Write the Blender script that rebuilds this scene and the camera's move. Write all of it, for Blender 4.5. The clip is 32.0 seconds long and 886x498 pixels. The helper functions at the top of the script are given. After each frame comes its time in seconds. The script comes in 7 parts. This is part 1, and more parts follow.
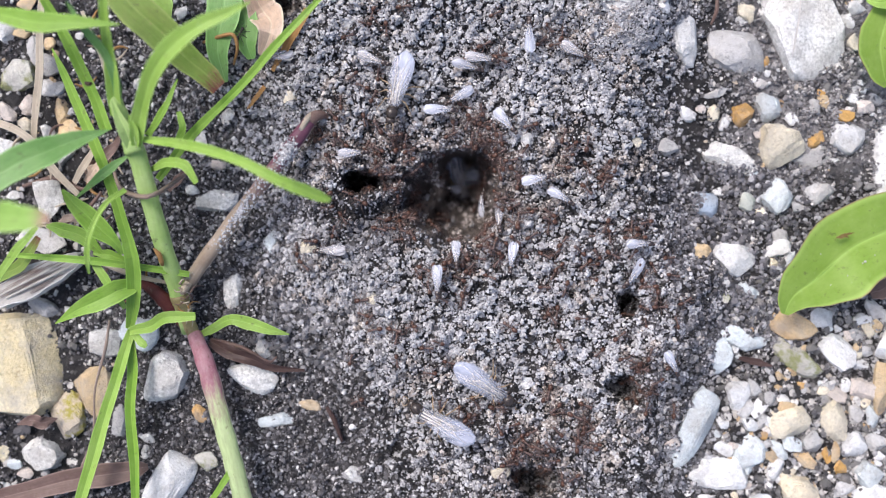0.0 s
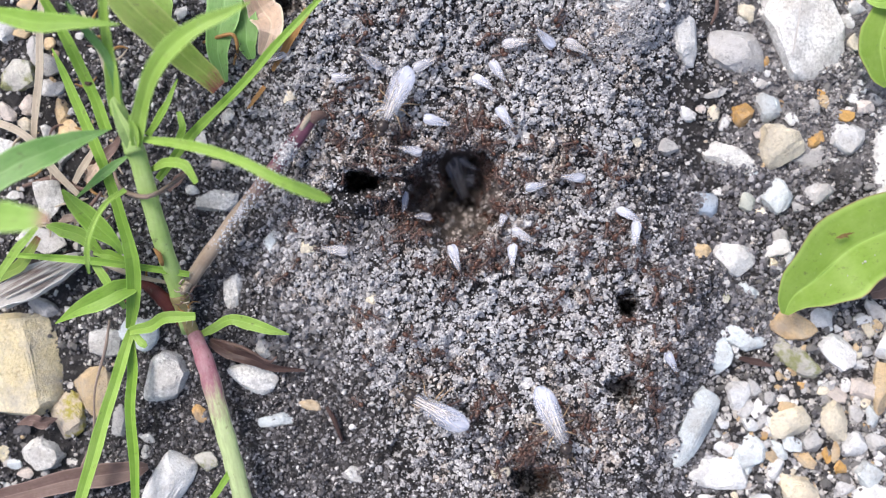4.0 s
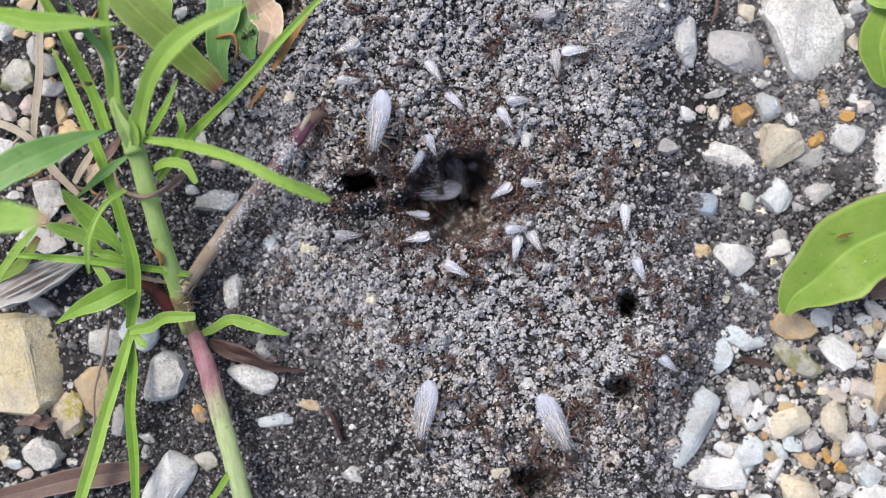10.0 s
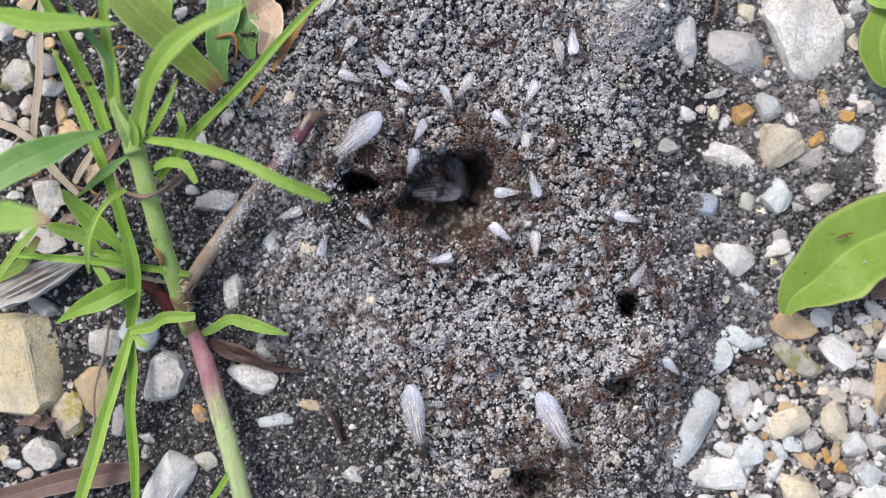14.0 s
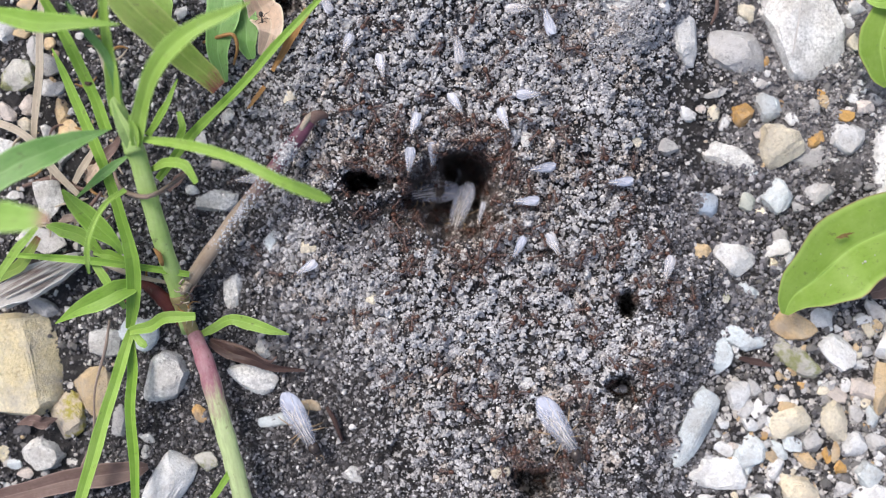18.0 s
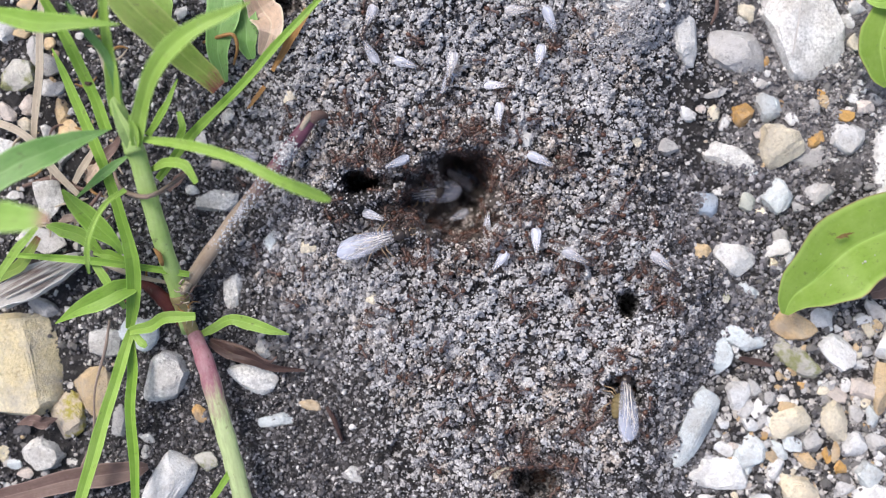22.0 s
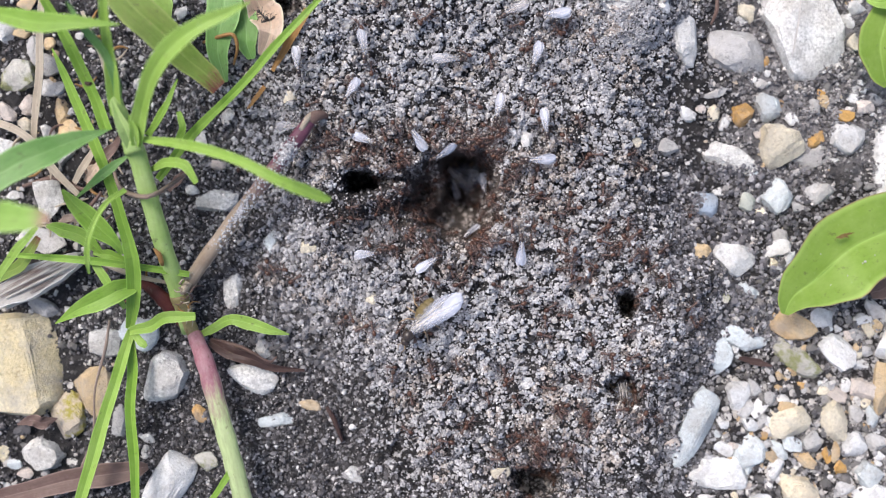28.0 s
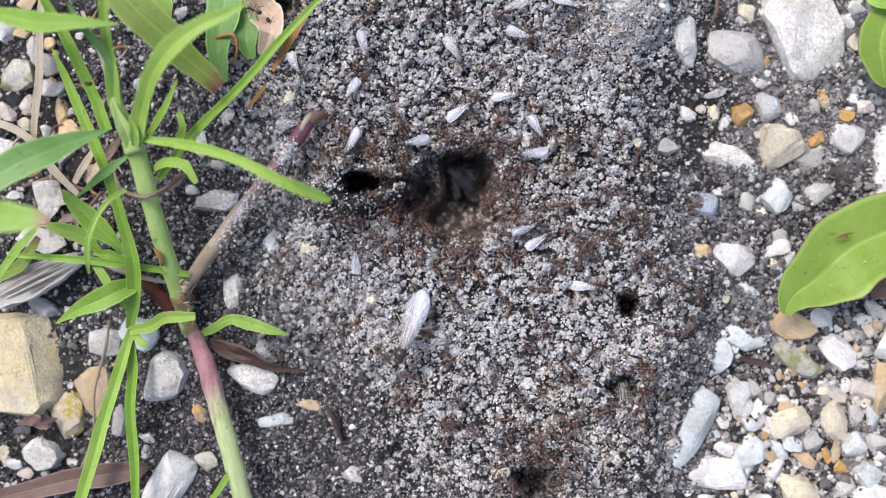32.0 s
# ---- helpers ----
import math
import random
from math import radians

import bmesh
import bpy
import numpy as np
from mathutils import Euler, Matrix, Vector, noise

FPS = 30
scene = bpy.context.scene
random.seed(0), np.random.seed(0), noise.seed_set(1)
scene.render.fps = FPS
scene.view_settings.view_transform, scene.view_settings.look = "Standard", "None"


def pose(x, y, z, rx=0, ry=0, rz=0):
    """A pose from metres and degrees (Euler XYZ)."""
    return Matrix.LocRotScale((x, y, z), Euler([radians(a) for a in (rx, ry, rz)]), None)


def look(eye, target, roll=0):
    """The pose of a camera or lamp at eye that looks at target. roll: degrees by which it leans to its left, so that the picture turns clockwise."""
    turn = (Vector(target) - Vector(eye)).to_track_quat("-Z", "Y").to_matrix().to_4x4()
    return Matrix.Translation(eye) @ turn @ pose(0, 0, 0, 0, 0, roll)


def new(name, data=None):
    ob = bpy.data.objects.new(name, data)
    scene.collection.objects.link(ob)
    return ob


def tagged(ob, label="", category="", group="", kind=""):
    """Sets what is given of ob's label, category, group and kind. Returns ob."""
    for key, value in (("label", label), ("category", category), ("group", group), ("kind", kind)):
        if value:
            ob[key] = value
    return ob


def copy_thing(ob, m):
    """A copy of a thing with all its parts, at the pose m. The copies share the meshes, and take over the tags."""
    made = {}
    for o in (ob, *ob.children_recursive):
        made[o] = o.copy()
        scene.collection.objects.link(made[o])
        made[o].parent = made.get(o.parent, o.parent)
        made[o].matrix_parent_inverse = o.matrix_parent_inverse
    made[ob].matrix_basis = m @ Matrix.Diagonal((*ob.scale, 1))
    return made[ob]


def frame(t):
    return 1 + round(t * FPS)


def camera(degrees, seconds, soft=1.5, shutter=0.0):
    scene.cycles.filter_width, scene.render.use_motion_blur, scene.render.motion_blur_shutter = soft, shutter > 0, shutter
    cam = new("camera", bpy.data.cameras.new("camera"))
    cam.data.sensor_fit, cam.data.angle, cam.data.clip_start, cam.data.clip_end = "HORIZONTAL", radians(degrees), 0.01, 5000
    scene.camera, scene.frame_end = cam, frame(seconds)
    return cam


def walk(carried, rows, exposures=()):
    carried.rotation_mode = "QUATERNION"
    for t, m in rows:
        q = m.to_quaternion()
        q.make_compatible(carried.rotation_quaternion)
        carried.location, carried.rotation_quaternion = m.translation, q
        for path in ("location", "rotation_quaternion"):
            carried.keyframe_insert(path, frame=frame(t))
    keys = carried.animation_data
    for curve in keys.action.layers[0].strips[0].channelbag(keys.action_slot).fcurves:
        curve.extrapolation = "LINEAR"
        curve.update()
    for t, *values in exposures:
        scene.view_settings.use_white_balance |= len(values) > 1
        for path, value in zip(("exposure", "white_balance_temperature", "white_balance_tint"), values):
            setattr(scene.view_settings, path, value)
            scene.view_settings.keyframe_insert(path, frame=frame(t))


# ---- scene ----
# Plan: all places are given on one sheet, (a, b) in tenths of a millimetre, a to the east and b to the south,
# with its corner at the north-west; heights are in millimetres over the soil.
MM = 0.001
EYE = 168.1          # height of the lens over the soil, mm
cam = camera(50.0, 32.0, soft=1.2)
cam.data.dof.use_dof, cam.data.dof.focus_distance, cam.data.dof.aperture_fstop = True, 0.1605, 7.8
LIGHT = [(0, 0.58, 6290, 13), (1, 0.61, 6290, 13), (2, 0.67, 6310, 13), (3, 0.69, 6330, 12), (3.6, 0.67, 6370, 12), (6, 0.46, 6460, 11), (7, 0.4, 6500, 10), (12, 0.38, 6500, 10),
         (13, 0.35, 6500, 10), (15, 0.35, 6500, 10), (17, 0.41, 6480, 10), (19, 0.52, 6420, 12), (32, 0.52, 6420, 12)]
walk(cam, [(0, pose(0, 0, EYE * MM)), (32, pose(0, 0, EYE * MM))], LIGHT)

# ---- light: a bright, veiled sky with a weak, wide sun from the north-west ----
world = bpy.data.worlds.new("sky")
scene.world = world
world.use_nodes = True
sky = world.node_tree.nodes.new("ShaderNodeTexSky")
sky.sky_type, sky.sun_disc = "NISHITA", False
sky.sun_elevation, sky.sun_rotation = radians(56), radians(-48)
sky.dust_density, sky.air_density = 4.0, 1.0
world.node_tree.links.new(sky.outputs[0], world.node_tree.nodes["Background"].inputs[0])
world.node_tree.nodes["Background"].inputs[1].default_value = 0.13
sun = new("sun", bpy.data.lights.new("sun", "SUN"))
sun.data.energy, sun.data.angle, sun.data.color = 1.6, radians(24), (1.0, 0.965, 0.92)
sun.matrix_world = look((-0.6, 0.55, 1.2), (0, 0, 0))


# ---- small tools ----
def P(a, b, h=0.0):
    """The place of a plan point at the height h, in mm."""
    k = 1 - h / EYE
    return Vector(((a - 784) / 10 * k, (441 - b) / 10 * k, h))


def hash01(xi, yi, seed):
    n = (xi.astype(np.int64) * 374761393 + yi.astype(np.int64) * 668265263 + seed * 974634777) & 0xFFFFFFFF
    n = ((n ^ (n >> 13)) * 1274126177) & 0xFFFFFFFF
    return (n ^ (n >> 16)) / 4294967296.0


def vnoise(x, y, seed):
    xi, yi = np.floor(x), np.floor(y)
    fx, fy = x - xi, y - yi
    fx, fy = fx * fx * (3 - 2 * fx), fy * fy * (3 - 2 * fy)
    low = hash01(xi, yi, seed) * (1 - fx) + hash01(xi + 1, yi, seed) * fx
    top = hash01(xi, yi + 1, seed) * (1 - fx) + hash01(xi + 1, yi + 1, seed) * fx
    return low * (1 - fy) + top * fy


def fbm(x, y, seed, octaves=3):
    total, k, size = 0, 1, 0
    for i in range(octaves):
        total, size = total + k * vnoise(x * 2 ** i, y * 2 ** i, seed + i), size + k
        k *= 0.5
    return total / size - 0.5


def sm(t):
    t = np.clip(t, 0, 1)
    return t * t * (3 - 2 * t)


def mound_edges(b):
    west = np.interp(b, [0, 200, 330, 480, 600, 740, 900], [440, 470, 510, 530, 590, 660, 690])
    east = np.interp(b, [0, 200, 400, 480, 600, 750, 900], [1225, 1195, 1205, 1285, 1285, 1235, 1195])
    return west, east


def mound_mask(a, b):
    wob = 60 * fbm(a / 90, b / 90, 3)
    west, east = mound_edges(b)
    return (sm((a - west + 70 + wob) / 230) * sm((east + 15 - a + wob) / 120)
            * sm((b + 450) / 350) * sm((1300 - b) / 350))


# nest openings: centre, half widths, depth in mm, how far in the steep wall stands
DIPS = [(700, 378, 160, 78, 4.0, 0.1), (796, 345, 92, 88, 8, 0.58), (826, 312, 62, 54, 15, 0.35), (814, 390, 58, 58, 6, 0.5), (638, 321, 36, 24, 18, 0.5),
        (680, 322, 40, 13, 4, 0.4), (752, 340, 36, 24, 2.5, 0.4), (1112, 538, 22, 30, 16, 0.5), (1094, 686, 40, 22, 10, 0.2), (1118, 708, 30, 20, 6, 0.3),
        (948, 853, 56, 34, 12, 0.4), (492, 10, 55, 26, 11, 0.4), (700, 800, 20, 24, 3, 0.3), (1010, 520, 9, 10, 3, 0.3)]


def ground_height(a, b):
    a, b = np.asarray(a, float), np.asarray(b, float)
    far = np.hypot(a - 784, b - 441)
    near = 1 - sm((far - 2500) / 6000)
    m = mound_mask(a, b)
    fine = fbm(a / 26, b / 26, 11, 3)
    h = 8.0 * m + near * (2.6 * fbm(a / 150, b / 150, 7, 2) + (1.5 + 1.9 * m) * fine + (1.2 + m) * fbm(a / 70, b / 70, 31, 2)
                        + (1.3 + 0.4 * m) * fbm(a / 11, b / 11, 61, 2))
    for ca, cb, ra, rb, depth, edge in DIPS:
        d = np.hypot((a - ca) / ra, (b - cb) / rb) + 0.5 * fine + 0.25 * fbm(a / 60, b / 60, 19, 2)
        h = h - depth * (1 - sm((d - edge) / (1.08 - edge)))
    return h


LEVEL_A, LEVEL_B = np.arange(-400, 2000, 4.0), np.arange(-400, 1400, 4.0)
LEVELS = ground_height(*np.meshgrid(LEVEL_A, LEVEL_B)).tolist()


def H(a, b):
    """The soil's height at a plan point."""
    x = min(max((a + 400) / 4, 0), len(LEVEL_A) - 2)
    y = min(max((b + 400) / 4, 0), len(LEVEL_B) - 2)
    i, k = int(x), int(y)
    x, y = x - i, y - k
    r0, r1 = LEVELS[k], LEVELS[k + 1]
    return (r0[i] * (1 - x) + r0[i + 1] * x) * (1 - y) + (r1[i] * (1 - x) + r1[i + 1] * x) * y


def on_ground(a, b, lift=0.0):
    return P(a, b, H(a, b) + lift)


def stand(a, b, deg, lift=0.0, follow=0.6, roll=0.0, pitch=0.0):
    """A pose on the soil at plan point (a, b), headed deg clockwise from east."""
    n = (on_ground(a + 14, b) - on_ground(a - 14, b)).cross(on_ground(a, b - 14) - on_ground(a, b + 14)).normalized()
    n = (n * follow + Vector((0, 0, 1)) * (1 - follow)).normalized()
    x = Vector((math.cos(radians(deg)), -math.sin(radians(deg)), 0))
    x = (x - n * x.dot(n)).normalized()
    y = n.cross(x)
    m = Matrix((x, y, n)).transposed().to_4x4()
    m.translation = P(a, b, H(a, b) + lift) * MM
    return m @ pose(0, 0, 0, roll, pitch, 0)


def raw_mesh(name, verts, faces, material, smooth=True):
    """A mesh from vertices in mm."""
    me = bpy.data.meshes.new(name)
    me.from_pydata((np.asarray(verts, float) * MM).tolist(), [], faces)
    me.polygons.foreach_set("use_smooth", [smooth] * len(me.polygons))
    me.materials.append(material)
    me.update()
    return me


def joined(name, verts, faces, material, smooth=True):
    """A big mesh of triangles from arrays, vertices in mm."""
    me = bpy.data.meshes.new(name)
    me.vertices.add(len(verts))
    me.vertices.foreach_set("co", (verts * MM).astype(np.float32).ravel())
    me.loops.add(faces.size)
    me.loops.foreach_set("vertex_index", faces.astype(np.int32).ravel())
    me.polygons.add(len(faces))
    me.polygons.foreach_set("loop_start", np.arange(0, faces.size, faces.shape[1], dtype=np.int32))
    me.polygons.foreach_set("use_smooth", np.full(len(faces), smooth))
    me.materials.append(material)
    me.update(calc_edges=True)
    me.validate()
    return me


def part(name, data, parent, label="", m=None):
    """One mesh under a thing or a part."""
    ob = new(name, data)
    ob.parent = parent
    if m is not None:
        ob.matrix_basis = m
    return tagged(ob, label)


def root(name, place_mm, label, category, group=""):
    ob = new(name)
    ob.empty_display_size = 0.002
    ob.location = Vector(place_mm) * MM
    return tagged(ob, label, category, group)


# ---- materials ----
def shader(name):
    mat = bpy.data.materials.new(name)
    mat.use_nodes = True
    nt = mat.node_tree
    return mat, nt, nt.nodes["Principled BSDF"], nt.nodes, nt.links


def ramp(nodes, stops):
    r = nodes.new("ShaderNodeValToRGB")
    r.color_ramp.elements[0].position, r.color_ramp.elements[0].color = stops[0][0], (*stops[0][1], 1)
    r.color_ramp.elements[1].position, r.color_ramp.elements[1].color = stops[-1][0], (*stops[-1][1], 1)
    for p, c in stops[1:-1]:
        r.color_ramp.elements.new(p).color = (*c, 1)
    return r


def noise_node(nodes, links, vec, scale, detail=4.0, rough=0.6):
    n = nodes.new("ShaderNodeTexNoise")
    n.inputs["Scale"].default_value, n.inputs["Detail"].default_value, n.inputs["Roughness"].default_value = scale, detail, rough
    if vec is not None:
        links.new(vec, n.inputs["Vector"])
    return n


def blend(nodes, links, kind, fac, a, b):
    m = nodes.new("ShaderNodeMix")
    m.data_type, m.blend_type = "RGBA", kind
    for sock, v in ((m.inputs[0], fac), (m.inputs[6], a), (m.inputs[7], b)):
        if isinstance(v, (int, float)):
            sock.default_value = v
        elif isinstance(v, tuple):
            sock.default_value = (*v, 1)
        else:
            links.new(v, sock)
    return m.outputs[2]


def bump(nodes, links, bsdf, height, strength, mm):
    b = nodes.new("ShaderNodeBump")
    b.inputs["Strength"].default_value, b.inputs["Distance"].default_value = strength, mm * MM
    links.new(height, b.inputs["Height"])
    links.new(b.outputs[0], bsdf.inputs["Normal"])


def gain(nodes, links, value, lo, hi):
    m = nodes.new("ShaderNodeMapRange")
    m.inputs["To Min"].default_value, m.inputs["To Max"].default_value = lo, hi
    links.new(value, m.inputs["Value"])
    return m.outputs[0]


def grain_material(name, stops, rough=0.85, speck=1400.0):
    """Loose grains: each its own tone, with a fine speckle."""
    mat, nt, bsdf, nodes, links = shader(name)
    geo, tex = nodes.new("ShaderNodeNewGeometry"), nodes.new("ShaderNodeTexCoord")
    tone = ramp(nodes, stops)
    links.new(geo.outputs["Random Per Island"], tone.inputs[0])
    n = noise_node(nodes, links, tex.outputs["Object"], speck, 3)
    wide = noise_node(nodes, links, tex.outputs["Object"], 45, 3)
    c = blend(nodes, links, "MULTIPLY", 0.55, tone.outputs[0], gain(nodes, links, n.outputs[0], 0.35, 1.5))
    lump = noise_node(nodes, links, tex.outputs["Object"], 420, 2)
    c = blend(nodes, links, "MULTIPLY", 0.6, c, gain(nodes, links, wide.outputs[0], 0.45, 1.5))
    c = blend(nodes, links, "MULTIPLY", 0.4, c, gain(nodes, links, lump.outputs[0], 0.4, 1.6))
    links.new(c, bsdf.inputs["Base Color"])
    bsdf.inputs["Roughness"].default_value = rough
    bump(nodes, links, bsdf, n.outputs[0], 0.8, 0.25)
    return mat


def ground_material():
    mat, nt, bsdf, nodes, links = shader("dark_soil")
    tex = nodes.new("ShaderNodeTexCoord")
    wide = noise_node(nodes, links, tex.outputs["Object"], 60, 4)
    fine = noise_node(nodes, links, tex.outputs["Object"], 900, 6, 0.7)
    tone = ramp(nodes, [(0.25, (0.012, 0.011, 0.012)), (0.5, (0.028, 0.026, 0.027)), (0.8, (0.06, 0.056, 0.055))])
    links.new(wide.outputs[0], tone.inputs[0])
    # dry silt on the gravel side
    sep = nodes.new("ShaderNodeSeparateXYZ")
    links.new(tex.outputs["Object"], sep.inputs[0])
    side = nodes.new("ShaderNodeMapRange")
    side.inputs["From Min"].default_value, side.inputs["From Max"].default_value = 0.048, 0.06
    links.new(sep.outputs[0], side.inputs["Value"])
    patch = ramp(nodes, [(0.3, (0, 0, 0)), (0.55, (1, 1, 1))])
    links.new(noise_node(nodes, links, tex.outputs["Object"], 110, 5, 0.65).outputs[0], patch.inputs[0])
    both = nodes.new("ShaderNodeMath")
    both.operation = "MULTIPLY"
    north, reach = nodes.new("ShaderNodeMapRange"), nodes.new("ShaderNodeMath")
    north.inputs["From Min"].default_value, north.inputs["From Max"].default_value = 0.01, 0.02
    links.new(sep.outputs[1], north.inputs["Value"])
    reach.operation = "MULTIPLY"
    links.new(side.outputs[0], reach.inputs[0])
    links.new(north.outputs[0], reach.inputs[1])
    wide_off, fade, span = nodes.new("ShaderNodeVectorMath"), nodes.new("ShaderNodeMapRange"), nodes.new("ShaderNodeMath")
    wide_off.operation, span.operation = "LENGTH", "MULTIPLY"
    links.new(tex.outputs["Object"], wide_off.inputs[0])
    fade.inputs["From Min"].default_value, fade.inputs["From Max"].default_value = 0.12, 0.3
    fade.inputs["To Min"].default_value, fade.inputs["To Max"].default_value = 1.0, 0.0
    links.new(wide_off.outputs["Value"], fade.inputs["Value"])
    links.new(reach.outputs[0], span.inputs[0])
    links.new(fade.outputs[0], span.inputs[1])
    links.new(span.outputs[0], both.inputs[0])
    links.new(patch.outputs[0], both.inputs[1])
    c = blend(nodes, links, "MIX", both.outputs[0], tone.outputs[0], (0.3, 0.288, 0.296))
    # brown clay that lines the large opening
    clay, near, core = nodes.new("ShaderNodeVectorMath"), nodes.new("ShaderNodeMapRange"), nodes.new("ShaderNodeVectorMath")
    core.operation, clay.operation = "MULTIPLY", "DISTANCE"
    core.inputs[1].default_value = (1, 1, 0)
    clay.inputs[1].default_value = (0.0024, 0.0086, 0)
    links.new(tex.outputs["Object"], core.inputs[0])
    links.new(core.outputs[0], clay.inputs[0])
    near.inputs["From Min"].default_value, near.inputs["From Max"].default_value = 0.0085, 0.013
    near.inputs["To Min"].default_value, near.inputs["To Max"].default_value = 0.9, 0.0
    links.new(clay.outputs["Value"], near.inputs["Value"])
    c = blend(nodes, links, "MIX", near.outputs[0], c, (0.14, 0.115, 0.102))
    c = blend(nodes, links, "MULTIPLY", 0.8, c, gain(nodes, links, fine.outputs[0], 0.2, 1.8))
    links.new(c, bsdf.inputs["Base Color"])
    bsdf.inputs["Roughness"].default_value = 0.8
    bump(nodes, links, bsdf, fine.outputs[0], 1.0, 0.9)
    return mat


def stone_material(name, light, dark, stain, stain_amount=0.35, moss=None, grainy=0.3):
    """Broken limestone: pale faces, grey pits, rusty or mossy stains."""
    mat, nt, bsdf, nodes, links = shader(name)
    tex, info = nodes.new("ShaderNodeTexCoord"), nodes.new("ShaderNodeObjectInfo")
    add = nodes.new("ShaderNodeVectorMath")
    add.operation = "ADD"
    comb = nodes.new("ShaderNodeCombineXYZ")
    for i in range(3):
        links.new(info.outputs["Random"], comb.inputs[i])
    links.new(tex.outputs["Object"], add.inputs[0])
    links.new(comb.outputs[0], add.inputs[1])
    v = add.outputs[0]
    wide, mid = noise_node(nodes, links, v, 150, 4), noise_node(nodes, links, v, 480, 8, 0.78)
    pits = nodes.new("ShaderNodeTexVoronoi")
    pits.inputs["Scale"].default_value = 900
    links.new(v, pits.inputs["Vector"])
    tone = ramp(nodes, [(0.24, tuple(x * 0.6 for x in dark)), (0.36, dark), (0.47, light), (0.8, tuple(min(0.86, x * 1.12) for x in light))])
    speck = noise_node(nodes, links, v, 1900, 4, 0.75)
    links.new(blend(nodes, links, "MIX", 0.4, mid.outputs[0], speck.outputs[0]), tone.inputs[0])
    rust = ramp(nodes, [(0.5, (0, 0, 0)), (0.72, (1, 1, 1))])
    links.new(wide.outputs[0], rust.inputs[0])
    k = nodes.new("ShaderNodeMath")
    k.operation = "MULTIPLY"
    links.new(rust.outputs[0], k.inputs[0])
    k.inputs[1].default_value = stain_amount
    c = blend(nodes, links, "MIX", k.outputs[0], tone.outputs[0], stain)
    c = blend(nodes, links, "MULTIPLY", 1.0, c, gain(nodes, links, speck.outputs[0], 1 - grainy, 1.02 + grainy))
    hole = ramp(nodes, [(0.0, (0.4, 0.39, 0.38)), (0.14, (1, 1, 1))])
    links.new(pits.outputs["Distance"], hole.inputs[0])
    gate = noise_node(nodes, links, v, 260, 2)
    gr = ramp(nodes, [(0.5, (0, 0, 0)), (0.64, (0.8, 0.8, 0.8))])
    links.new(gate.outputs[0], gr.inputs[0])
    c = blend(nodes, links, "MULTIPLY", gr.outputs[0], c, hole.outputs[0])
    each = nodes.new("ShaderNodeMapRange")
    each.inputs["To Min"].default_value, each.inputs["To Max"].default_value = 0.8, 1.08
    links.new(info.outputs["Random"], each.inputs["Value"])
    c = blend(nodes, links, "MULTIPLY", 1.0, c, each.outputs[0])
    dn = noise_node(nodes, links, v, 210, 5, 0.7)
    dr = ramp(nodes, [(0.45, (0, 0, 0)), (0.66, (0.55, 0.55, 0.55))])
    links.new(dn.outputs[0], dr.inputs[0])
    c = blend(nodes, links, "MIX", dr.outputs[0], c, (0.36, 0.335, 0.31))
    if moss:
        mn = noise_node(nodes, links, v, 330, 5, 0.7)
        mr = ramp(nodes, [(0.48, (0, 0, 0)), (0.6, (1, 1, 1))])
        links.new(mn.outputs[0], mr.inputs[0])
        c = blend(nodes, links, "MIX", mr.outputs[0], c, moss)
    links.new(c, bsdf.inputs["Base Color"])
    bsdf.inputs["Roughness"].default_value = 0.78
    grit = noise_node(nodes, links, v, 2600, 3, 0.7)
    both = blend(nodes, links, "MIX", 0.6, mid.outputs[0], grit.outputs[0])
    bump(nodes, links, bsdf, both, 1.0, 0.5)
    return mat


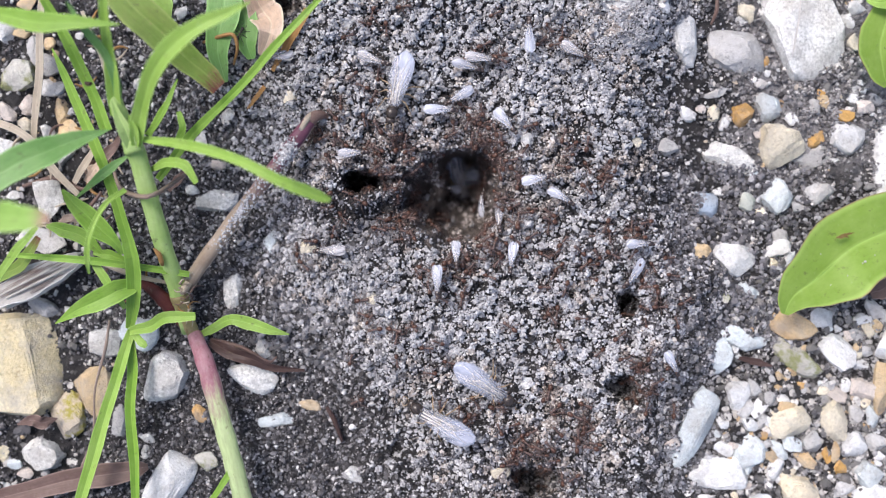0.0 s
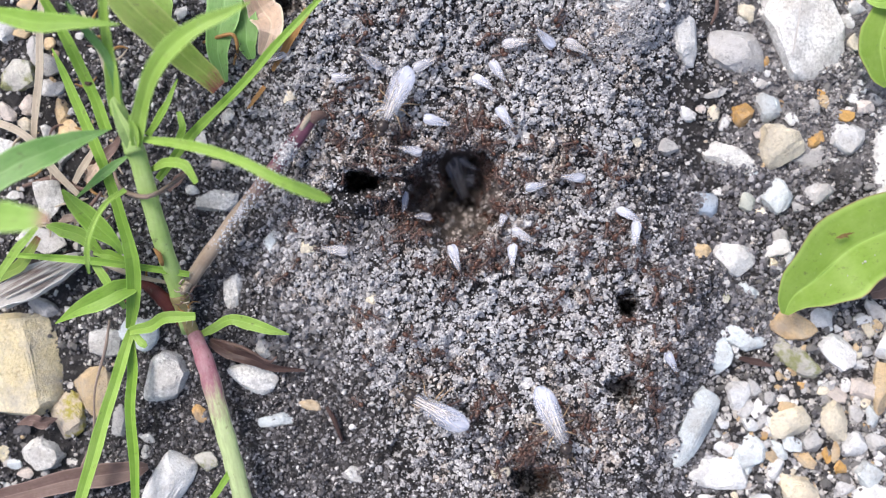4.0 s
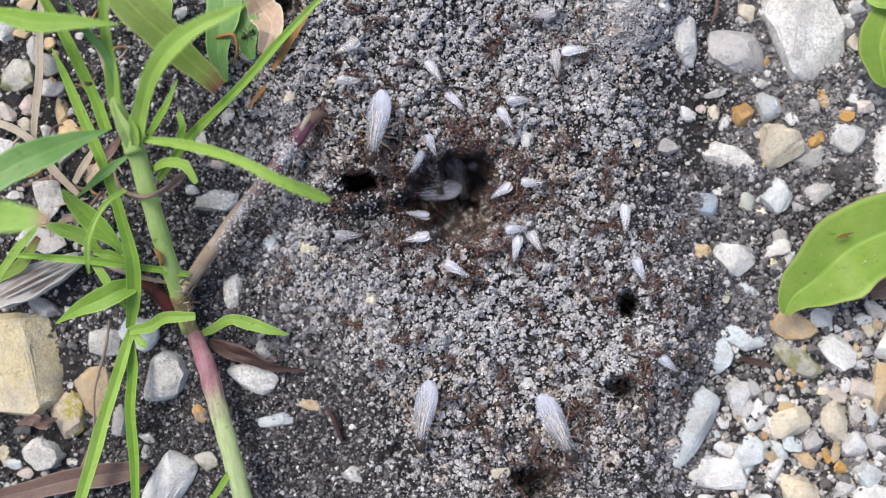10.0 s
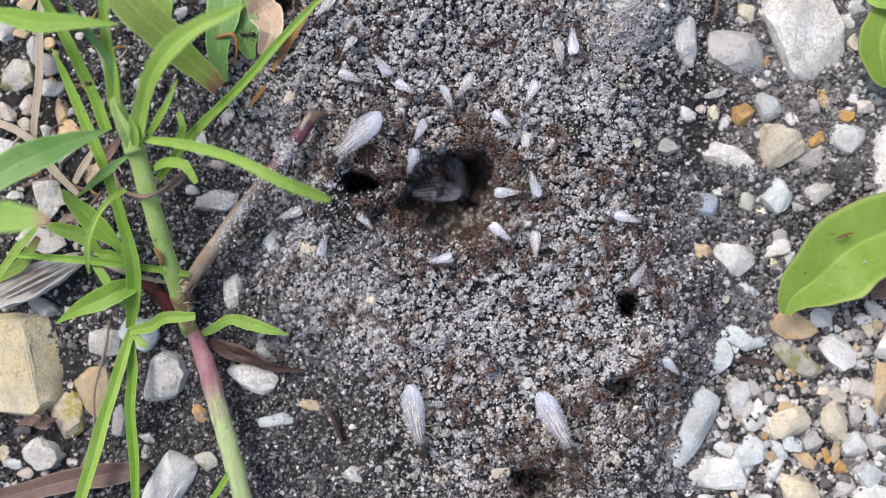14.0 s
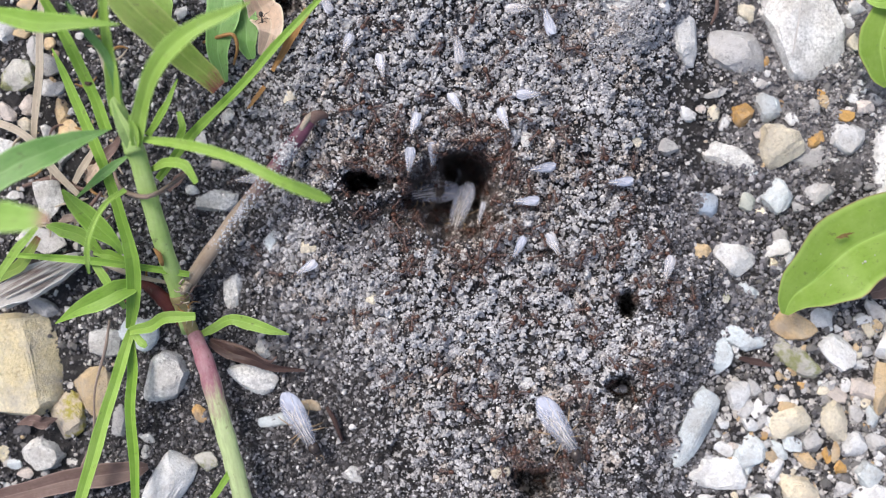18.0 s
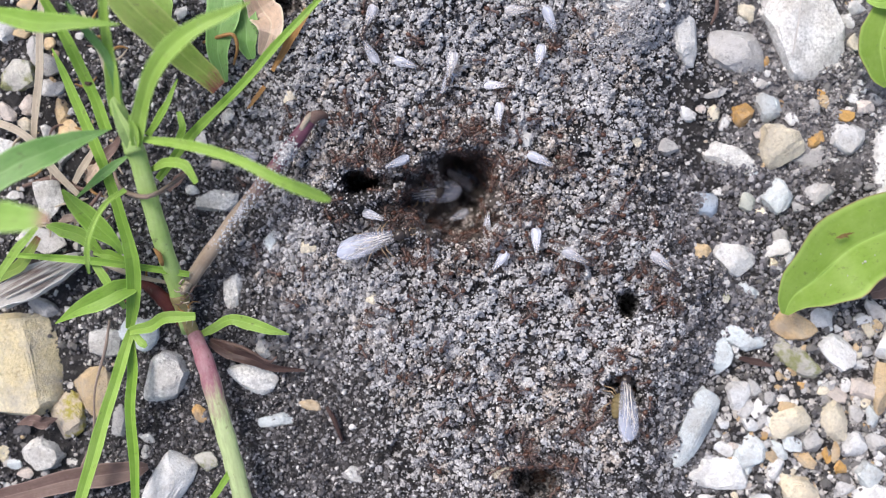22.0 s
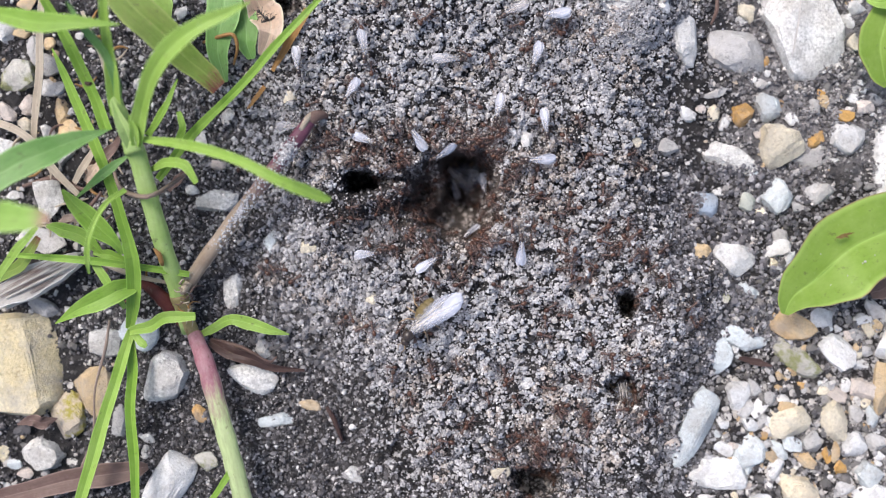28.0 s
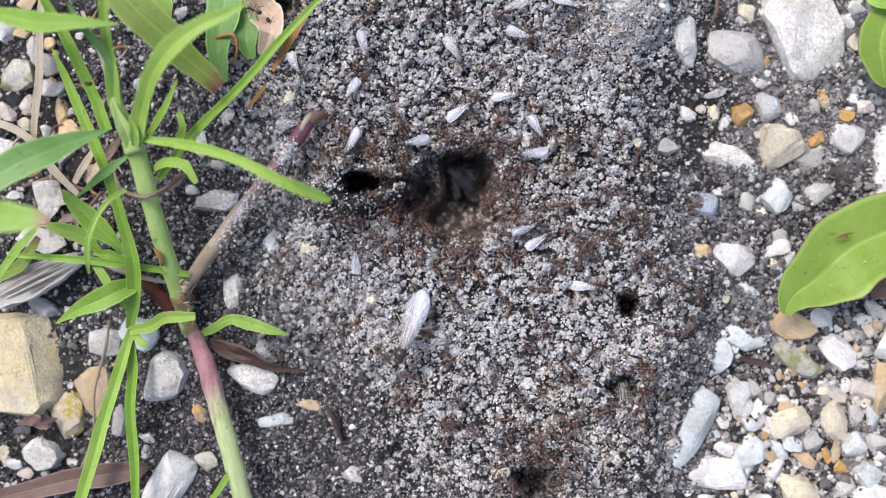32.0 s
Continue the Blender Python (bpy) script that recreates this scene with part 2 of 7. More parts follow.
def blade_material(name, base, pale, tip=None, tip_from=0.85, stripes=26.0, spots=None, streaky=0.85, rim=None):
    """Grass: pale midrib and fine ribs along the blade, light shining through."""
    mat, nt, bsdf, nodes, links = shader(name)
    uv, tex = nodes.new("ShaderNodeUVMap"), nodes.new("ShaderNodeTexCoord")
    sep = nodes.new("ShaderNodeSeparateXYZ")
    links.new(uv.outputs[0], sep.inputs[0])
    ribs = nodes.new("ShaderNodeMath")
    ribs.operation = "SINE"
    mul = nodes.new("ShaderNodeMath")
    mul.operation = "MULTIPLY"
    mul.inputs[1].default_value = stripes
    links.new(sep.outputs[1], mul.inputs[0])
    links.new(mul.outputs[0], ribs.inputs[0])
    n = noise_node(nodes, links, tex.outputs["Object"], 230, 5, 0.7)
    c = blend(nodes, links, "MIX", gain(nodes, links, n.outputs[0], -0.3, 1.15), base, pale)
    wide = nodes.new("ShaderNodeMapping")
    wide.inputs["Scale"].default_value = (8, 13, 1)
    links.new(uv.outputs[0], wide.inputs["Vector"])
    streak = noise_node(nodes, links, wide.outputs[0], 1.0, 5, 0.7)
    if tip:
        tr = ramp(nodes, [(tip_from - 0.12, (0, 0, 0)), (min(1.0, tip_from + 0.12), (1, 1, 1))])
        sway = nodes.new("ShaderNodeMath")
        sway.operation = "MULTIPLY_ADD"
        links.new(gain(nodes, links, streak.outputs[0], -0.5, 0.5), sway.inputs[0])
        sway.inputs[1].default_value = 0.65
        links.new(sep.outputs[0], sway.inputs[2])
        links.new(sway.outputs[0], tr.inputs[0])
        c = blend(nodes, links, "MIX", tr.outputs[0], c, tip)
    c = blend(nodes, links, "MULTIPLY", streaky, c, gain(nodes, links, streak.outputs[0], 0.55, 1.45))
    worn = ramp(nodes, [(0.6, (0, 0, 0)), (0.74, (0.22, 0.22, 0.22))])
    links.new(noise_node(nodes, links, tex.outputs["Object"], 1300, 4, 0.75).outputs[0], worn.inputs[0])
    c = blend(nodes, links, "MIX", worn.outputs[0], c, tuple(min(1, x * 0.7 + 0.28) for x in pale))
    fleck = ramp(nodes, [(0.6, (0, 0, 0)), (0.68, (0.6, 0.6, 0.6))])
    links.new(noise_node(nodes, links, tex.outputs["Object"], 700, 5, 0.8).outputs[0], fleck.inputs[0])
    c = blend(nodes, links, "MIX", fleck.outputs[0], c, (0.13, 0.11, 0.06))
    rib = ramp(nodes, [(0.0, (1, 1, 1)), (0.08, (0, 0, 0)), (0.46, (0, 0, 0)), (0.5, (0.6, 0.6, 0.6)), (0.54, (0, 0, 0)), (0.92, (0, 0, 0)), (1.0, (1, 1, 1))])
    links.new(sep.outputs[1], rib.inputs[0])
    k = nodes.new("ShaderNodeMath")
    k.operation = "MULTIPLY"
    k.inputs[1].default_value = 0.6
    links.new(rib.outputs[0], k.inputs[0])
    c = blend(nodes, links, "MIX", k.outputs[0], c, tuple(min(1, x * 1.5 + 0.04) for x in pale))
    if rim:
        er = ramp(nodes, [(0.0, (1, 1, 1)), (0.025, (0, 0, 0)), (0.975, (0, 0, 0)), (1.0, (1, 1, 1))])
        links.new(sep.outputs[1], er.inputs[0])
        c = blend(nodes, links, "MIX", er.outputs[0], c, rim)
    if spots:
        sn = noise_node(nodes, links, tex.outputs["Object"], 240, 4, 0.7)
        sr = ramp(nodes, [(0.6, (0, 0, 0)), (0.7, (1, 1, 1))])
        links.new(sn.outputs[0], sr.inputs[0])
        c = blend(nodes, links, "MIX", sr.outputs[0], c, spots)
    links.new(c, bsdf.inputs["Base Color"])
    bsdf.inputs["Roughness"].default_value = 0.42
    bsdf.inputs["Specular IOR Level"].default_value = 0.3
    bump(nodes, links, bsdf, streak.outputs[0], 0.5, 0.1)
    thin, mix = nodes.new("ShaderNodeBsdfTranslucent"), nodes.new("ShaderNodeMixShader")
    links.new(c, thin.inputs[0])
    mix.inputs[0].default_value = 0.3
    links.new(bsdf.outputs[0], mix.inputs[1])
    links.new(thin.outputs[0], mix.inputs[2])
    links.new(mix.outputs[0], nodes["Material Output"].inputs[0])
    return mat


def plain_material(name, c1, c2, scale=400.0, rough=0.5, bump_mm=0.02, gloss=0.5):
    mat, nt, bsdf, nodes, links = shader(name)
    tex = nodes.new("ShaderNodeTexCoord")
    n = noise_node(nodes, links, tex.outputs["Object"], scale, 5)
    links.new(blend(nodes, links, "MIX", gain(nodes, links, n.outputs[0], -0.3, 1.3), c1, c2), bsdf.inputs["Base Color"])
    bsdf.inputs["Roughness"].default_value = rough
    bsdf.inputs["Specular IOR Level"].default_value = gloss
    bump(nodes, links, bsdf, n.outputs[0], 0.6, bump_mm)
    return mat


def wing_material(name, dull, pale, thin, dense, tan=0.75, length=4.4):
    """Thin clear wing skin, denser along its ribs; the sky's white glare is put into its colour and opacity."""
    mat, nt, bsdf, nodes, links = shader(name)
    tex, stretch = nodes.new("ShaderNodeTexCoord"), nodes.new("ShaderNodeMapping")
    stretch.inputs["Scale"].default_value = (0.35, 1.6, 1)
    links.new(tex.outputs["Object"], stretch.inputs["Vector"])
    n = noise_node(nodes, links, stretch.outputs[0], 620, 2)
    info = nodes.new("ShaderNodeObjectInfo")
    # random mix: whitish as if reflecting the sky, tan as if not
    tone = blend(nodes, links, "MIX", gain(nodes, links, info.outputs["Random"], tan, -0.5), blend(nodes, links, "MIX", n.outputs[0], dull, pale), (0.56, 0.5, 0.44))
    links.new(tone, bsdf.inputs["Base Color"])
    k = nodes.new("ShaderNodeMapRange")
    k.inputs["From Min"].default_value, k.inputs["From Max"].default_value = 0.3, 0.7
    k.inputs["To Min"].default_value, k.inputs["To Max"].default_value = thin, dense
    links.new(n.outputs[0], k.inputs["Value"])
    each, clear = nodes.new("ShaderNodeMapRange"), nodes.new("ShaderNodeMath")
    each.inputs["To Min"].default_value, each.inputs["To Max"].default_value = 0.55, 1.05
    links.new(info.outputs["Random"], each.inputs["Value"])
    clear.operation = "MULTIPLY"
    links.new(k.outputs[0], clear.inputs[0])
    links.new(each.outputs[0], clear.inputs[1])
    sep, along, root_thin = nodes.new("ShaderNodeSeparateXYZ"), nodes.new("ShaderNodeMapRange"), nodes.new("ShaderNodeMath")
    links.new(tex.outputs["Object"], sep.inputs[0])
    along.inputs["From Min"].default_value, along.inputs["From Max"].default_value = -0.75 * length * MM, -0.15 * length * MM
    along.inputs["To Min"].default_value, along.inputs["To Max"].default_value = 1.3, 0.36
    links.new(sep.outputs[0], along.inputs["Value"])
    root_thin.operation = "MULTIPLY"
    links.new(clear.outputs[0], root_thin.inputs[0])
    links.new(along.outputs[0], root_thin.inputs[1])
    links.new(root_thin.outputs[0], bsdf.inputs["Alpha"])
    bsdf.inputs["Roughness"].default_value = 0.34
    bsdf.inputs["Specular IOR Level"].default_value = 0.55
    bump(nodes, links, bsdf, n.outputs[0], 0.4, 0.12)
    return mat


M_GROUND = ground_material()
M_MOUND = grain_material("mound_grain", [(0.0, (0.27, 0.265, 0.274)), (0.3, (0.435, 0.429, 0.441)), (0.65, (0.535, 0.528, 0.542)), (0.94, (0.61, 0.603, 0.617)), (1.0, (0.74, 0.74, 0.75))])
# dark soil, and the shade of the east slope put into grain colour
M_DARK_SHADED = grain_material("dark_shaded_grain", [(0.0, (0.05, 0.048, 0.054)), (0.4, (0.13, 0.126, 0.138)), (0.8, (0.25, 0.244, 0.262)), (1.0, (0.55, 0.54, 0.55))])
M_BROWN = grain_material("brown_grain", [(0.0, (0.13, 0.105, 0.09)), (0.3, (0.34, 0.3, 0.275)), (0.65, (0.5, 0.45, 0.415)), (0.93, (0.65, 0.6, 0.56)), (1.0, (0.8, 0.76, 0.72))])
# near-black tones stand in for the shade between the clumps
M_GAP_SHADE = grain_material("gap_shade_grain", [(0.0, (0.012, 0.011, 0.012)), (0.5, (0.03, 0.028, 0.03)), (0.9, (0.07, 0.067, 0.07)), (1.0, (0.22, 0.21, 0.22))])
M_CRUMB = grain_material("soil_crumb", [(0.0, (0.025, 0.023, 0.025)), (0.4, (0.085, 0.08, 0.084)), (0.75, (0.21, 0.2, 0.205)), (0.92, (0.42, 0.41, 0.41)), (1.0, (0.8, 0.78, 0.76))])
# brown damp soil, toned down further for shadow and ants round the openings
M_DAMP_SHADE = grain_material("damp_shade_grain", [(0.0, (0.1, 0.082, 0.073)), (0.4, (0.3, 0.258, 0.236)), (0.75, (0.5, 0.454, 0.43)), (0.95, (0.58, 0.546, 0.533)), (1.0, (0.7, 0.68, 0.66))])
M_DUST = grain_material("dusty_grit", [(0.0, (0.07, 0.065, 0.066)), (0.4, (0.21, 0.2, 0.204)), (0.8, (0.3, 0.29, 0.29)), (0.95, (0.5, 0.48, 0.47)), (1.0, (0.75, 0.73, 0.7))])
M_CLOD = grain_material("grey_clod", [(0.0, (0.08, 0.077, 0.08)), (0.4, (0.2, 0.195, 0.203)), (0.8, (0.34, 0.333, 0.343)), (1.0, (0.55, 0.54, 0.55))])
M_CRUMBS = stone_material("loose_crumb", (0.6, 0.58, 0.57), (0.3, 0.29, 0.29), (0.4, 0.33, 0.27), 0.5)
M_GRIT = grain_material("grit", [(0.0, (0.09, 0.085, 0.08)), (0.4, (0.24, 0.232, 0.225)), (0.6, (0.5, 0.48, 0.46)), (0.75, (0.52, 0.49, 0.45)), (0.8, (0.5, 0.36, 0.2)), (0.85, (0.55, 0.53, 0.49)), (1.0, (0.72, 0.7, 0.68))], speck=900)
STONE = {
    "white": stone_material("white_limestone", (0.79, 0.79, 0.78), (0.55, 0.55, 0.55), (0.58, 0.53, 0.42), 0.3),
    "bluish": stone_material("bluish_limestone", (0.7, 0.755, 0.77), (0.46, 0.51, 0.53), (0.5, 0.52, 0.5), 0.3),
    "grey": stone_material("grey_limestone", (0.55, 0.54, 0.53), (0.27, 0.27, 0.27), (0.34, 0.3, 0.25), 0.4),
    "cream": stone_material("cream_limestone", (0.8, 0.72, 0.56), (0.52, 0.45, 0.32), (0.7, 0.52, 0.27), 0.45),
    "tan": stone_material("tan_stone", (0.66, 0.5, 0.3), (0.4, 0.28, 0.15), (0.5, 0.28, 0.09), 0.5),
    "orange": stone_material("orange_stone", (0.55, 0.32, 0.1), (0.33, 0.17, 0.05), (0.6, 0.42, 0.22), 0.4),
    "yellow": stone_material("yellow_sandstone", (0.64, 0.55, 0.34), (0.42, 0.33, 0.17), (0.74, 0.69, 0.56), 0.8, None, 0.5),
    "mossy": stone_material("mossy_limestone", (0.6, 0.58, 0.52), (0.32, 0.31, 0.28), (0.4, 0.36, 0.26), 0.5, (0.26, 0.27, 0.12)),
    "lichen": stone_material("lichen_stone", (0.58, 0.49, 0.36), (0.36, 0.29, 0.2), (0.62, 0.58, 0.5), 0.5, (0.4, 0.35, 0.07)),
    "dusty": stone_material("dirty_limestone", (0.74, 0.735, 0.71), (0.4, 0.395, 0.38), (0.36, 0.32, 0.26), 0.5, None, 0.8),
    "blue": stone_material("blue_grey_stone", (0.42, 0.5, 0.6), (0.27, 0.32, 0.4), (0.58, 0.63, 0.68), 0.5, None, 0.2),
    "greenish": stone_material("grey_green_stone", (0.5, 0.52, 0.46), (0.32, 0.34, 0.29), (0.4, 0.41, 0.33), 0.4, None, 0.2),
    "dark": stone_material("dark_pebble", (0.1, 0.095, 0.1), (0.05, 0.05, 0.05), (0.16, 0.13, 0.11), 0.4),
    "pinkish": stone_material("pinkish_limestone", (0.71, 0.63, 0.57), (0.45, 0.39, 0.35), (0.6, 0.45, 0.33), 0.4),
}
GREEN = blade_material("grass_green", (0.205, 0.4, 0.04), (0.35, 0.54, 0.11), spots=None)
BRIGHT = blade_material("young_green", (0.275, 0.47, 0.06), (0.42, 0.6, 0.165))
DEEP = blade_material("deep_green", (0.155, 0.35, 0.08), (0.28, 0.47, 0.17))
CULM = blade_material("culm_green", (0.34, 0.53, 0.13), (0.55, 0.69, 0.31), stripes=60, streaky=0.6)
REDLEAF = blade_material("reddened_green", (0.17, 0.31, 0.045), (0.3, 0.36, 0.1), tip=(0.18, 0.045, 0.05), tip_from=0.93, spots=(0.4, 0.24, 0.15))
PINKTIP = blade_material("pink_tipped_green", (0.27, 0.48, 0.08), (0.42, 0.62, 0.18), tip=(0.55, 0.33, 0.27), tip_from=0.82)
JOINT = blade_material("rooting_joint", (0.24, 0.2, 0.085), (0.44, 0.38, 0.2), stripes=60, spots=(0.2, 0.12, 0.07))
PURPLE = blade_material("purple_to_green_stem", (0.33, 0.085, 0.125), (0.66, 0.47, 0.5), tip=(0.53, 0.64, 0.33), tip_from=0.44, stripes=60, streaky=1.0)
RUNNER = blade_material("brown_runner", (0.33, 0.25, 0.18), (0.5, 0.43, 0.35), tip=(0.2, 0.08, 0.12), tip_from=0.66, stripes=60, spots=(0.62, 0.58, 0.55), streaky=0.9)
DARKRED = blade_material("dark_red_sheath", (0.085, 0.02, 0.02), (0.18, 0.06, 0.05), stripes=60)
STRAW = blade_material("dry_straw", (0.47, 0.39, 0.29), (0.68, 0.6, 0.49), stripes=50)
RUSSET = blade_material("russet_straw", (0.38, 0.2, 0.07), (0.52, 0.32, 0.13), stripes=50)
BROWN = blade_material("brown_dead_leaf", (0.15, 0.09, 0.075), (0.32, 0.225, 0.19), stripes=50, streaky=1.0)
STALK = blade_material("grey_brown_stalk", (0.26, 0.19, 0.15), (0.48, 0.39, 0.33), stripes=50, streaky=1.0)
TWIG = blade_material("dark_twig", (0.06, 0.035, 0.03), (0.14, 0.09, 0.08), stripes=50)
PALELEAF = blade_material("pale_dead_leaf", (0.62, 0.45, 0.32), (0.76, 0.62, 0.5), stripes=40)
BROAD = blade_material("broad_leaf_green", (0.235, 0.4, 0.045), (0.38, 0.53, 0.13), stripes=20, streaky=0.3, rim=(0.36, 0.27, 0.13))
BLEMISH = blade_material("leaf_blemish", (0.16, 0.1, 0.025), (0.34, 0.24, 0.09), stripes=30)
CHIP = blade_material("weathered_wood", (0.5, 0.47, 0.43), (0.78, 0.75, 0.71), stripes=70, streaky=1.0)
M_WING = wing_material("male_wing", (0.58, 0.6, 0.69), (0.8, 0.83, 0.93), 0.26, 0.68, 0.7)
M_QWING = wing_material("queen_wing", (0.5, 0.53, 0.66), (0.76, 0.81, 0.94), 0.25, 0.57, 0.3, 10.0)
# pale tones hold the light that the veins reflect
M_VEIN = plain_material("wing_vein", (0.7, 0.62, 0.54), (0.9, 0.85, 0.8), 900)
M_QUEEN = plain_material("queen_shell", (0.03, 0.024, 0.022), (0.06, 0.045, 0.038), 900, 0.24, gloss=0.5)
M_BELLY = plain_material("queen_belly", (0.1, 0.075, 0.03), (0.24, 0.19, 0.09), 700, 0.6, gloss=0.3)
M_QLEG = plain_material("queen_leg", (0.24, 0.16, 0.09), (0.42, 0.31, 0.19), 900, 0.35)
M_MALE = plain_material("male_shell", (0.03, 0.02, 0.018), (0.08, 0.05, 0.04), 900, 0.25, gloss=0.9)
M_WORK = plain_material("worker_shell", (0.075, 0.045, 0.038), (0.165, 0.108, 0.093), 900, 0.32)
M_WORKG = plain_material("worker_belly", (0.05, 0.022, 0.015), (0.13, 0.06, 0.038), 900, 0.3)
M_BLACK = plain_material("black_ant_shell", (0.012, 0.01, 0.01), (0.04, 0.03, 0.025), 900, 0.28)

# ---- the ground: one sheet, fine round the nest, coarse to the horizon ----
def axis(lo, hi, step):
    core = np.arange(lo, hi, step)
    out, d, k = [], step, 0
    while k < 400000:
        d *= 1.32
        k += d
        out.append(k)
    out = np.array(out)
    return np.concatenate([(lo - out)[::-1], core, core[-1] + out])


def build_ground():
    ga, gb = axis(-150, 1720, 5.5), axis(-150, 1040, 5.5)
    a, b = np.meshgrid(ga, gb)
    h = ground_height(a, b)
    k = 1 - h / EYE
    v = np.stack([(a - 784) / 10 * k, (441 - b) / 10 * k, h], -1).reshape(-1, 3)
    na, nb = len(ga), len(gb)
    i = (np.arange(nb - 1)[:, None] * na + np.arange(na - 1)[None]).ravel()
    f = np.stack([i + na, i + na + 1, i + 1, i], -1)
    ob = new("ground", joined("ground", v, f, M_GROUND))
    return tagged(ob, "dark damp soil with a raised crumbly ant nest", "soil", kind="structure")


GROUND = build_ground()


# ---- loose grains ----
def ball(level):
    bm = bmesh.new()
    bmesh.ops.create_icosphere(bm, subdivisions=level, radius=1)
    v = np.array([x.co[:] for x in bm.verts])
    f = [[q.index for q in p.verts] for p in bm.faces]
    bm.free()
    return v, f


def ico():
    bm = bmesh.new()
    bmesh.ops.create_icosphere(bm, subdivisions=1, radius=1)
    v = np.array([x.co[:] for x in bm.verts])
    f = np.array([[q.index for q in p.verts] for p in bm.faces])
    bm.free()
    return v, f


ICO_V, ICO_F = ico()


def turns(rng, n):
    q = rng.normal(size=(n, 4))
    q /= np.linalg.norm(q, axis=1)[:, None]
    w, x, y, z = q.T
    return np.stack([np.stack([1 - 2 * (y * y + z * z), 2 * (x * y - z * w), 2 * (x * z + y * w)], -1),
                     np.stack([2 * (x * y + z * w), 1 - 2 * (x * x + z * z), 2 * (y * z - x * w)], -1),
                     np.stack([2 * (x * z - y * w), 2 * (y * z + x * w), 1 - 2 * (x * x + y * y)], -1)], 1)


def cube():
    v = np.array([(x, y, z) for x in (-1, 1) for y in (-1, 1) for z in (-1, 1)], float) * 0.72
    q = [(0, 1, 3, 2), (4, 6, 7, 5), (0, 4, 5, 1), (2, 3, 7, 6), (0, 2, 6, 4), (1, 5, 7, 3)]
    return v, np.array([t for a, b, c, d in q for t in ((a, b, c), (a, c, d))])


CUBE = cube()
OCTA = (np.array([(1, 0, 0), (-1, 0, 0), (0, 1, 0), (0, -1, 0), (0, 0, 1), (0, 0, -1)], float) * 1.1,
        np.array([(0, 2, 4), (2, 1, 4), (1, 3, 4), (3, 0, 4), (2, 0, 5), (1, 2, 5), (3, 1, 5), (0, 3, 5)]))


def scatter(name, a, b, r, lift, material, seed, label, category, flat=0.85, form=(ICO_V, ICO_F), smooth=False, jag=(0.5, 1.35)):
    """Grains of radius r (mm) at plan points, joined."""
    rng = np.random.default_rng(seed)
    n, (fv, ff) = len(a), form
    shapes = fv[None] * rng.uniform(*jag, (40, len(fv), 1)) * rng.uniform(0.7, 1.25, (40, 1, 3))
    pts = np.einsum("nij,nvj->nvi", turns(rng, n), shapes[rng.integers(0, 40, n)]) * r[:, None, None]
    pts[:, :, 2] *= flat
    h = ground_height(a, b) + lift
    k = 1 - h / EYE
    pts += np.stack([(a - 784) / 10 * k, (441 - b) / 10 * k, h], -1)[:, None]
    f = (ff[None] + (np.arange(n) * len(fv))[:, None, None]).reshape(-1, 3)
    ob = new(name, joined(name, pts.reshape(-1, 3), f, material, smooth))
    return tagged(ob, label, category, kind="stuff")


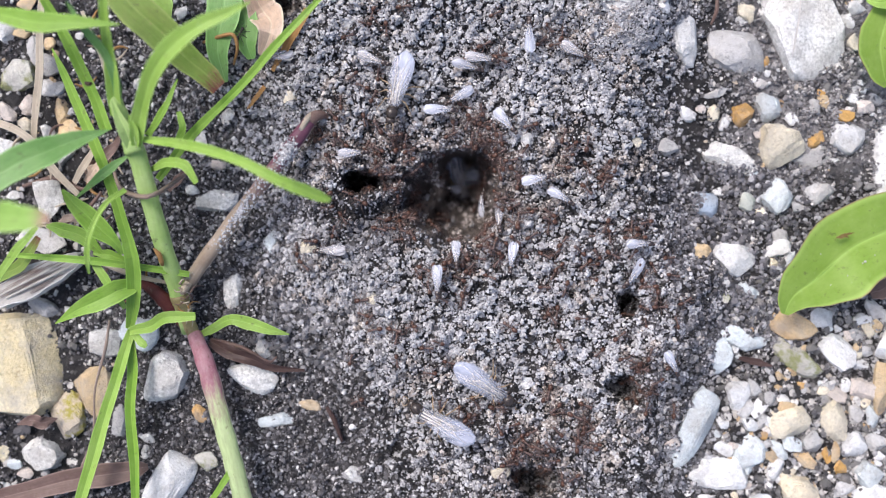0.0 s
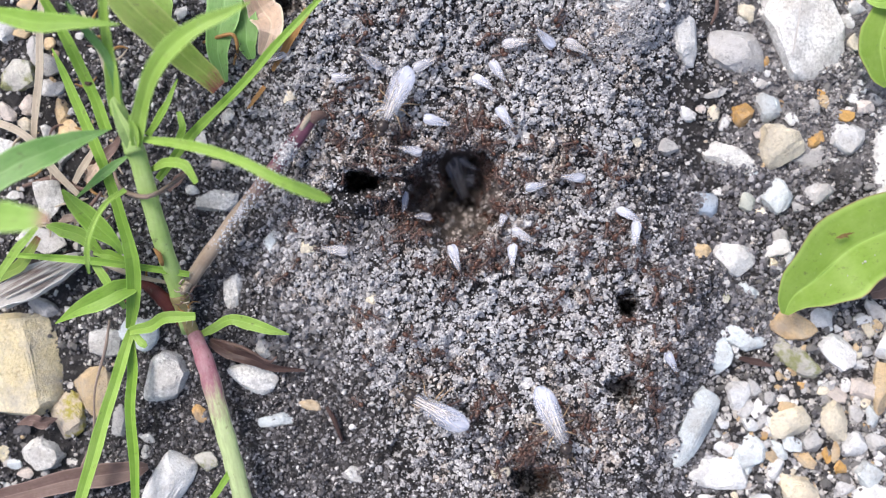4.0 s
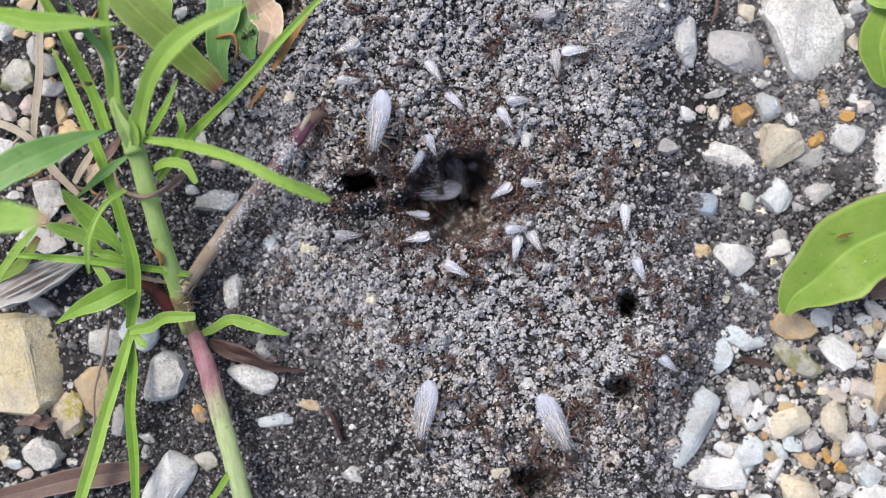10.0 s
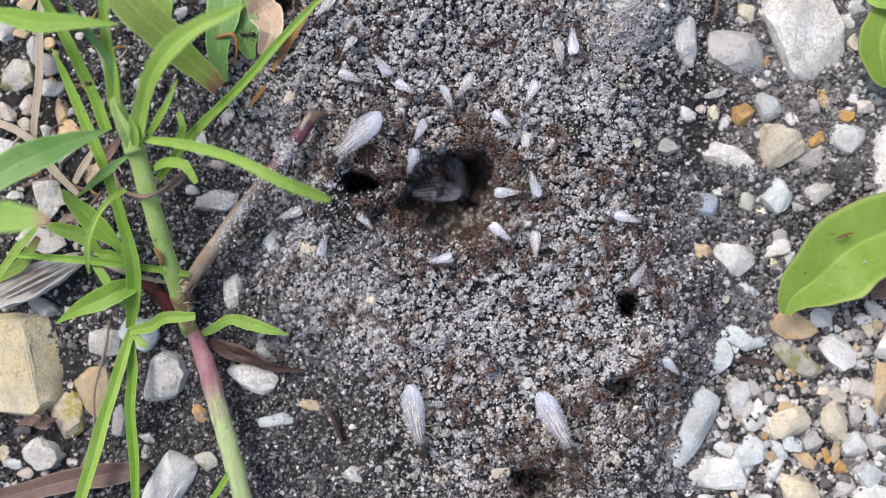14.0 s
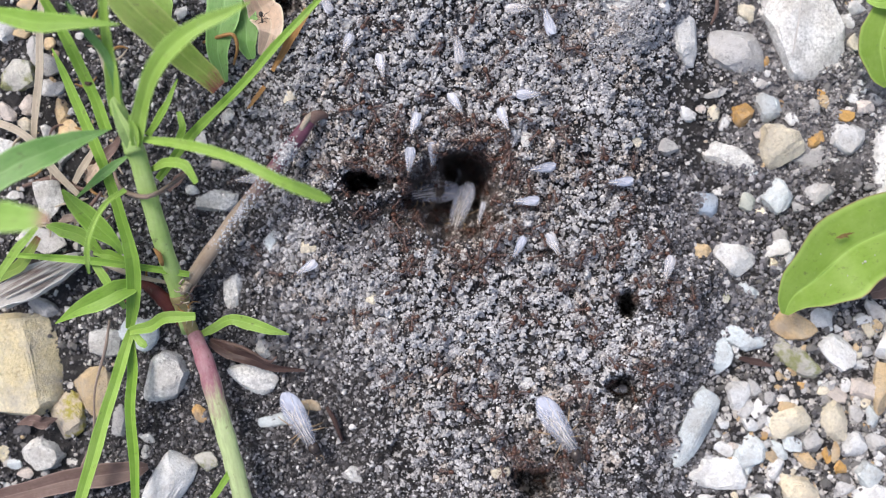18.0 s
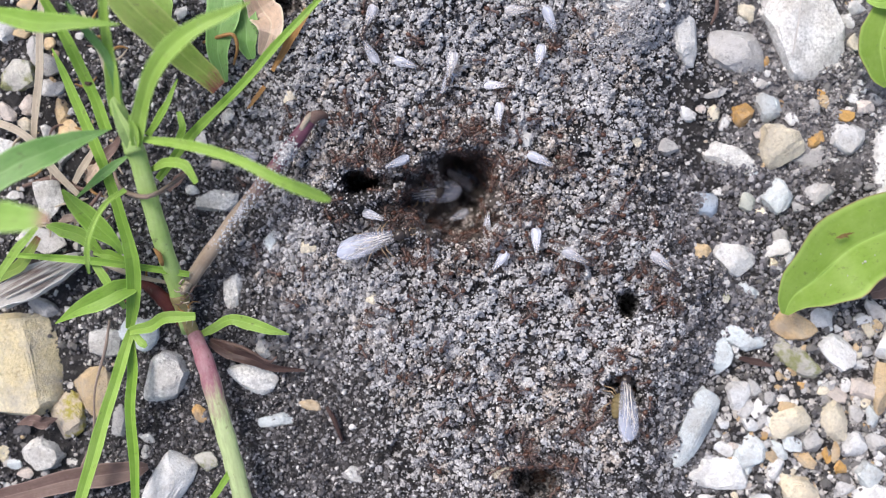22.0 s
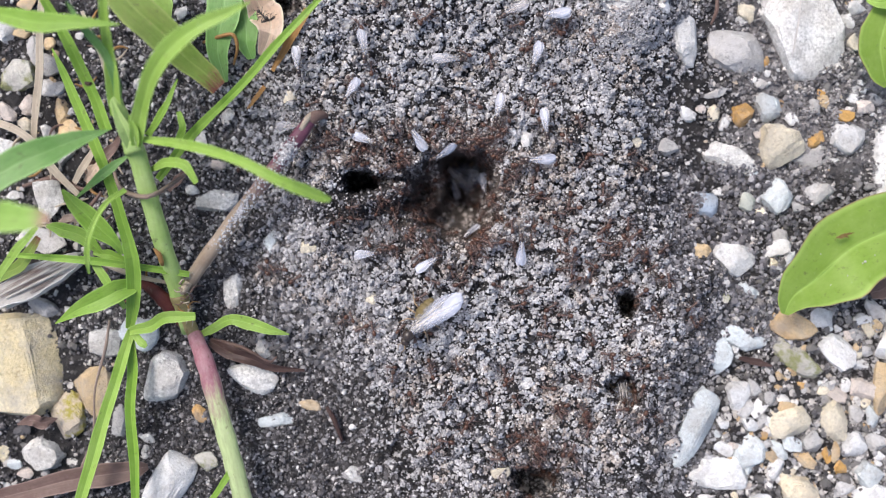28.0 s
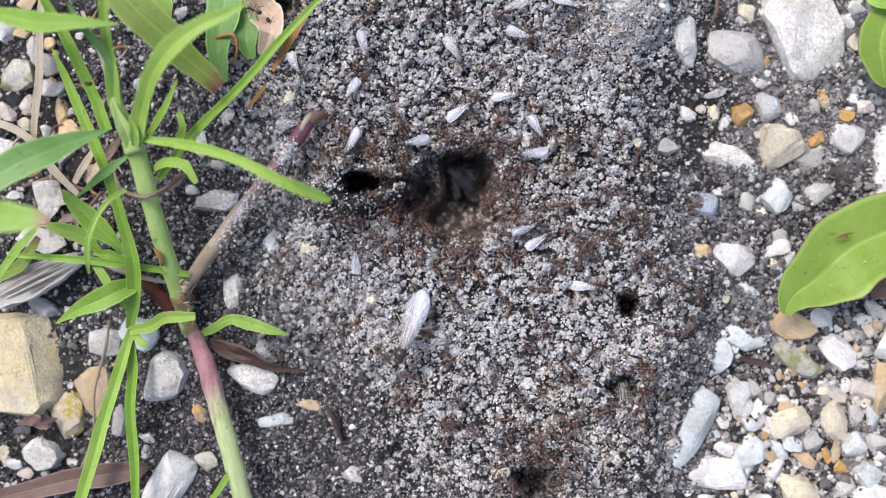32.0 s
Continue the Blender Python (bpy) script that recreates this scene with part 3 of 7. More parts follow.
def build_grains():
    rng = np.random.default_rng(5)
    # heaped clumps of the nest, each a knot of small grains
    ka, kb = np.meshgrid(np.arange(330, 1330, 10.2), np.arange(-110, 990, 8.9))
    ka[1::2] += 5.1
    ca, cb = ka.ravel() + rng.normal(0, 2.9, ka.size), kb.ravel() + rng.normal(0, 2.9, ka.size)
    _, east = mound_edges(cb)
    m = mound_mask(np.where(ca > 784, ca - 45 + 25 * sm((cb - 430) / 60), ca + 70 - 85 * sm((cb - 500) / 90)), cb)
    keep = rng.uniform(0, 1, ca.size) < np.clip(m * 1.9 - 0.1, 0, 1) * np.clip(1.06 + 0.8 * fbm(ca / 30, cb / 30, 77, 2), 0.8, 0.985)
    bowl = np.hypot((ca - 660) / 128, (cb - 374) / 70) < 0.95
    keep &= ~bowl | (rng.uniform(0, 1, ca.size) < 0.24)
    keep &= (np.hypot((ca - 800) / 86, (cb - 350) / 84) > 1) | (rng.uniform(0, 1, ca.size) < 0.5)
    keep &= np.hypot((ca - 824) / 48, (cb - 304) / 40) > 1
    ca, cb, east = ca[keep], cb[keep], east[keep]
    cr = np.clip(rng.lognormal(-0.6, 0.28, len(ca)), 0.32, 0.95)
    # grains by the openings take the damp tone that also holds their shade
    damp_shade = np.hypot((ca - 738) / 185, (cb - 315) / 145) + 0.9 * fbm(ca / 60, cb / 60, 83, 2) + rng.normal(0, 0.2, len(ca)) < 0.88
    damp_shade |= np.hypot((ca - 950) / 120, (cb - 845) / 50) + 0.6 * fbm(ca / 50, cb / 50, 85, 2) < 0.9
    # darker clumps paint the east slope's shade and the dark gaps further south
    dark = rng.uniform(0, 1, len(ca)) < np.clip(1.0 - (east + 30 - 28 * sm((cb - 230) / 60) * sm((440 - cb) / 60) - ca) / (90 + 90 * sm((cb - 290) / 90) + 130 * sm((cb - 430) / 140) * (1 - 0.75 * sm((cb - 570) / 70))), 0.04, 0.86) + 0.1 * sm((cb - 580) / 80) * sm((ca - 780) / 60) + 0.36 * sm((cb - 700) / 120) * sm((1100 - ca) / 80)
    earthy = fbm(ca / 75, cb / 75, 91, 3) + 0.03 * sm((ca - 750) / 250) * sm((500 - cb) / 200) + rng.normal(0, 0.07, len(ca)) > 0.15
    dark |= np.hypot((ca - 655) / 140, (cb - 388) / 62) + 0.8 * fbm(ca / 50, cb / 50, 87, 2) < 0.9
    damp_shade &= ~dark
    kind = np.where(damp_shade, 0, np.where(dark, 1, np.where(earthy, 3, 2)))
    count = np.clip((11 * (cr / 0.56) ** 2).astype(int), 5, 26)
    own = np.repeat(np.arange(len(ca)), count)
    way = rng.normal(size=(len(own), 3))
    way /= np.linalg.norm(way, axis=1)[:, None]
    way[:, 2] = np.where(way[:, 2] < -0.15, -way[:, 2], way[:, 2])
    out = way * (cr[own] * rng.uniform(0.62, 1.0, len(own)))[:, None] * (1, 1, 1.0)
    rise = 0.3 * cr + rng.uniform(-0.85, 0.6, len(ca))
    a, b, lift = ca[own] + out[:, 0] * 10, cb[own] + out[:, 1] * 10, rise[own] + out[:, 2]
    r = np.clip(rng.lognormal(-1.5, 0.25, len(own)), 0.14, 0.42)
    for which, name, material, seed, label in (
            (0, "damp_shade_grains", M_DAMP_SHADE, 16, "damp brown soil grains round the nest openings, shade in their tone"),
            (1, "dark_shaded_grains", M_DARK_SHADED, 17, "dark grey soil clumps, the east slope's shade put into their colour"),
            (3, "brown_grains", M_BROWN, 19, "brownish soil grains trodden by the ants"),
            (2, "nest_grains", M_MOUND, 6, "heaped pale grey soil grains carried out by ants")):
        for big, form in ((True, (ICO_V, ICO_F)), (False, CUBE)):
            pick = (kind[own] == which) & ((r > 0.235) == big)
            scatter(name, a[pick], b[pick], r[pick], lift[pick], material, seed, label, "soil grains", form=form)
    # pale grains added over the north-east shoulder of the heap to paint its bright haze
    n = 3000
    a, b = np.concatenate([rng.normal(1118, 42, n), rng.normal(1030, 105, n)]), np.concatenate([rng.normal(22, 34, n), rng.normal(70, 55, n)])
    scatter("dust_and_haze_grains", a, b, np.clip(rng.lognormal(-1.9, 0.3, len(a)), 0.08, 0.28), rng.uniform(0.5, 1.25, len(a)), M_MOUND, 33, "pale grains that paint a bright haze over the nest's shoulder", "soil grains", form=OCTA)
    # crumbs that fill the gaps of the heap, most coloured near black as its shade
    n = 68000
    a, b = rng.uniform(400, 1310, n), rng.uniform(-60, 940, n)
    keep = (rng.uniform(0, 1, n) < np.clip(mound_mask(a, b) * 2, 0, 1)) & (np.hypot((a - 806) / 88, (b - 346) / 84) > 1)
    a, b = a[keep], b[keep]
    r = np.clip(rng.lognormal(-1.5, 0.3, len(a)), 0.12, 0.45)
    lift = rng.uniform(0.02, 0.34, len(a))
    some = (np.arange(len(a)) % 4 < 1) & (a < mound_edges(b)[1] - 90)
    scatter("gap_shade_grains", a[~some], b[~some], r[~some], lift[~some], M_GAP_SHADE, 26, "soil grains in the heap's gaps, coloured near black for shade", "soil grains", form=OCTA)
    scatter("grey_grains", a[some], b[some], r[some] * 0.85, lift[some] + 0.4, M_MOUND, 27, "fine pale soil grains between the pale clumps", "soil grains", form=OCTA)
    # dark crumbs on the bare soil
    n = 136000
    a, b = rng.uniform(-90, 1660, n), rng.uniform(-70, 950, n)
    m = mound_mask(a, b)
    # kept dense on the east slope, where dark crumbs deepen the painted shade
    keep = rng.uniform(0, 1, n) < np.where(a < 800, 1.0, np.where(a < 1290, 0.95, 0.5)) * (1.0 - 0.8 * np.clip(m * 1.6 - 0.3, 0, 1) * sm((mound_edges(b)[1] - 60 - a) / 90)) * np.clip(0.6 + 2.2 * fbm(a / 45, b / 45, 99, 2), 0.12, 1) * (1 - 0.6 * sm((a - 1180) / 60) * sm((350 - b) / 80))
    a, b = a[keep], b[keep]
    r = np.clip(rng.lognormal(-1.72, 0.48, len(a)), 0.08, 0.6)
    n = 60000
    a2, b2 = rng.uniform(150, 700, n), rng.uniform(-100, 980, n)
    keep = rng.uniform(0, 1, n) < 1.0 - np.clip(mound_mask(a2, b2) * 1.6 - 0.3, 0, 1)
    a, b = np.concatenate([a, a2[keep]]), np.concatenate([b, b2[keep]])
    r = np.concatenate([r, np.clip(rng.lognormal(-1.75, 0.35, keep.sum()), 0.09, 0.4)])
    a, b, r = a[r > 0.125], b[r > 0.125], r[r > 0.125]
    lift = r * 0.5 + 0.6 * np.clip(fbm(a / 12, b / 12, 43, 2), -0.2, 0.6)
    for pick, form in ((r > 0.4, (ICO_V, ICO_F)), ((r > 0.27) & (r <= 0.4), CUBE), (r <= 0.27, OCTA)):
        scatter("soil_crumbs", a[pick], b[pick], r[pick], lift[pick], M_CRUMB, 7, "fine dark crumbs of damp soil with pale specks", "soil crumbs", form=form)
    # soft clods between the heap and the pebbles, and on the western foot
    n = 7600
    a, b = np.concatenate([rng.uniform(1175, 1470, n // 2), rng.uniform(430, 700, n // 2)]), np.concatenate([rng.uniform(290, 620, n // 2), rng.uniform(390, 680, n // 2)])
    east = a > 900
    keep = rng.uniform(0, 1, n) < np.clip(0.75 + 2.0 * fbm(a / 40, b / 40, 67, 2), 0.15, 1) * np.where(east, sm((1480 - a) / 90), sm((a - 440) / 60) * sm((700 - b) / 90))
    a, b, east = a[keep], b[keep], east[keep]
    r = np.clip(rng.lognormal(-1.0, 0.32, len(a)), 0.2, 0.75)
    for pick, material, label in ((east, M_DARK_SHADED, "grey soil clods between the pebbles"), (~east, M_CLOD, "grey crumbs at the western foot of the nest")):
        scatter("soil_clods", a[pick], b[pick], r[pick], r[pick] * 0.4, material, 29, label, "soil crumbs", jag=(0.65, 1.25))
    n = 5200
    a, b = rng.uniform(230, 580, n), rng.uniform(150, 500, n)
    keep = rng.uniform(0, 1, n) < np.clip(0.6 + 2.2 * fbm(a / 40, b / 40, 69, 2), 0.1, 1)
    a, b = a[keep], b[keep]
    r = np.clip(rng.lognormal(-1.5, 0.3, len(a)), 0.13, 0.42)
    scatter("soil_clods", a, b, r, r * 0.5 + 0.1, M_CLOD, 35, "grey crumbs round the grass stems", "soil crumbs", form=CUBE)
    # grit among the pebbles
    n = 950
    a, b = rng.uniform(1250, 1700, n), rng.uniform(480, 1000, n)
    keep = rng.uniform(0, 1, n) < np.clip((b - 480) / 200, 0, 1) * sm((a - 1250) / 60)
    a, b = a[keep], b[keep]
    r = np.clip(rng.lognormal(-0.3, 0.3, len(a)), 0.45, 1.2)
    v, f = ball(2)
    scatter("coarse_gravel", a, b, r, r * -0.4, M_GRIT, 28, "coarse white, grey and ochre gravel packed between pebbles", "gravel", 0.8, form=(v, np.array(f)), jag=(0.8, 1.12))
    n = 9500
    a, b = rng.uniform(1120, 1720, n), rng.uniform(-120, 1000, n)
    _, east = mound_edges(b)
    low = np.clip((b - 380) / 300, 0.08, 1)
    keep = rng.uniform(0, 1, n) < sm((a - east + 10) / 70) * low * np.clip(0.7 + 2.0 * fbm(a / 70, b / 70, 55, 2), 0.1, 1)
    a, b = a[keep], b[keep]
    r = np.clip(rng.lognormal(-0.75, 0.45, len(a)), 0.2, 1.3)
    scatter("fine_gravel", a, b, r, r * 0.1, M_GRIT, 8, "mixed white, grey and ochre fine gravel", "gravel", 0.75, jag=(0.6, 1.3))
    n = 56000
    a, b = rng.uniform(1150, 1720, n), rng.uniform(-120, 1000, n)
    keep = rng.uniform(0, 1, n) < sm((a - 1215 - 40 * sm((b - 380) / 60)) / 90) * np.clip(0.7 + 2.2 * fbm(a / 50, b / 50, 57, 2), 0.1, 1) * np.clip((640 - b) / 180, 0.3, 1) * (1 - 0.55 * sm((b - 285) / 50) * sm((540 - b) / 60))
    a, b = a[keep], b[keep]
    r = np.clip(rng.lognormal(-1.4, 0.4, len(a)), 0.12, 0.5)
    scatter("grit", a, b, r, r * 0.5 + 0.2, M_DUST, 18, "fine grey grit between the pebbles", "grit", form=OCTA)
    n = 1100
    a, b = rng.uniform(-130, 240, n), rng.uniform(-120, 1000, n)
    r = np.clip(rng.lognormal(-0.95, 0.4, n), 0.15, 0.9)
    scatter("fine_gravel", a, b, r, r * 0.35, M_GRIT, 9, "scattered pale fine gravel on dark soil", "gravel", 0.75)
    # soil fallen over the blue pebble and the long flake
    fall = np.random.default_rng(47)
    a, b = np.concatenate([fall.normal(1236, 7, 60), fall.normal(1300, 22, 90)]), np.concatenate([fall.normal(352, 7, 60), fall.normal(302, 6, 90)])
    r = np.clip(fall.lognormal(-1.2, 0.35, 150), 0.15, 0.6)
    scatter("soil_clods", a, b, r, np.concatenate([fall.uniform(0.5, 1.5, 60), fall.uniform(0.2, 0.9, 90)]), M_DARK_SHADED, 48, "grey soil clods fallen over half-buried pebbles", "soil crumbs", jag=(0.65, 1.25))
    a, b = fall.uniform(1165, 1265, 900), fall.uniform(610, 870, 900)
    r = np.clip(fall.lognormal(-1.1, 0.35, 900), 0.18, 0.65)
    scatter("soil_clods", a, b, r, r * 0.4, M_CLOD, 49, "grey soil clods along the foot of the nest", "soil crumbs", jag=(0.65, 1.25))
    # the largest crumbs, loose on the heap, lie apart
    shapes = []
    for _ in range(14):
        v = ICO_V * rng.uniform(0.65, 1.25, (len(ICO_V), 1)) * rng.uniform(0.75, 1.2, 3)
        shapes.append(raw_mesh("crumb", v * 0.5, ICO_F.tolist(), M_CRUMBS, False))
    count = 0
    while count < 300:
        a, b = rng.uniform(470, 1240), rng.uniform(0, 882)
        if mound_mask(np.array([a]), np.array([b]))[0] < 0.35 or np.hypot((a - 740) / 170, (b - 350) / 120) < 1:
            continue
        count += 1
        k = rng.uniform(0.6, 1.25)
        m = Matrix.Translation(on_ground(a, b, 0.7) * MM) @ pose(0, 0, 0, *rng.uniform(0, 360, 3)) @ Matrix.Scale(k, 4)
        part("crumb", shapes[count % 14], GROUND, m=m)


build_grains()


# ---- pebbles and broken stones ----
BALL4, BALL3, BALL2 = ball(4), ball(3), ball(2)
SAY = {"white": "chalky white broken limestone pebble on dark soil", "dusty": "dirty white rough limestone pebble on dark soil", "bluish": "bluish-white angular limestone pebble", "grey": "dusty grey rough pebble half sunk in soil",
       "cream": "cream-coloured broken limestone pebble with flat faces", "tan": "tan brown weathered pebble", "orange": "small ochre orange pebble",
       "yellow": "large yellowish sandstone block with worn edges", "mossy": "grey stone crusted with yellow-green moss", "dark": "dark grey round pebble", "lichen": "grey-tan angular stone with yellow lichen",
       "pinkish": "pinkish-white rounded limestone pebble"}
STONE_SEED = [100]


def pebble(kind, a, b, length, width, turn=0, tall=0.62, cuts=(), sharp=1.0, label="", chips=9, hewn=False):
    """A broken stone lying at (a, b), its long way turned clockwise; cuts: (direction, distance) of flat sides; hewn: its outline comes from the cuts."""
    STONE_SEED[0] += 1
    rng = np.random.default_rng(STONE_SEED[0])
    v, f = BALL4 if length > 60 else BALL3 if length > 18 else BALL2
    v = np.sign(v) * np.abs(v) ** (0.32 if hewn else 0.82)
    v = v / np.abs(v).max()
    rough = 0
    for i in range(5):
        d = rng.normal(size=3)
        d *= (1.3 + 1.1 * i) / np.linalg.norm(d)
        rough = rough + np.sin(v @ d + rng.uniform(0, 6))[:, None] * (0.09 / (1 + 0.8 * i))
    v = v * (1 + rough * (0.4 if hewn else 1))
    flats = [rng.normal(size=3) * (1, 1, 0.8) for _ in range(chips)]
    if hewn:
        flats = [np.array((q[0], q[1], abs(q[2]) + 0.45)) for q in flats]
    flats = [(q / np.linalg.norm(q), rng.uniform(0.6, 0.92) if hewn else rng.uniform(0.46, 0.78)) for q in flats]
    flats += [(np.array((math.cos(radians(c - turn)), -math.sin(radians(c - turn)), 0.12)), s) for c, s in cuts]
    tilt = rng.normal(size=2) * 0.16
    flats.append((np.array((tilt[0], tilt[1], 1)) / math.sqrt(1 + tilt @ tilt), rng.uniform(0.6, 0.8)))
    for q, s in flats:
        over = np.maximum(0, v @ q - s)
        v = v - (over * sharp * 0.985)[:, None] * q
    for pitch, deep in ((7, 0.014), (13, 0.012), (24, 0.008)):
        v = v + deep * np.sin(v @ rng.normal(size=(3, 3)) * pitch + rng.uniform(0, 6, 3))
    lo, hi = v.min(0), v.max(0)
    v = (v - (lo + hi) / 2) / (hi - lo) * 2
    tall_mm = width / 10 * tall * (0.78 if hewn and length > 60 else 1)
    v = v * (length / 20, width / 20, tall_mm / 2)
    if length > 18:
        shift = Vector(rng.uniform(0, 50, 3))
        size = np.linalg.norm(v, axis=1)[:, None]
        swell = np.array([noise.fractal(Vector(p) * 0.55 + shift, 0.7, 2.1, 5) for p in v])[:, None]
        v = v + v / size * swell * min(0.2, 0.07 + 0.016 * length / 10)
    me = raw_mesh("pebble", v, f, STONE[kind])
    me.set_sharp_from_angle(angle=radians(34))
    ob = new("pebble" if length < 95 else "stone", me)
    base = [H(a + dx * length * 0.3, b + dy * width * 0.3) for dx, dy in ((0, 0), (1, 0), (-1, 0), (0, 1), (0, -1))]
    h = sorted(base)[2] + tall_mm * 0.25
    ob.matrix_world = Matrix.Translation(P(a, b, h) * MM) @ pose(0, 0, 0, 0, 0, -turn)
    return tagged(ob, label or SAY[kind], "pebble" if length < 95 else "stone", "pebbles round the nest")


def build_stones():
    # north-east
    pebble("white", 1209, 72, 97, 58, 80, 0.6, ((170, 1.0), (260, 1.0), (299, 1.1), (5, 0.81), (24, 0.85), (95, 0.88), (130, 0.6)), hewn=True)
    pebble("grey", 1304, 92, 107, 83, 0, 0.6, ((185, 0.98), (251, 1.06), (270, 1.0), (335, 0.87), (340, 0.87), (10, 1.02), (71, 0.99), (119, 0.82), (133, 0.83)), label="rough grey-white speckled limestone lump", hewn=True)
    pebble("dusty", 1427, 51, 210, 125, 64, 0.5, ((153, 0.99), (215, 0.84), (260, 0.98), (335, 0.98), (354, 0.98), (12, 1.0), (76, 0.87), (85, 0.94)), label="large chalky white stone with a dry straw across", hewn=True)
    pebble("bluish", 1361, 187, 54, 44, 64, 0.6, ((155, 0.99), (245, 0.99), (286, 0.59), (309, 0.65), (32, 1.04), (66, 0.99), (127, 1.14)), hewn=True)
    pebble("orange", 1316, 203, 40, 40, 158, 0.6, ((158, 1.0), (253, 0.92), (317, 0.93), (20, 0.76), (52, 0.84), (118, 0.99)), hewn=True)
    pebble("cream", 1262, 200, 34, 23, 98, 0.6, ((200, 0.89), (253, 0.9), (302, 0.92), (9, 0.99), (83, 0.86), (145, 1.0)), hewn=True)
    pebble("white", 1284, 219, 33, 18, 108, 0.6, ((199, 0.99), (286, 0.99), (336, 0.93), (44, 0.77), (108, 1.0)), hewn=True)
    pebble("white", 1212, 200, 47, 23, 34, 0.45, ((167, 0.58), (253, 0.87), (306, 0.99), (26, 1.0), (69, 0.77)), hewn=True)
    pebble("pinkish", 1240, 194, 18, 16)
    pebble("cream", 1377, 253, 80, 79, 148, 0.75, ((185, 0.7), (268, 0.8), (291, 0.77), (326, 0.97), (58, 1.0), (70, 0.97), (135, 1.02), (184, 0.7)), hewn=True)
    pebble("orange", 1446, 248, 35, 22, 148, 0.6, ((164, 0.9), (240, 0.98), (343, 0.71), (41, 0.83), (112, 0.94)), hewn=True)
    pebble("orange", 1494, 207, 37, 25, 6, 0.6, ((179, 0.88), (277, 0.99), (2, 0.97), (53, 1.0), (127, 0.65)), hewn=True)
    pebble("white", 1497, 240, 63, 53, 34, 0.7, ((198, 0.83), (260, 1.03), (304, 1.0), (357, 1.06), (34, 1.0), (78, 1.12), (127, 0.97), (177, 0.83)), hewn=True)
    pebble("dusty", 1298, 281, 112, 42, 20, 0.62, ((175, 1.02), (217, 0.85), (282, 0.99), (336, 0.74), (4, 0.89), (57, 1.05), (113, 0.93), (106, 0.93)), label="long chalky white flake pressed into soil", hewn=True)
    pebble("grey", 1436, 283, 72, 36, -20, 0.4)
    pebble("bluish", 1378, 348, 57, 53, 138, 0.75, ((229, 0.99), (309, 0.98), (347, 0.91), (20, 0.94), (65, 0.92), (138, 1.0), (163, 1.06)), hewn=True)
    pebble("grey", 1449, 342, 52, 39, 152, 0.6, ((153, 0.99), (216, 0.9), (278, 0.8), (332, 1.0), (39, 0.95), (81, 0.92)), label="smooth grey-white pebble dusted with soil", hewn=True)
    pebble("greenish", 1322, 358, 34, 29, 108, 0.7, ((155, 0.96), (217, 0.98), (287, 0.93), (330, 0.93), (44, 0.93), (104, 0.85)), label="smooth grey-green rounded pebble")
    pebble("grey", 1412, 367, 27, 21)
    pebble("blue", 1247, 364, 48, 46, 4, 0.4, ((167, 0.67), (274, 1.0), (309, 0.97), (6, 0.99), (48, 0.97), (107, 0.88)), label="blue-grey smooth pebble half buried in soil", hewn=True)
    pebble("grey", 1182, 262, 35, 31, 20, 0.8)
    pebble("white", 1583, 282, 134, 79, 88, 0.5, ((179, 0.97), (189, 0.91), (231, 0.99), (272, 0.97), (358, 0.99), (87, 0.98)), hewn=True)
    pebble("cream", 1320, 20, 50, 32, 60)
    pebble("white", 1312, 38, 24, 16, 0)
    pebble("grey", 1360, 14, 34, 26, 70)
    pebble("white", 1516, 14, 38, 32, 20)
    pebble("white", 1500, 38, 34, 24, 60)
    pebble("cream", 1510, 76, 26, 32, 0)
    pebble("grey", 1346, 150, 26, 18, 30)
    pebble("grey", 1265, 166, 44, 15, -14, 0.5)
    pebble("pinkish", 1532, 190, 34, 24, 0)
    pebble("tan", 1458, 180, 30, 20, 70)
    pebble("white", 1512, 160, 15, 13)
    pebble("white", 1527, 161, 14, 13)
    pebble("grey", 1548, 176, 26, 20, 40)
    pebble("grey", 1440, 190, 30, 20, 60)
    pebble("white", 1400, 212, 26, 18, 50)
    pebble("orange", 1452, 165, 16, 12, 20)
    pebble("white", 1475, 285, 18, 11, 0)
    pebble("cream", 1345, 375, 26, 16, 0)
    pebble("white", 1273, 339, 24, 16, 10)
    pebble("white", 1050, 56, 22, 20, 30)
    pebble("white", 1100, 6, 60, 42, 20, 0.35)
    pebble("white", 1005 + 170, 8, 22, 30, 0)
    pebble("cream", 1126, 250, 18, 24, 0)
    pebble("white", 931, 248, 20, 26, 10)
    # east
    pebble("tan", 1241, 445, 35, 29, 174, 0.6, ((188, 0.95), (264, 1.0), (313, 0.89), (18, 0.83), (72, 0.88), (142, 0.9)), hewn=True)
    pebble("white", 1302, 453, 70, 61, 48, 0.6, ((137, 0.99), (221, 1.01), (272, 0.62), (302, 0.83), (4, 1.03), (51, 0.98), (100, 1.06)), hewn=True)
    pebble("white", 1375, 441, 46, 36, 0)
    pebble("white", 1394, 459, 34, 20, 112)
    pebble("grey", 1380, 420, 32, 28, 70)
    pebble("bluish", 1324, 512, 45, 18, 26, 0.5, ((117, 0.99), (229, 0.54), (331, 0.73), (49, 0.85)), hewn=True)
    pebble("white", 1283, 502, 18, 15)
    pebble("mossy", 1282, 528, 20, 18)
    pebble("tan", 1404, 579, 82, 51, 30, 0.65, ((185, 1.03), (214, 0.98), (260, 1.04), (298, 0.98), (345, 1.16), (43, 0.83), (77, 0.7), (133, 0.98)), label="smooth orange-tan pebble beside a green leaf", hewn=True)
    pebble("white", 1453, 562, 42, 36, 0)
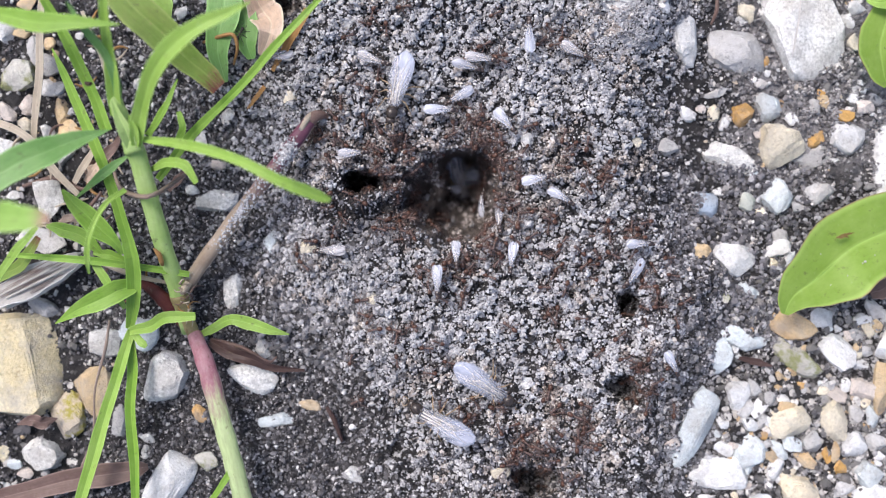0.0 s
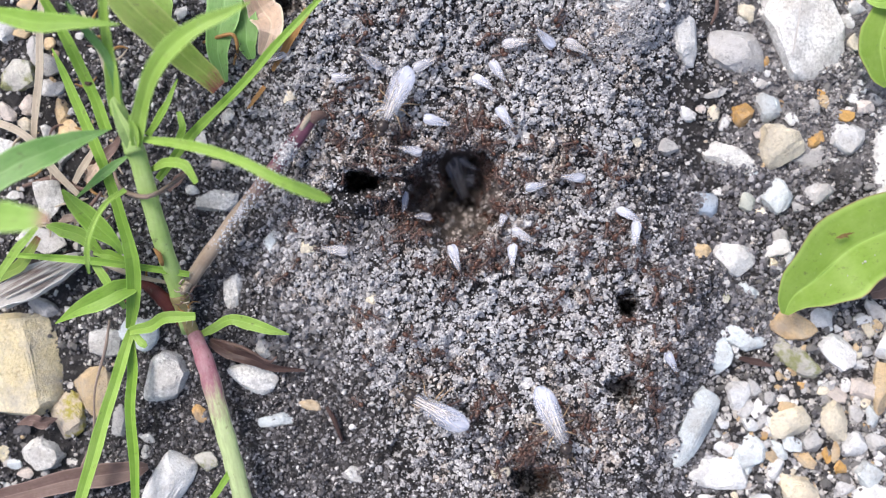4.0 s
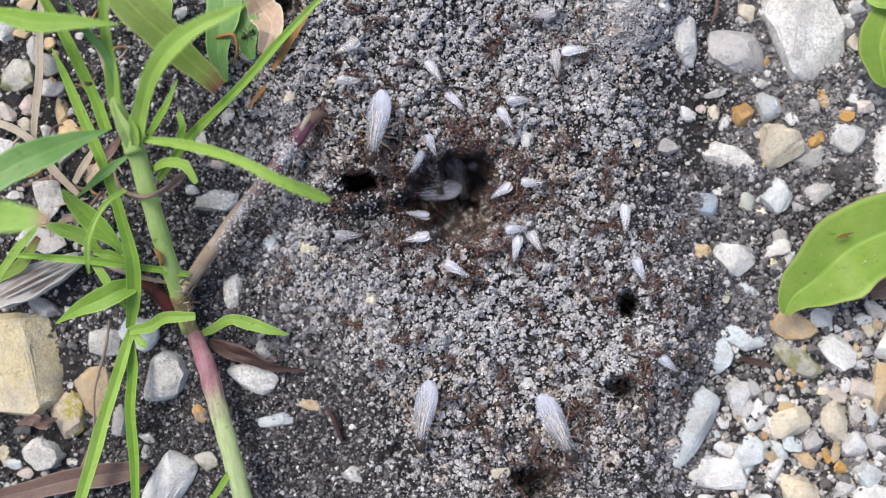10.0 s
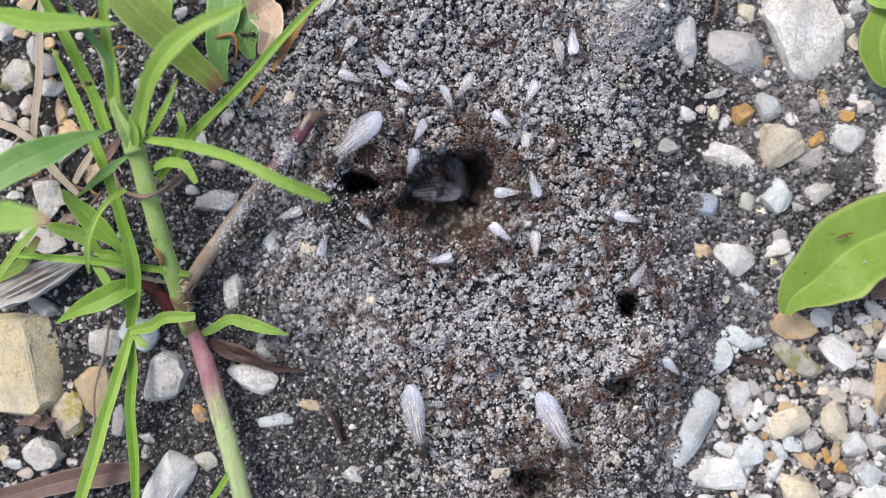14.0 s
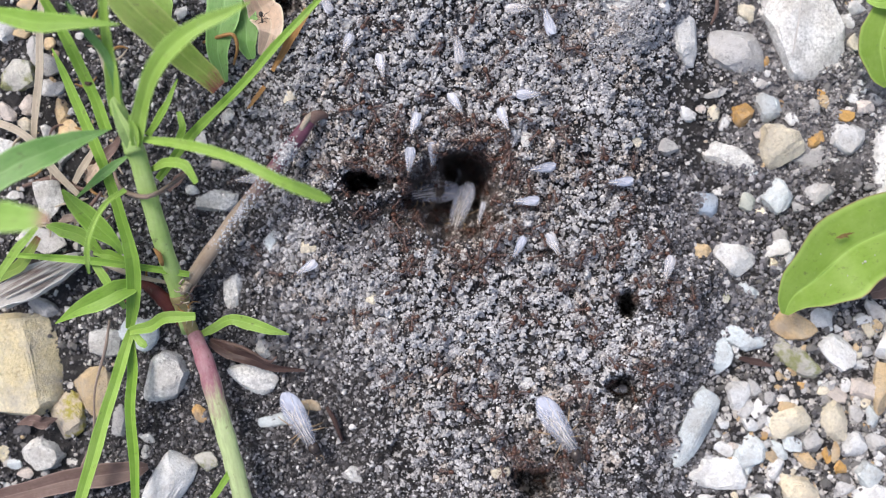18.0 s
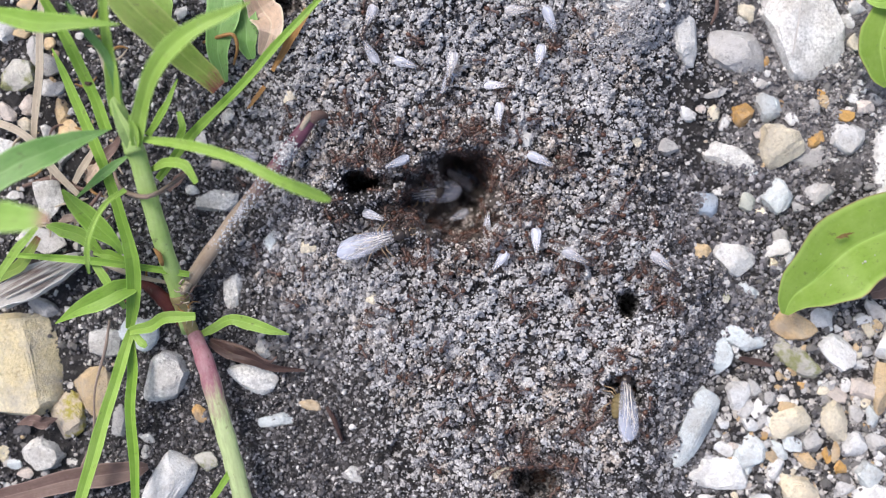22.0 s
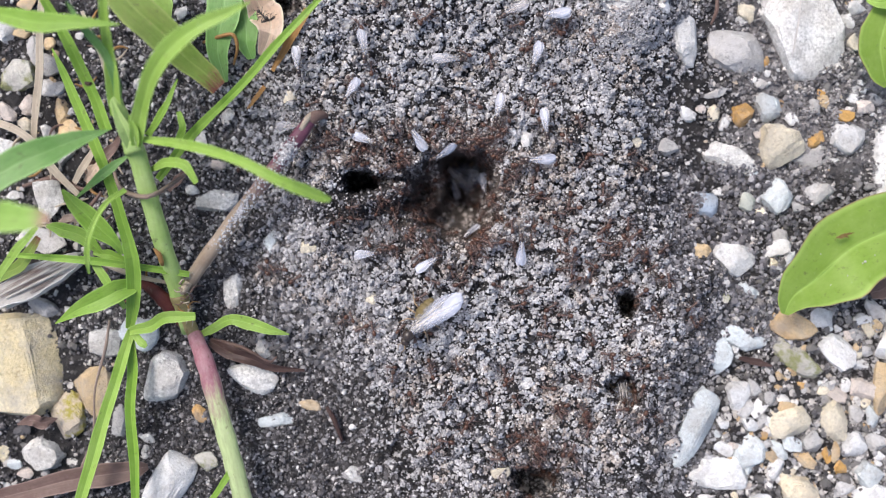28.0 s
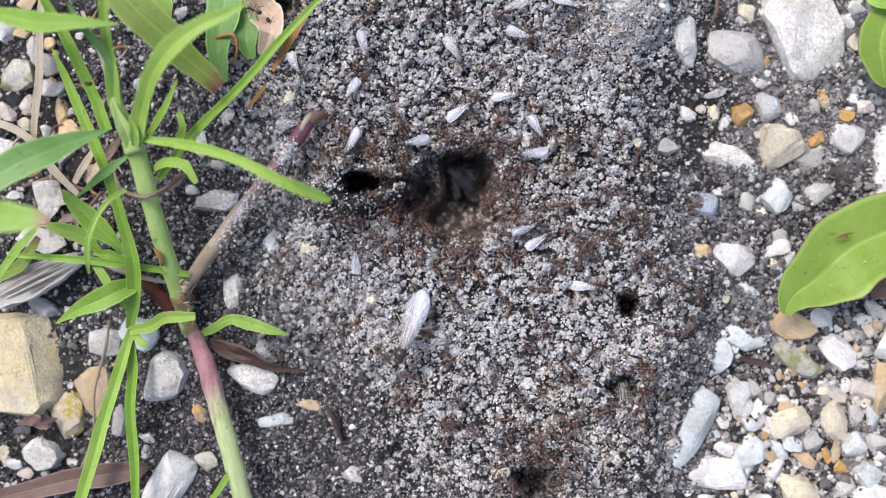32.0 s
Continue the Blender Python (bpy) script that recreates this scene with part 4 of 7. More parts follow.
    pebble("bluish", 1305, 597, 107, 36, 24, 0.5, ((159, 0.82), (237, 0.75), (296, 0.99), (324, 1.22), (40, 0.73), (46, 0.69), (101, 0.94)), label="chalky white flat flake lying on soil", hewn=True)
    pebble("bluish", 1273, 629, 60, 50, 58, 0.5, ((185, 0.5), (240, 1.0), (326, 0.99), (31, 0.77), (46, 0.77), (158, 0.82)), hewn=True)
    pebble("mossy", 1410, 636, 103, 44, 36, 0.5, ((173, 0.89), (231, 0.9), (307, 0.99), (335, 0.89), (29, 0.98), (72, 0.87), (112, 0.9)), hewn=True)
    pebble("white", 1486, 624, 71, 49, 50, 0.6, ((141, 1.0), (231, 0.98), (276, 0.92), (328, 0.95), (18, 0.94), (61, 0.95), (125, 0.97)), hewn=True)
    pebble("white", 1525, 566, 30, 24, 20)
    pebble("white", 1552, 553, 62, 28, 48)
    pebble("white", 1572, 610, 54, 52, 0)
    pebble("grey", 1535, 622, 24, 20)
    pebble("cream", 1538, 585, 34, 24, 70)
    pebble("grey", 1516, 592, 32, 22, 20)
    pebble("tan", 1566, 690, 100, 46, 92, 0.6, label="tall ochre tan stone at the gravel edge")
    pebble("pinkish", 1531, 689, 48, 37, 10, 0.6, ((143, 1.09), (197, 0.92), (259, 0.84), (328, 0.86), (23, 0.94), (99, 0.99)), hewn=True)
    pebble("white", 1306, 701, 52, 42, 88, 0.6, ((153, 0.73), (231, 0.95), (268, 1.0), (1, 0.96), (39, 0.72), (81, 0.95)), hewn=True)
    pebble("grey", 1334, 684, 32, 22, 80)
    pebble("white", 1320, 722, 38, 22, 128)
    pebble("white", 1342, 724, 36, 22, 118)
    pebble("white", 1356, 744, 28, 18, 60)
    pebble("cream", 1398, 745, 81, 57, 162, 0.6, ((170, 0.91), (193, 0.85), (232, 0.88), (293, 0.86), (325, 0.83), (21, 1.06), (71, 0.99), (105, 1.07)), hewn=True)
    pebble("cream", 1475, 747, 78, 51, 82, 0.75, ((173, 1.0), (241, 0.72), (312, 1.12), (355, 0.97), (23, 0.92), (78, 0.95), (155, 1.07)), hewn=True)
    pebble("grey", 1515, 736, 39, 24, 86, 0.6, ((174, 0.97), (271, 0.9), (357, 0.98), (93, 0.87)), hewn=True)
    pebble("bluish", 1544, 738, 46, 20, 86, 0.6, ((176, 1.0), (264, 0.96), (355, 0.99), (79, 0.87)), hewn=True)
    pebble("white", 1512, 788, 52, 48, 172, 0.6, ((186, 0.87), (211, 0.81), (267, 0.98), (352, 1.0), (36, 0.74), (76, 0.9), (172, 0.99)), hewn=True)
    pebble("bluish", 1328, 804, 66, 54, 124, 0.6, ((171, 0.87), (206, 0.92), (243, 1.12), (305, 0.99), (327, 0.98), (22, 0.98), (40, 1.0), (124, 1.0), (145, 0.85)), hewn=True)
    pebble("white", 1327, 751, 34, 24, 10, 0.6, ((167, 0.55), (278, 0.96), (16, 0.88), (101, 0.99)), hewn=True)
    pebble("bluish", 1219, 774, 182, 56, 119, 0.85, ((282, 1.1), (299, 0.97), (349, 1.09), (39, 0.86), (71, 0.73), (110, 0.89), (210, 0.93)), label="long white limestone shard at the nest edge", hewn=True)
    pebble("white", 1268, 838, 115, 60, 0, 0.5, ((105, 0.91), (203, 0.67), (270, 1.0), (347, 0.87), (345, 0.87), (10, 1.05), (82, 1.02)), label="flat chalky white stone with broken corners", hewn=True)
    pebble("white", 1281, 794, 40, 25, 10)
    pebble("grey", 1439, 783, 38, 32, 132, 0.7, ((158, 0.96), (222, 1.0), (328, 0.68), (32, 0.9), (108, 0.85)), hewn=True)
    pebble("bluish", 1402, 786, 36, 28, 20)
    pebble("bluish", 1378, 796, 46, 22, 40)
    pebble("white", 1372, 830, 51, 28, 114, 0.6, ((277, 0.79), (332, 1.14), (34, 0.87), (95, 0.89), (147, 0.93), (203, 0.99)), hewn=True)
    pebble("tan", 1426, 814, 45, 24, 48, 0.6, ((138, 1.0), (246, 0.63), (317, 0.99), (46, 1.0), (92, 0.83)), hewn=True)
    pebble("tan", 1364, 806, 26, 20, 40)
    pebble("cream", 1414, 866, 72, 58, 0, 0.65, ((165, 0.77), (240, 1.13), (272, 0.99), (335, 1.07), (0, 1.0), (90, 1.0)), hewn=True)
    pebble("bluish", 1536, 841, 46, 44, 42, 0.6, ((163, 0.76), (236, 0.9), (297, 0.93), (310, 0.96), (43, 0.99), (103, 0.97)), hewn=True)
    pebble("white", 1545, 878, 78, 44, -8)
    pebble("grey", 1490, 866, 42, 30, -40)
    pebble("white", 1345, 884, 44, 24, 5)
    pebble("white", 1245, 884, 32, 22, 0)
    pebble("orange", 1462, 806, 30, 18, 100)
    pebble("tan", 1478, 800, 38, 16, 95)
    pebble("orange", 1486, 826, 26, 22, 80)
    pebble("dark", 1496, 852, 30, 24, 10)
    pebble("pinkish", 1480, 698, 42, 30, 10)
    pebble("grey", 1464, 684, 26, 22, 0)
    pebble("white", 1494, 682, 26, 22, 60)
    pebble("white", 1520, 645, 34, 22, 20)
    pebble("orange", 1418, 682, 18, 14, 40)
    pebble("pinkish", 1188, 786, 32, 22, -10)
    pebble("pinkish", 1308, 815, 18, 16)
    pebble("bluish", 1270, 768, 16, 16)
    pebble("white", 1280, 752, 20, 16)
    pebble("orange", 1352, 772, 14, 16)
    pebble("grey", 1550, 785, 40, 32, 10)
    pebble("white", 1556, 806, 22, 18, 0)
    pebble("cream", 1455, 690, 22, 18, 0)
    pebble("tan", 1390, 722, 34, 24, 0)
    # scattered on the nest and its foot
    pebble("cream", 885, 838, 36, 28, -20)
    pebble("dusty", 628, 840, 36, 28, 30)
    pebble("tan", 550, 717, 40, 22, 28)
    pebble("bluish", 488, 746, 63, 25, 168, 0.6, ((165, 0.95), (257, 0.99), (328, 0.78), (34, 1.04), (106, 0.67)), hewn=True)
    pebble("dusty", 444, 670, 93, 46, 20, 0.55, ((148, 0.66), (236, 0.77), (287, 0.96), (1, 1.03), (40, 0.85), (123, 0.85)), label="white limestone lump beside a dark twig", hewn=True)
    pebble("dusty", 412, 516, 63, 33, 90, 0.55, ((180, 1.0), (251, 0.82), (308, 1.03), (21, 0.75), (74, 0.86), (133, 1.0)), hewn=True)
    pebble("dusty", 383, 355, 75, 39, 4, 0.6, ((173, 1.01), (222, 0.7), (296, 0.89), (352, 0.95), (41, 0.88), (94, 0.99)), hewn=True)
    pebble("dusty", 463, 618, 38, 25, 72, 0.6, ((205, 0.79), (264, 0.95), (341, 0.99), (66, 0.99), (121, 0.69)), hewn=True)
    pebble("bluish", 479, 427, 40, 26, 110)
    pebble("cream", 546, 437, 32, 24, -15)
    pebble("dusty", 356, 258, 52, 24, 88)
    pebble("pinkish", 386, 292, 30, 20, 10)
    pebble("dusty", 340, 336, 26, 18, 0)
    pebble("dusty", 404, 206, 34, 24, 100)
    pebble("cream", 514, 172, 24, 22, 0)
    pebble("grey", 615, 42, 24, 30, 0)
    pebble("cream", 656, 528, 20, 26, 0)
    pebble("white", 930, 678, 22, 20, 0)
    pebble("dusty", 612, 465, 20, 18, 0)
    pebble("cream", 453, 642, 18, 13, 30)
    # west
    pebble("yellow", 34, 648, 187, 148, 90, 0.42, ((180, 1.0), (267, 0.99), (276, 1.0), (310, 1.12), (4, 0.95), (6, 0.95), (54, 1.06), (97, 0.94)), chips=3, hewn=True)
    pebble("lichen", 123, 734, 75, 69, 48, 0.6, ((158, 0.9), (221, 0.91), (300, 0.96), (0, 0.73), (57, 0.98), (138, 1.0)), label="grey-tan angular stone with yellow lichen", hewn=True)
    pebble("tan", 165, 695, 93, 70, 84, 0.55, ((144, 0.66), (234, 0.85), (262, 0.97), (355, 0.98), (28, 0.92), (89, 0.96), (139, 0.65)), hewn=True)
    pebble("dusty", 185, 606, 60, 52, 0, 0.5, ((172, 0.9), (249, 0.93), (281, 0.98), (0, 1.0), (72, 1.0), (115, 0.84)), hewn=True)
    pebble("bluish", 248, 588, 70, 58, 20, 0.5)
    pebble("dusty", 297, 670, 95, 75, 102, 0.7, ((170, 1.14), (191, 0.99), (238, 1.04), (284, 0.99), (324, 0.79), (30, 0.9), (63, 0.76), (93, 0.85)), hewn=True)
    pebble("grey", 212, 744, 59, 27, 96, 0.6, ((186, 1.0), (255, 0.92), (321, 0.72), (5, 0.99), (96, 1.0)), hewn=True)
    pebble("dusty", 74, 807, 67, 64, 46, 0.6, ((122, 0.73), (227, 0.99), (275, 1.1), (329, 0.85), (25, 0.98), (81, 0.75)), hewn=True)
    pebble("yellow", 6, 806, 36, 28, 80, label="small ochre yellow pebble")
    pebble("white", 296, 859, 117, 68, 122, 0.6, ((174, 1.02), (217, 0.97), (301, 0.99), (328, 1.03), (33, 0.99), (102, 0.77)), label="chalky white stone with a mossy corner", hewn=True)
    pebble("mossy", 366, 816, 44, 36, 0)
    pebble("orange", 354, 731, 34, 24, 80)
    pebble("mossy", 31, 133, 62, 57, 2, 0.6, ((180, 1.01), (218, 0.65), (282, 0.97), (350, 0.9), (55, 0.89), (93, 1.0)), hewn=True)
    pebble("pinkish", 50, 188, 40, 26, 124, 0.6, ((133, 1.0), (214, 0.99), (299, 1.01), (352, 0.55), (91, 0.78)), hewn=True)
    pebble("tan", 110, 198, 49, 27, 72, 0.6, ((161, 0.99), (250, 0.96), (352, 0.81), (67, 0.92)), hewn=True)
    pebble("grey", 92, 156, 46, 36, 20)
    pebble("cream", 45, 222, 34, 28, 20)
    pebble("pinkish", 12, 200, 42, 24, 35)
    pebble("dusty", 16, 268, 62, 52, 40)
    pebble("tan", 122, 230, 44, 38, 0)
    pebble("dusty", 84, 236, 34, 26, 60)
    pebble("dusty", 112, 272, 44, 30, 130)
    pebble("tan", 40, 56, 34, 26, 20)
    pebble("dusty", 8, 48, 54, 42, 80)
    pebble("tan", 48, 8, 42, 30, 0)
    pebble("tan", 88, 78, 26, 24, 0)
    pebble("grey", 62, 90, 56, 30, 90)
    pebble("grey", 92, 118, 50, 40, 10)
    pebble("dusty", 86, 356, 80, 58, 80, 0.6)
    pebble("grey", 74, 425, 96, 52, 0, 0.55, label="grey-white lump under the grass")
    pebble("grey", 74, 542, 56, 38, 50)
    pebble("dusty", 25, 346, 26, 18, 0)
    pebble("dusty", 320, 24, 28, 24, 100)
    pebble("dusty", 245, 148, 20, 16, 90)
    pebble("bluish", 27, 822, 28, 20, 0)
    pebble("pinkish", 46, 836, 30, 18, 20)
    pebble("dusty", 13, 861, 15, 14)
    pebble("dusty", 27, 856, 14, 12)
    pebble("dusty", 80, 838, 16, 14)
    pebble("dusty", 258, 800, 24, 18, 70)
    pebble("dusty", 262, 775, 30, 16, 40)
    pebble("dusty", 128, 818, 18, 14)
    pebble("dusty", 148, 740, 18, 16)
    pebble("dusty", 225, 35, 20, 16)
    pebble("dark", 40, 762, 34, 18, -5)
    # small pebbles between the larger ones
    rng = random.Random(12)
    for _ in range(95):
        a, b = rng.uniform(1270, 1580), rng.uniform(560, 890) if rng.random() < 0.75 else rng.uniform(0, 560)
        size = rng.uniform(11, 24)
        pebble(rng.choice(("white", "white", "grey", "cream", "bluish", "tan", "pinkish", "orange", "grey")), a, b, size, size * rng.uniform(0.6, 0.95), rng.uniform(0, 180), 0.6)


build_stones()


# ---- blades, stems and leaves ----
def curve_points(ctrl, n):
    """n points of a smooth line through ctrl rows (a, b, h, width)."""
    c = np.array([ctrl[0], *ctrl, ctrl[-1]], float)
    c[0], c[-1] = 2 * c[1] - c[2], 2 * c[-2] - c[-3]
    out = []
    for i in range(n):
        t = i / (n - 1) * (len(ctrl) - 1)
        k = min(int(t), len(ctrl) - 2)
        t -= k
        p0, p1, p2, p3 = c[k:k + 4]
        out.append(0.5 * (2 * p1 + (p2 - p0) * t + (2 * p0 - 5 * p1 + 4 * p2 - p3) * t * t + (3 * p1 - p0 - 3 * p2 + p3) * t ** 3))
    return out


def with_uv(me, uvs):
    layer = me.uv_layers.new(name="UVMap")
    idx = np.zeros(len(me.loops), np.int32)
    me.loops.foreach_get("vertex_index", idx)
    layer.data.foreach_set("uv", np.asarray(uvs, np.float32)[idx].ravel())
    return me


def frames_along(rows):
    pts = [P(r[0], r[1], r[2]) for r in rows]
    for i, p in enumerate(pts):
        t = (pts[min(i + 1, len(pts) - 1)] - pts[max(i - 1, 0)]).normalized()
        side = t.cross(Vector((0, 0, 1)))
        side = side.normalized() if side.length > 0.05 else Vector((1, 0, 0))
        yield p, t, side, side.cross(t), max(0.05, rows[i][3] / 10 * (1 - rows[i][2] / EYE))


def blade_mesh(ctrl, material, origin, n=18, fold=0.14, lean=0.0, thick=0.16, wave=0.0):
    """A long leaf with a folded midrib and real thickness."""
    rows, verts, uvs = curve_points(ctrl, n), [], []
    odd = ctrl[0][0] * 0.37 + ctrl[0][1] * 0.11
    for i, (p, t, side, up, w) in enumerate(frames_along(rows)):
        u = i / (n - 1)
        w *= 1 + 0.05 * math.sin(u * 11 + odd) + 0.03 * math.sin(u * 29 + 2 * odd)
        p = p + side * (0.03 * w * math.sin(u * 14 + 3 * odd))
        s = side * math.cos(lean) + up * math.sin(lean)
        q = s.cross(t)
        for k, face in ((-0.5, 1), (-0.25, 1), (0, 1), (0.25, 1), (0.5, 1), (0.5, 0), (0, 0), (-0.5, 0)):
            ripple = (wave + 0.05) * w * math.sin(u * 17 + k * 5 + odd) * abs(k)
            z = abs(k) * 2 * fold * w * 0.5 + ripple - (0 if face else thick)
            verts.append(p + s * (k * w) + q * z - origin)
            uvs.append((u, k + 0.5))
    faces = []
    for i in range(n - 1):
        for k in range(8):
            faces.append((i * 8 + k, i * 8 + (k + 1) % 8, i * 8 + 8 + (k + 1) % 8, i * 8 + 8 + k))
    faces += [tuple(range(7, -1, -1)), tuple(range((n - 1) * 8, n * 8))]
    me = with_uv(raw_mesh("blade", [v[:] for v in verts], faces, material), uvs)
    me.set_sharp_from_angle(angle=radians(12))
    return me


def stem_mesh(ctrl, material, origin, n=22, sides=14, squash=0.8):
    """A round stem, with slight swellings."""
    rows, verts, uvs = curve_points(ctrl, n), [], []
    for i, (p, t, side, up, w) in enumerate(frames_along(rows)):
        w *= 1 + 0.05 * math.sin(i * 1.9)
        for k in range(sides):
            g = 2 * math.pi * k / sides
            verts.append(p + side * (math.cos(g) * w / 2) + up * (math.sin(g) * w / 2 * squash) - origin)
            uvs.append((i / (n - 1), k / sides))
    faces = [(i * sides + k, i * sides + (k + 1) % sides, (i + 1) * sides + (k + 1) % sides, (i + 1) * sides + k)
             for i in range(n - 1) for k in range(sides)]
    faces += [tuple(range(sides - 1, -1, -1)), tuple(range((n - 1) * sides, n * sides))]
    return with_uv(raw_mesh("stem", [v[:] for v in verts], faces, material), uvs)


def build_plants():
    # the large grass tuft with its culms and runners
    base = on_ground(318, 535)
    g = root("grass_tuft", base, "fresh green grass tuft with reddish runners on dark soil", "grass")
    stem = lambda ctrl, m, label="", **k: part("stem", stem_mesh(ctrl, m, base, **k), g, label)
    blade = lambda ctrl, m, label="", **k: part("blade", blade_mesh(ctrl, m, base, **k), g, label)
    stem([(330, 590, 2.5, 16), (318, 525, 5, 32), (297, 460, 8, 33), (270, 370, 12, 33), (243, 275, 15, 34), (230, 240, 16, 30)], CULM, "thick pale green culm")
    stem([(238, 262, 16, 30), (222, 225, 17, 30), (205, 180, 18, 24), (197, 150, 18, 16)], CULM)
    blade([(238, 250, 17, 30), (250, 200, 21, 32), (268, 135, 27, 32), (300, 85, 30, 34), (350, 48, 31, 30), (400, 24, 31, 20), (442, 4, 31, 2)], BRIGHT, fold=0.3)
    blade([(209, 205, 17, 10), (206, 150, 20, 15), (187, 98, 23, 16), (152, 54, 26, 14), (118, 4, 28, 3)], DEEP)
    blade([(207, 205, 17, 22), (198, 130, 21, 23), (186, 40, 25, 17), (180, -40, 28, 14)], BRIGHT, fold=0.4)
    blade([(-80, 2, 22, 20), (0, 26, 25, 28), (60, 38, 27, 36), (130, 40, 28, 26), (212, 43, 28, 2)], GREEN, "broad pale blade reaching across", fold=0.15)
    blade([(190, 232, 14, 20), (160, 155, 15, 20), (118, 70, 17, 19), (65, -25, 20, 15)], GREEN, fold=0.35)
    part("aphid", stem_mesh([(151, 147, 17.2, 5), (156, 149, 17.6, 9), (162, 148, 17.2, 5)], TWIG, base, n=6, sides=8), g, "black scale insect on a blade")
    blade([(92, 86, 9, 2), (118, 140, 11, 14), (158, 230, 13, 19), (190, 310, 13, 19), (215, 385, 12, 20), (236, 460, 11, 24), (237, 530, 8, 25), (230, 582, 5, 14)], GREEN, fold=0.4)
    blade([(234, 585, 5, 14), (216, 640, 7, 20), (192, 720, 8, 22), (168, 800, 9, 23), (140, 900, 10, 21)], BRIGHT, fold=0.5)
    blade([(232, 592, 5, 12), (236, 650, 6, 18), (232, 720, 7, 19), (238, 810, 7, 17), (242, 900, 7, 14)], GREEN, fold=0.6)
    blade([(250, 246, 17, 10), (330, 257, 22, 18), (420, 283, 27, 19), (500, 322, 28, 20), (560, 346, 26, 20), (585, 354, 25, 8)], BRIGHT, fold=0.35)
    blade([(268, 300, 13, 8), (295, 288, 16, 17), (325, 292, 18, 17), (348, 324, 18, 10)], BRIGHT)
    blade([(280, 318, 8, 12), (340, 240, 11, 17), (430, 148, 14, 15), (500, 68, 16, 14), (575, -12, 17, 9)], GREEN, fold=0.4)
    blade([(262, 240, 14, 12), (292, 190, 15, 12), (314, 140, 15, 2)], GREEN)
    blade([(308, 262, 12, 8), (323, 228, 14, 13), (316, 198, 14, 8)], GREEN)
    blade([(-60, 335, 24, 56), (10, 302, 24, 60), (70, 272, 23, 52), (130, 250, 21, 34), (192, 230, 19, 2)], DEEP, "broad dull green blade", fold=0.15)
    blade([(228, 275, 15, 4), (190, 302, 15, 17), (135, 350, 12, 3)], DEEP)
    blade([(110, 336, 14, 4), (140, 370, 14, 32), (175, 402, 13, 36), (205, 432, 12, 18), (216, 450, 11, 8)], GREEN, "ovate pale-edged leaf blade", fold=0.25)
    blade([(82, 400, 10, 6), (110, 406, 10, 24), (150, 422, 10, 26), (182, 450, 9, 6)], GREEN)
    blade([(-70, 385, 38, 46), (0, 385, 39, 52), (50, 386, 40, 44), (86, 388, 40, 14)], PINKTIP, "pink-tipped blade close overhead", fold=0.1)
    blade([(-10, 500, 12, 12), (25, 448, 14, 15), (65, 402, 16, 9)], BRIGHT)
    blade([(-10, 492, 6, 20), (35, 470, 7, 22), (68, 420, 8, 12)], REDLEAF)
    blade([(28, 452, 9, 9), (130, 459, 11, 13), (230, 470, 10, 13), (335, 486, 7, 10)], GREEN, fold=0.4)
    blade([(165, 448, 9, 8), (195, 452, 9, 17), (240, 470, 8, 12)], GREEN)
    blade([(98, 573, 8, 2), (145, 545, 10, 26), (195, 522, 10, 42), (228, 508, 9, 30), (240, 500, 8, 10)], GREEN, "short broad folded blade", fold=0.3)
    blade([(230, 586, 6, 14), (265, 578, 9, 20), (295, 562, 12, 21), (346, 560, 13, 14)], BRIGHT, fold=0.35)
    blade([(234, 588, 6, 10), (250, 606, 7, 14), (259, 614, 7, 8)], BRIGHT)
    blade([(163, 460, 10, 12), (190, 500, 10, 15), (222, 546, 8, 8)], BRIGHT)
    blade([(356, 592, 3, 10), (380, 580, 5, 17), (408, 566, 7, 18), (440, 572, 7, 22), (475, 584, 7, 18), (512, 592, 6, 2)], BRIGHT, "small sprouting side shoot")
    blade([(412, 826, 9, 10), (392, 860, 9, 11), (366, 896, 8, 8)], GREEN)
    blade([(222, 336, 15, 9), (186, 362, 17, 9), (160, 410, 18, 10), (154, 455, 17, 9), (158, 485, 15, 4)], BRIGHT, "thin yellow-green curling blade", fold=0.3)
    blade([(178, -50, 19, 62), (248, 22, 19, 64), (308, 82, 18, 56), (352, 121, 16, 44), (388, 156, 15, 30)], REDLEAF, "wide green blade with a reddened broken tip", fold=0.2)
    stem([(344, 592, 3, 26), (366, 650, 6, 34), (388, 730, 7, 34), (408, 800, 8, 34), (434, 900, 8, 34)], PURPLE, "purple to pale green runner")
    stem([(312, 534, 2.5, 18), (332, 504, 4.6, 25), (362, 460, 6, 26), (415, 388, 7, 27), (475, 312, 8, 26), (530, 240, 9, 27), (550, 212, 9, 22)], RUNNER, "dusty brown runner with a purple end")
    stem([(531, 234, 9.7, 7), (539, 218, 10, 11), (548, 205, 9.6, 9), (554, 198, 9, 3)], STRAW, "frayed tan fibre at the end", n=9)
    stem([(546, 216, 9, 23), (558, 206, 9, 22), (572, 204, 8.2, 14), (580, 208, 7.5, 6)], BROWN, "dry brown scale at the stub", n=8)
    stem([(246, 496, 3, 12), (275, 517, 5, 24), (303, 545, 4, 28), (326, 576, 2, 18)], DARKRED, "dark red leaf sheath")
    stem([(316, 522, 5.3, 33), (328, 556, 4, 26), (346, 600, 2.5, 22)], JOINT, "dirty yellow-brown rooting joint", n=10)
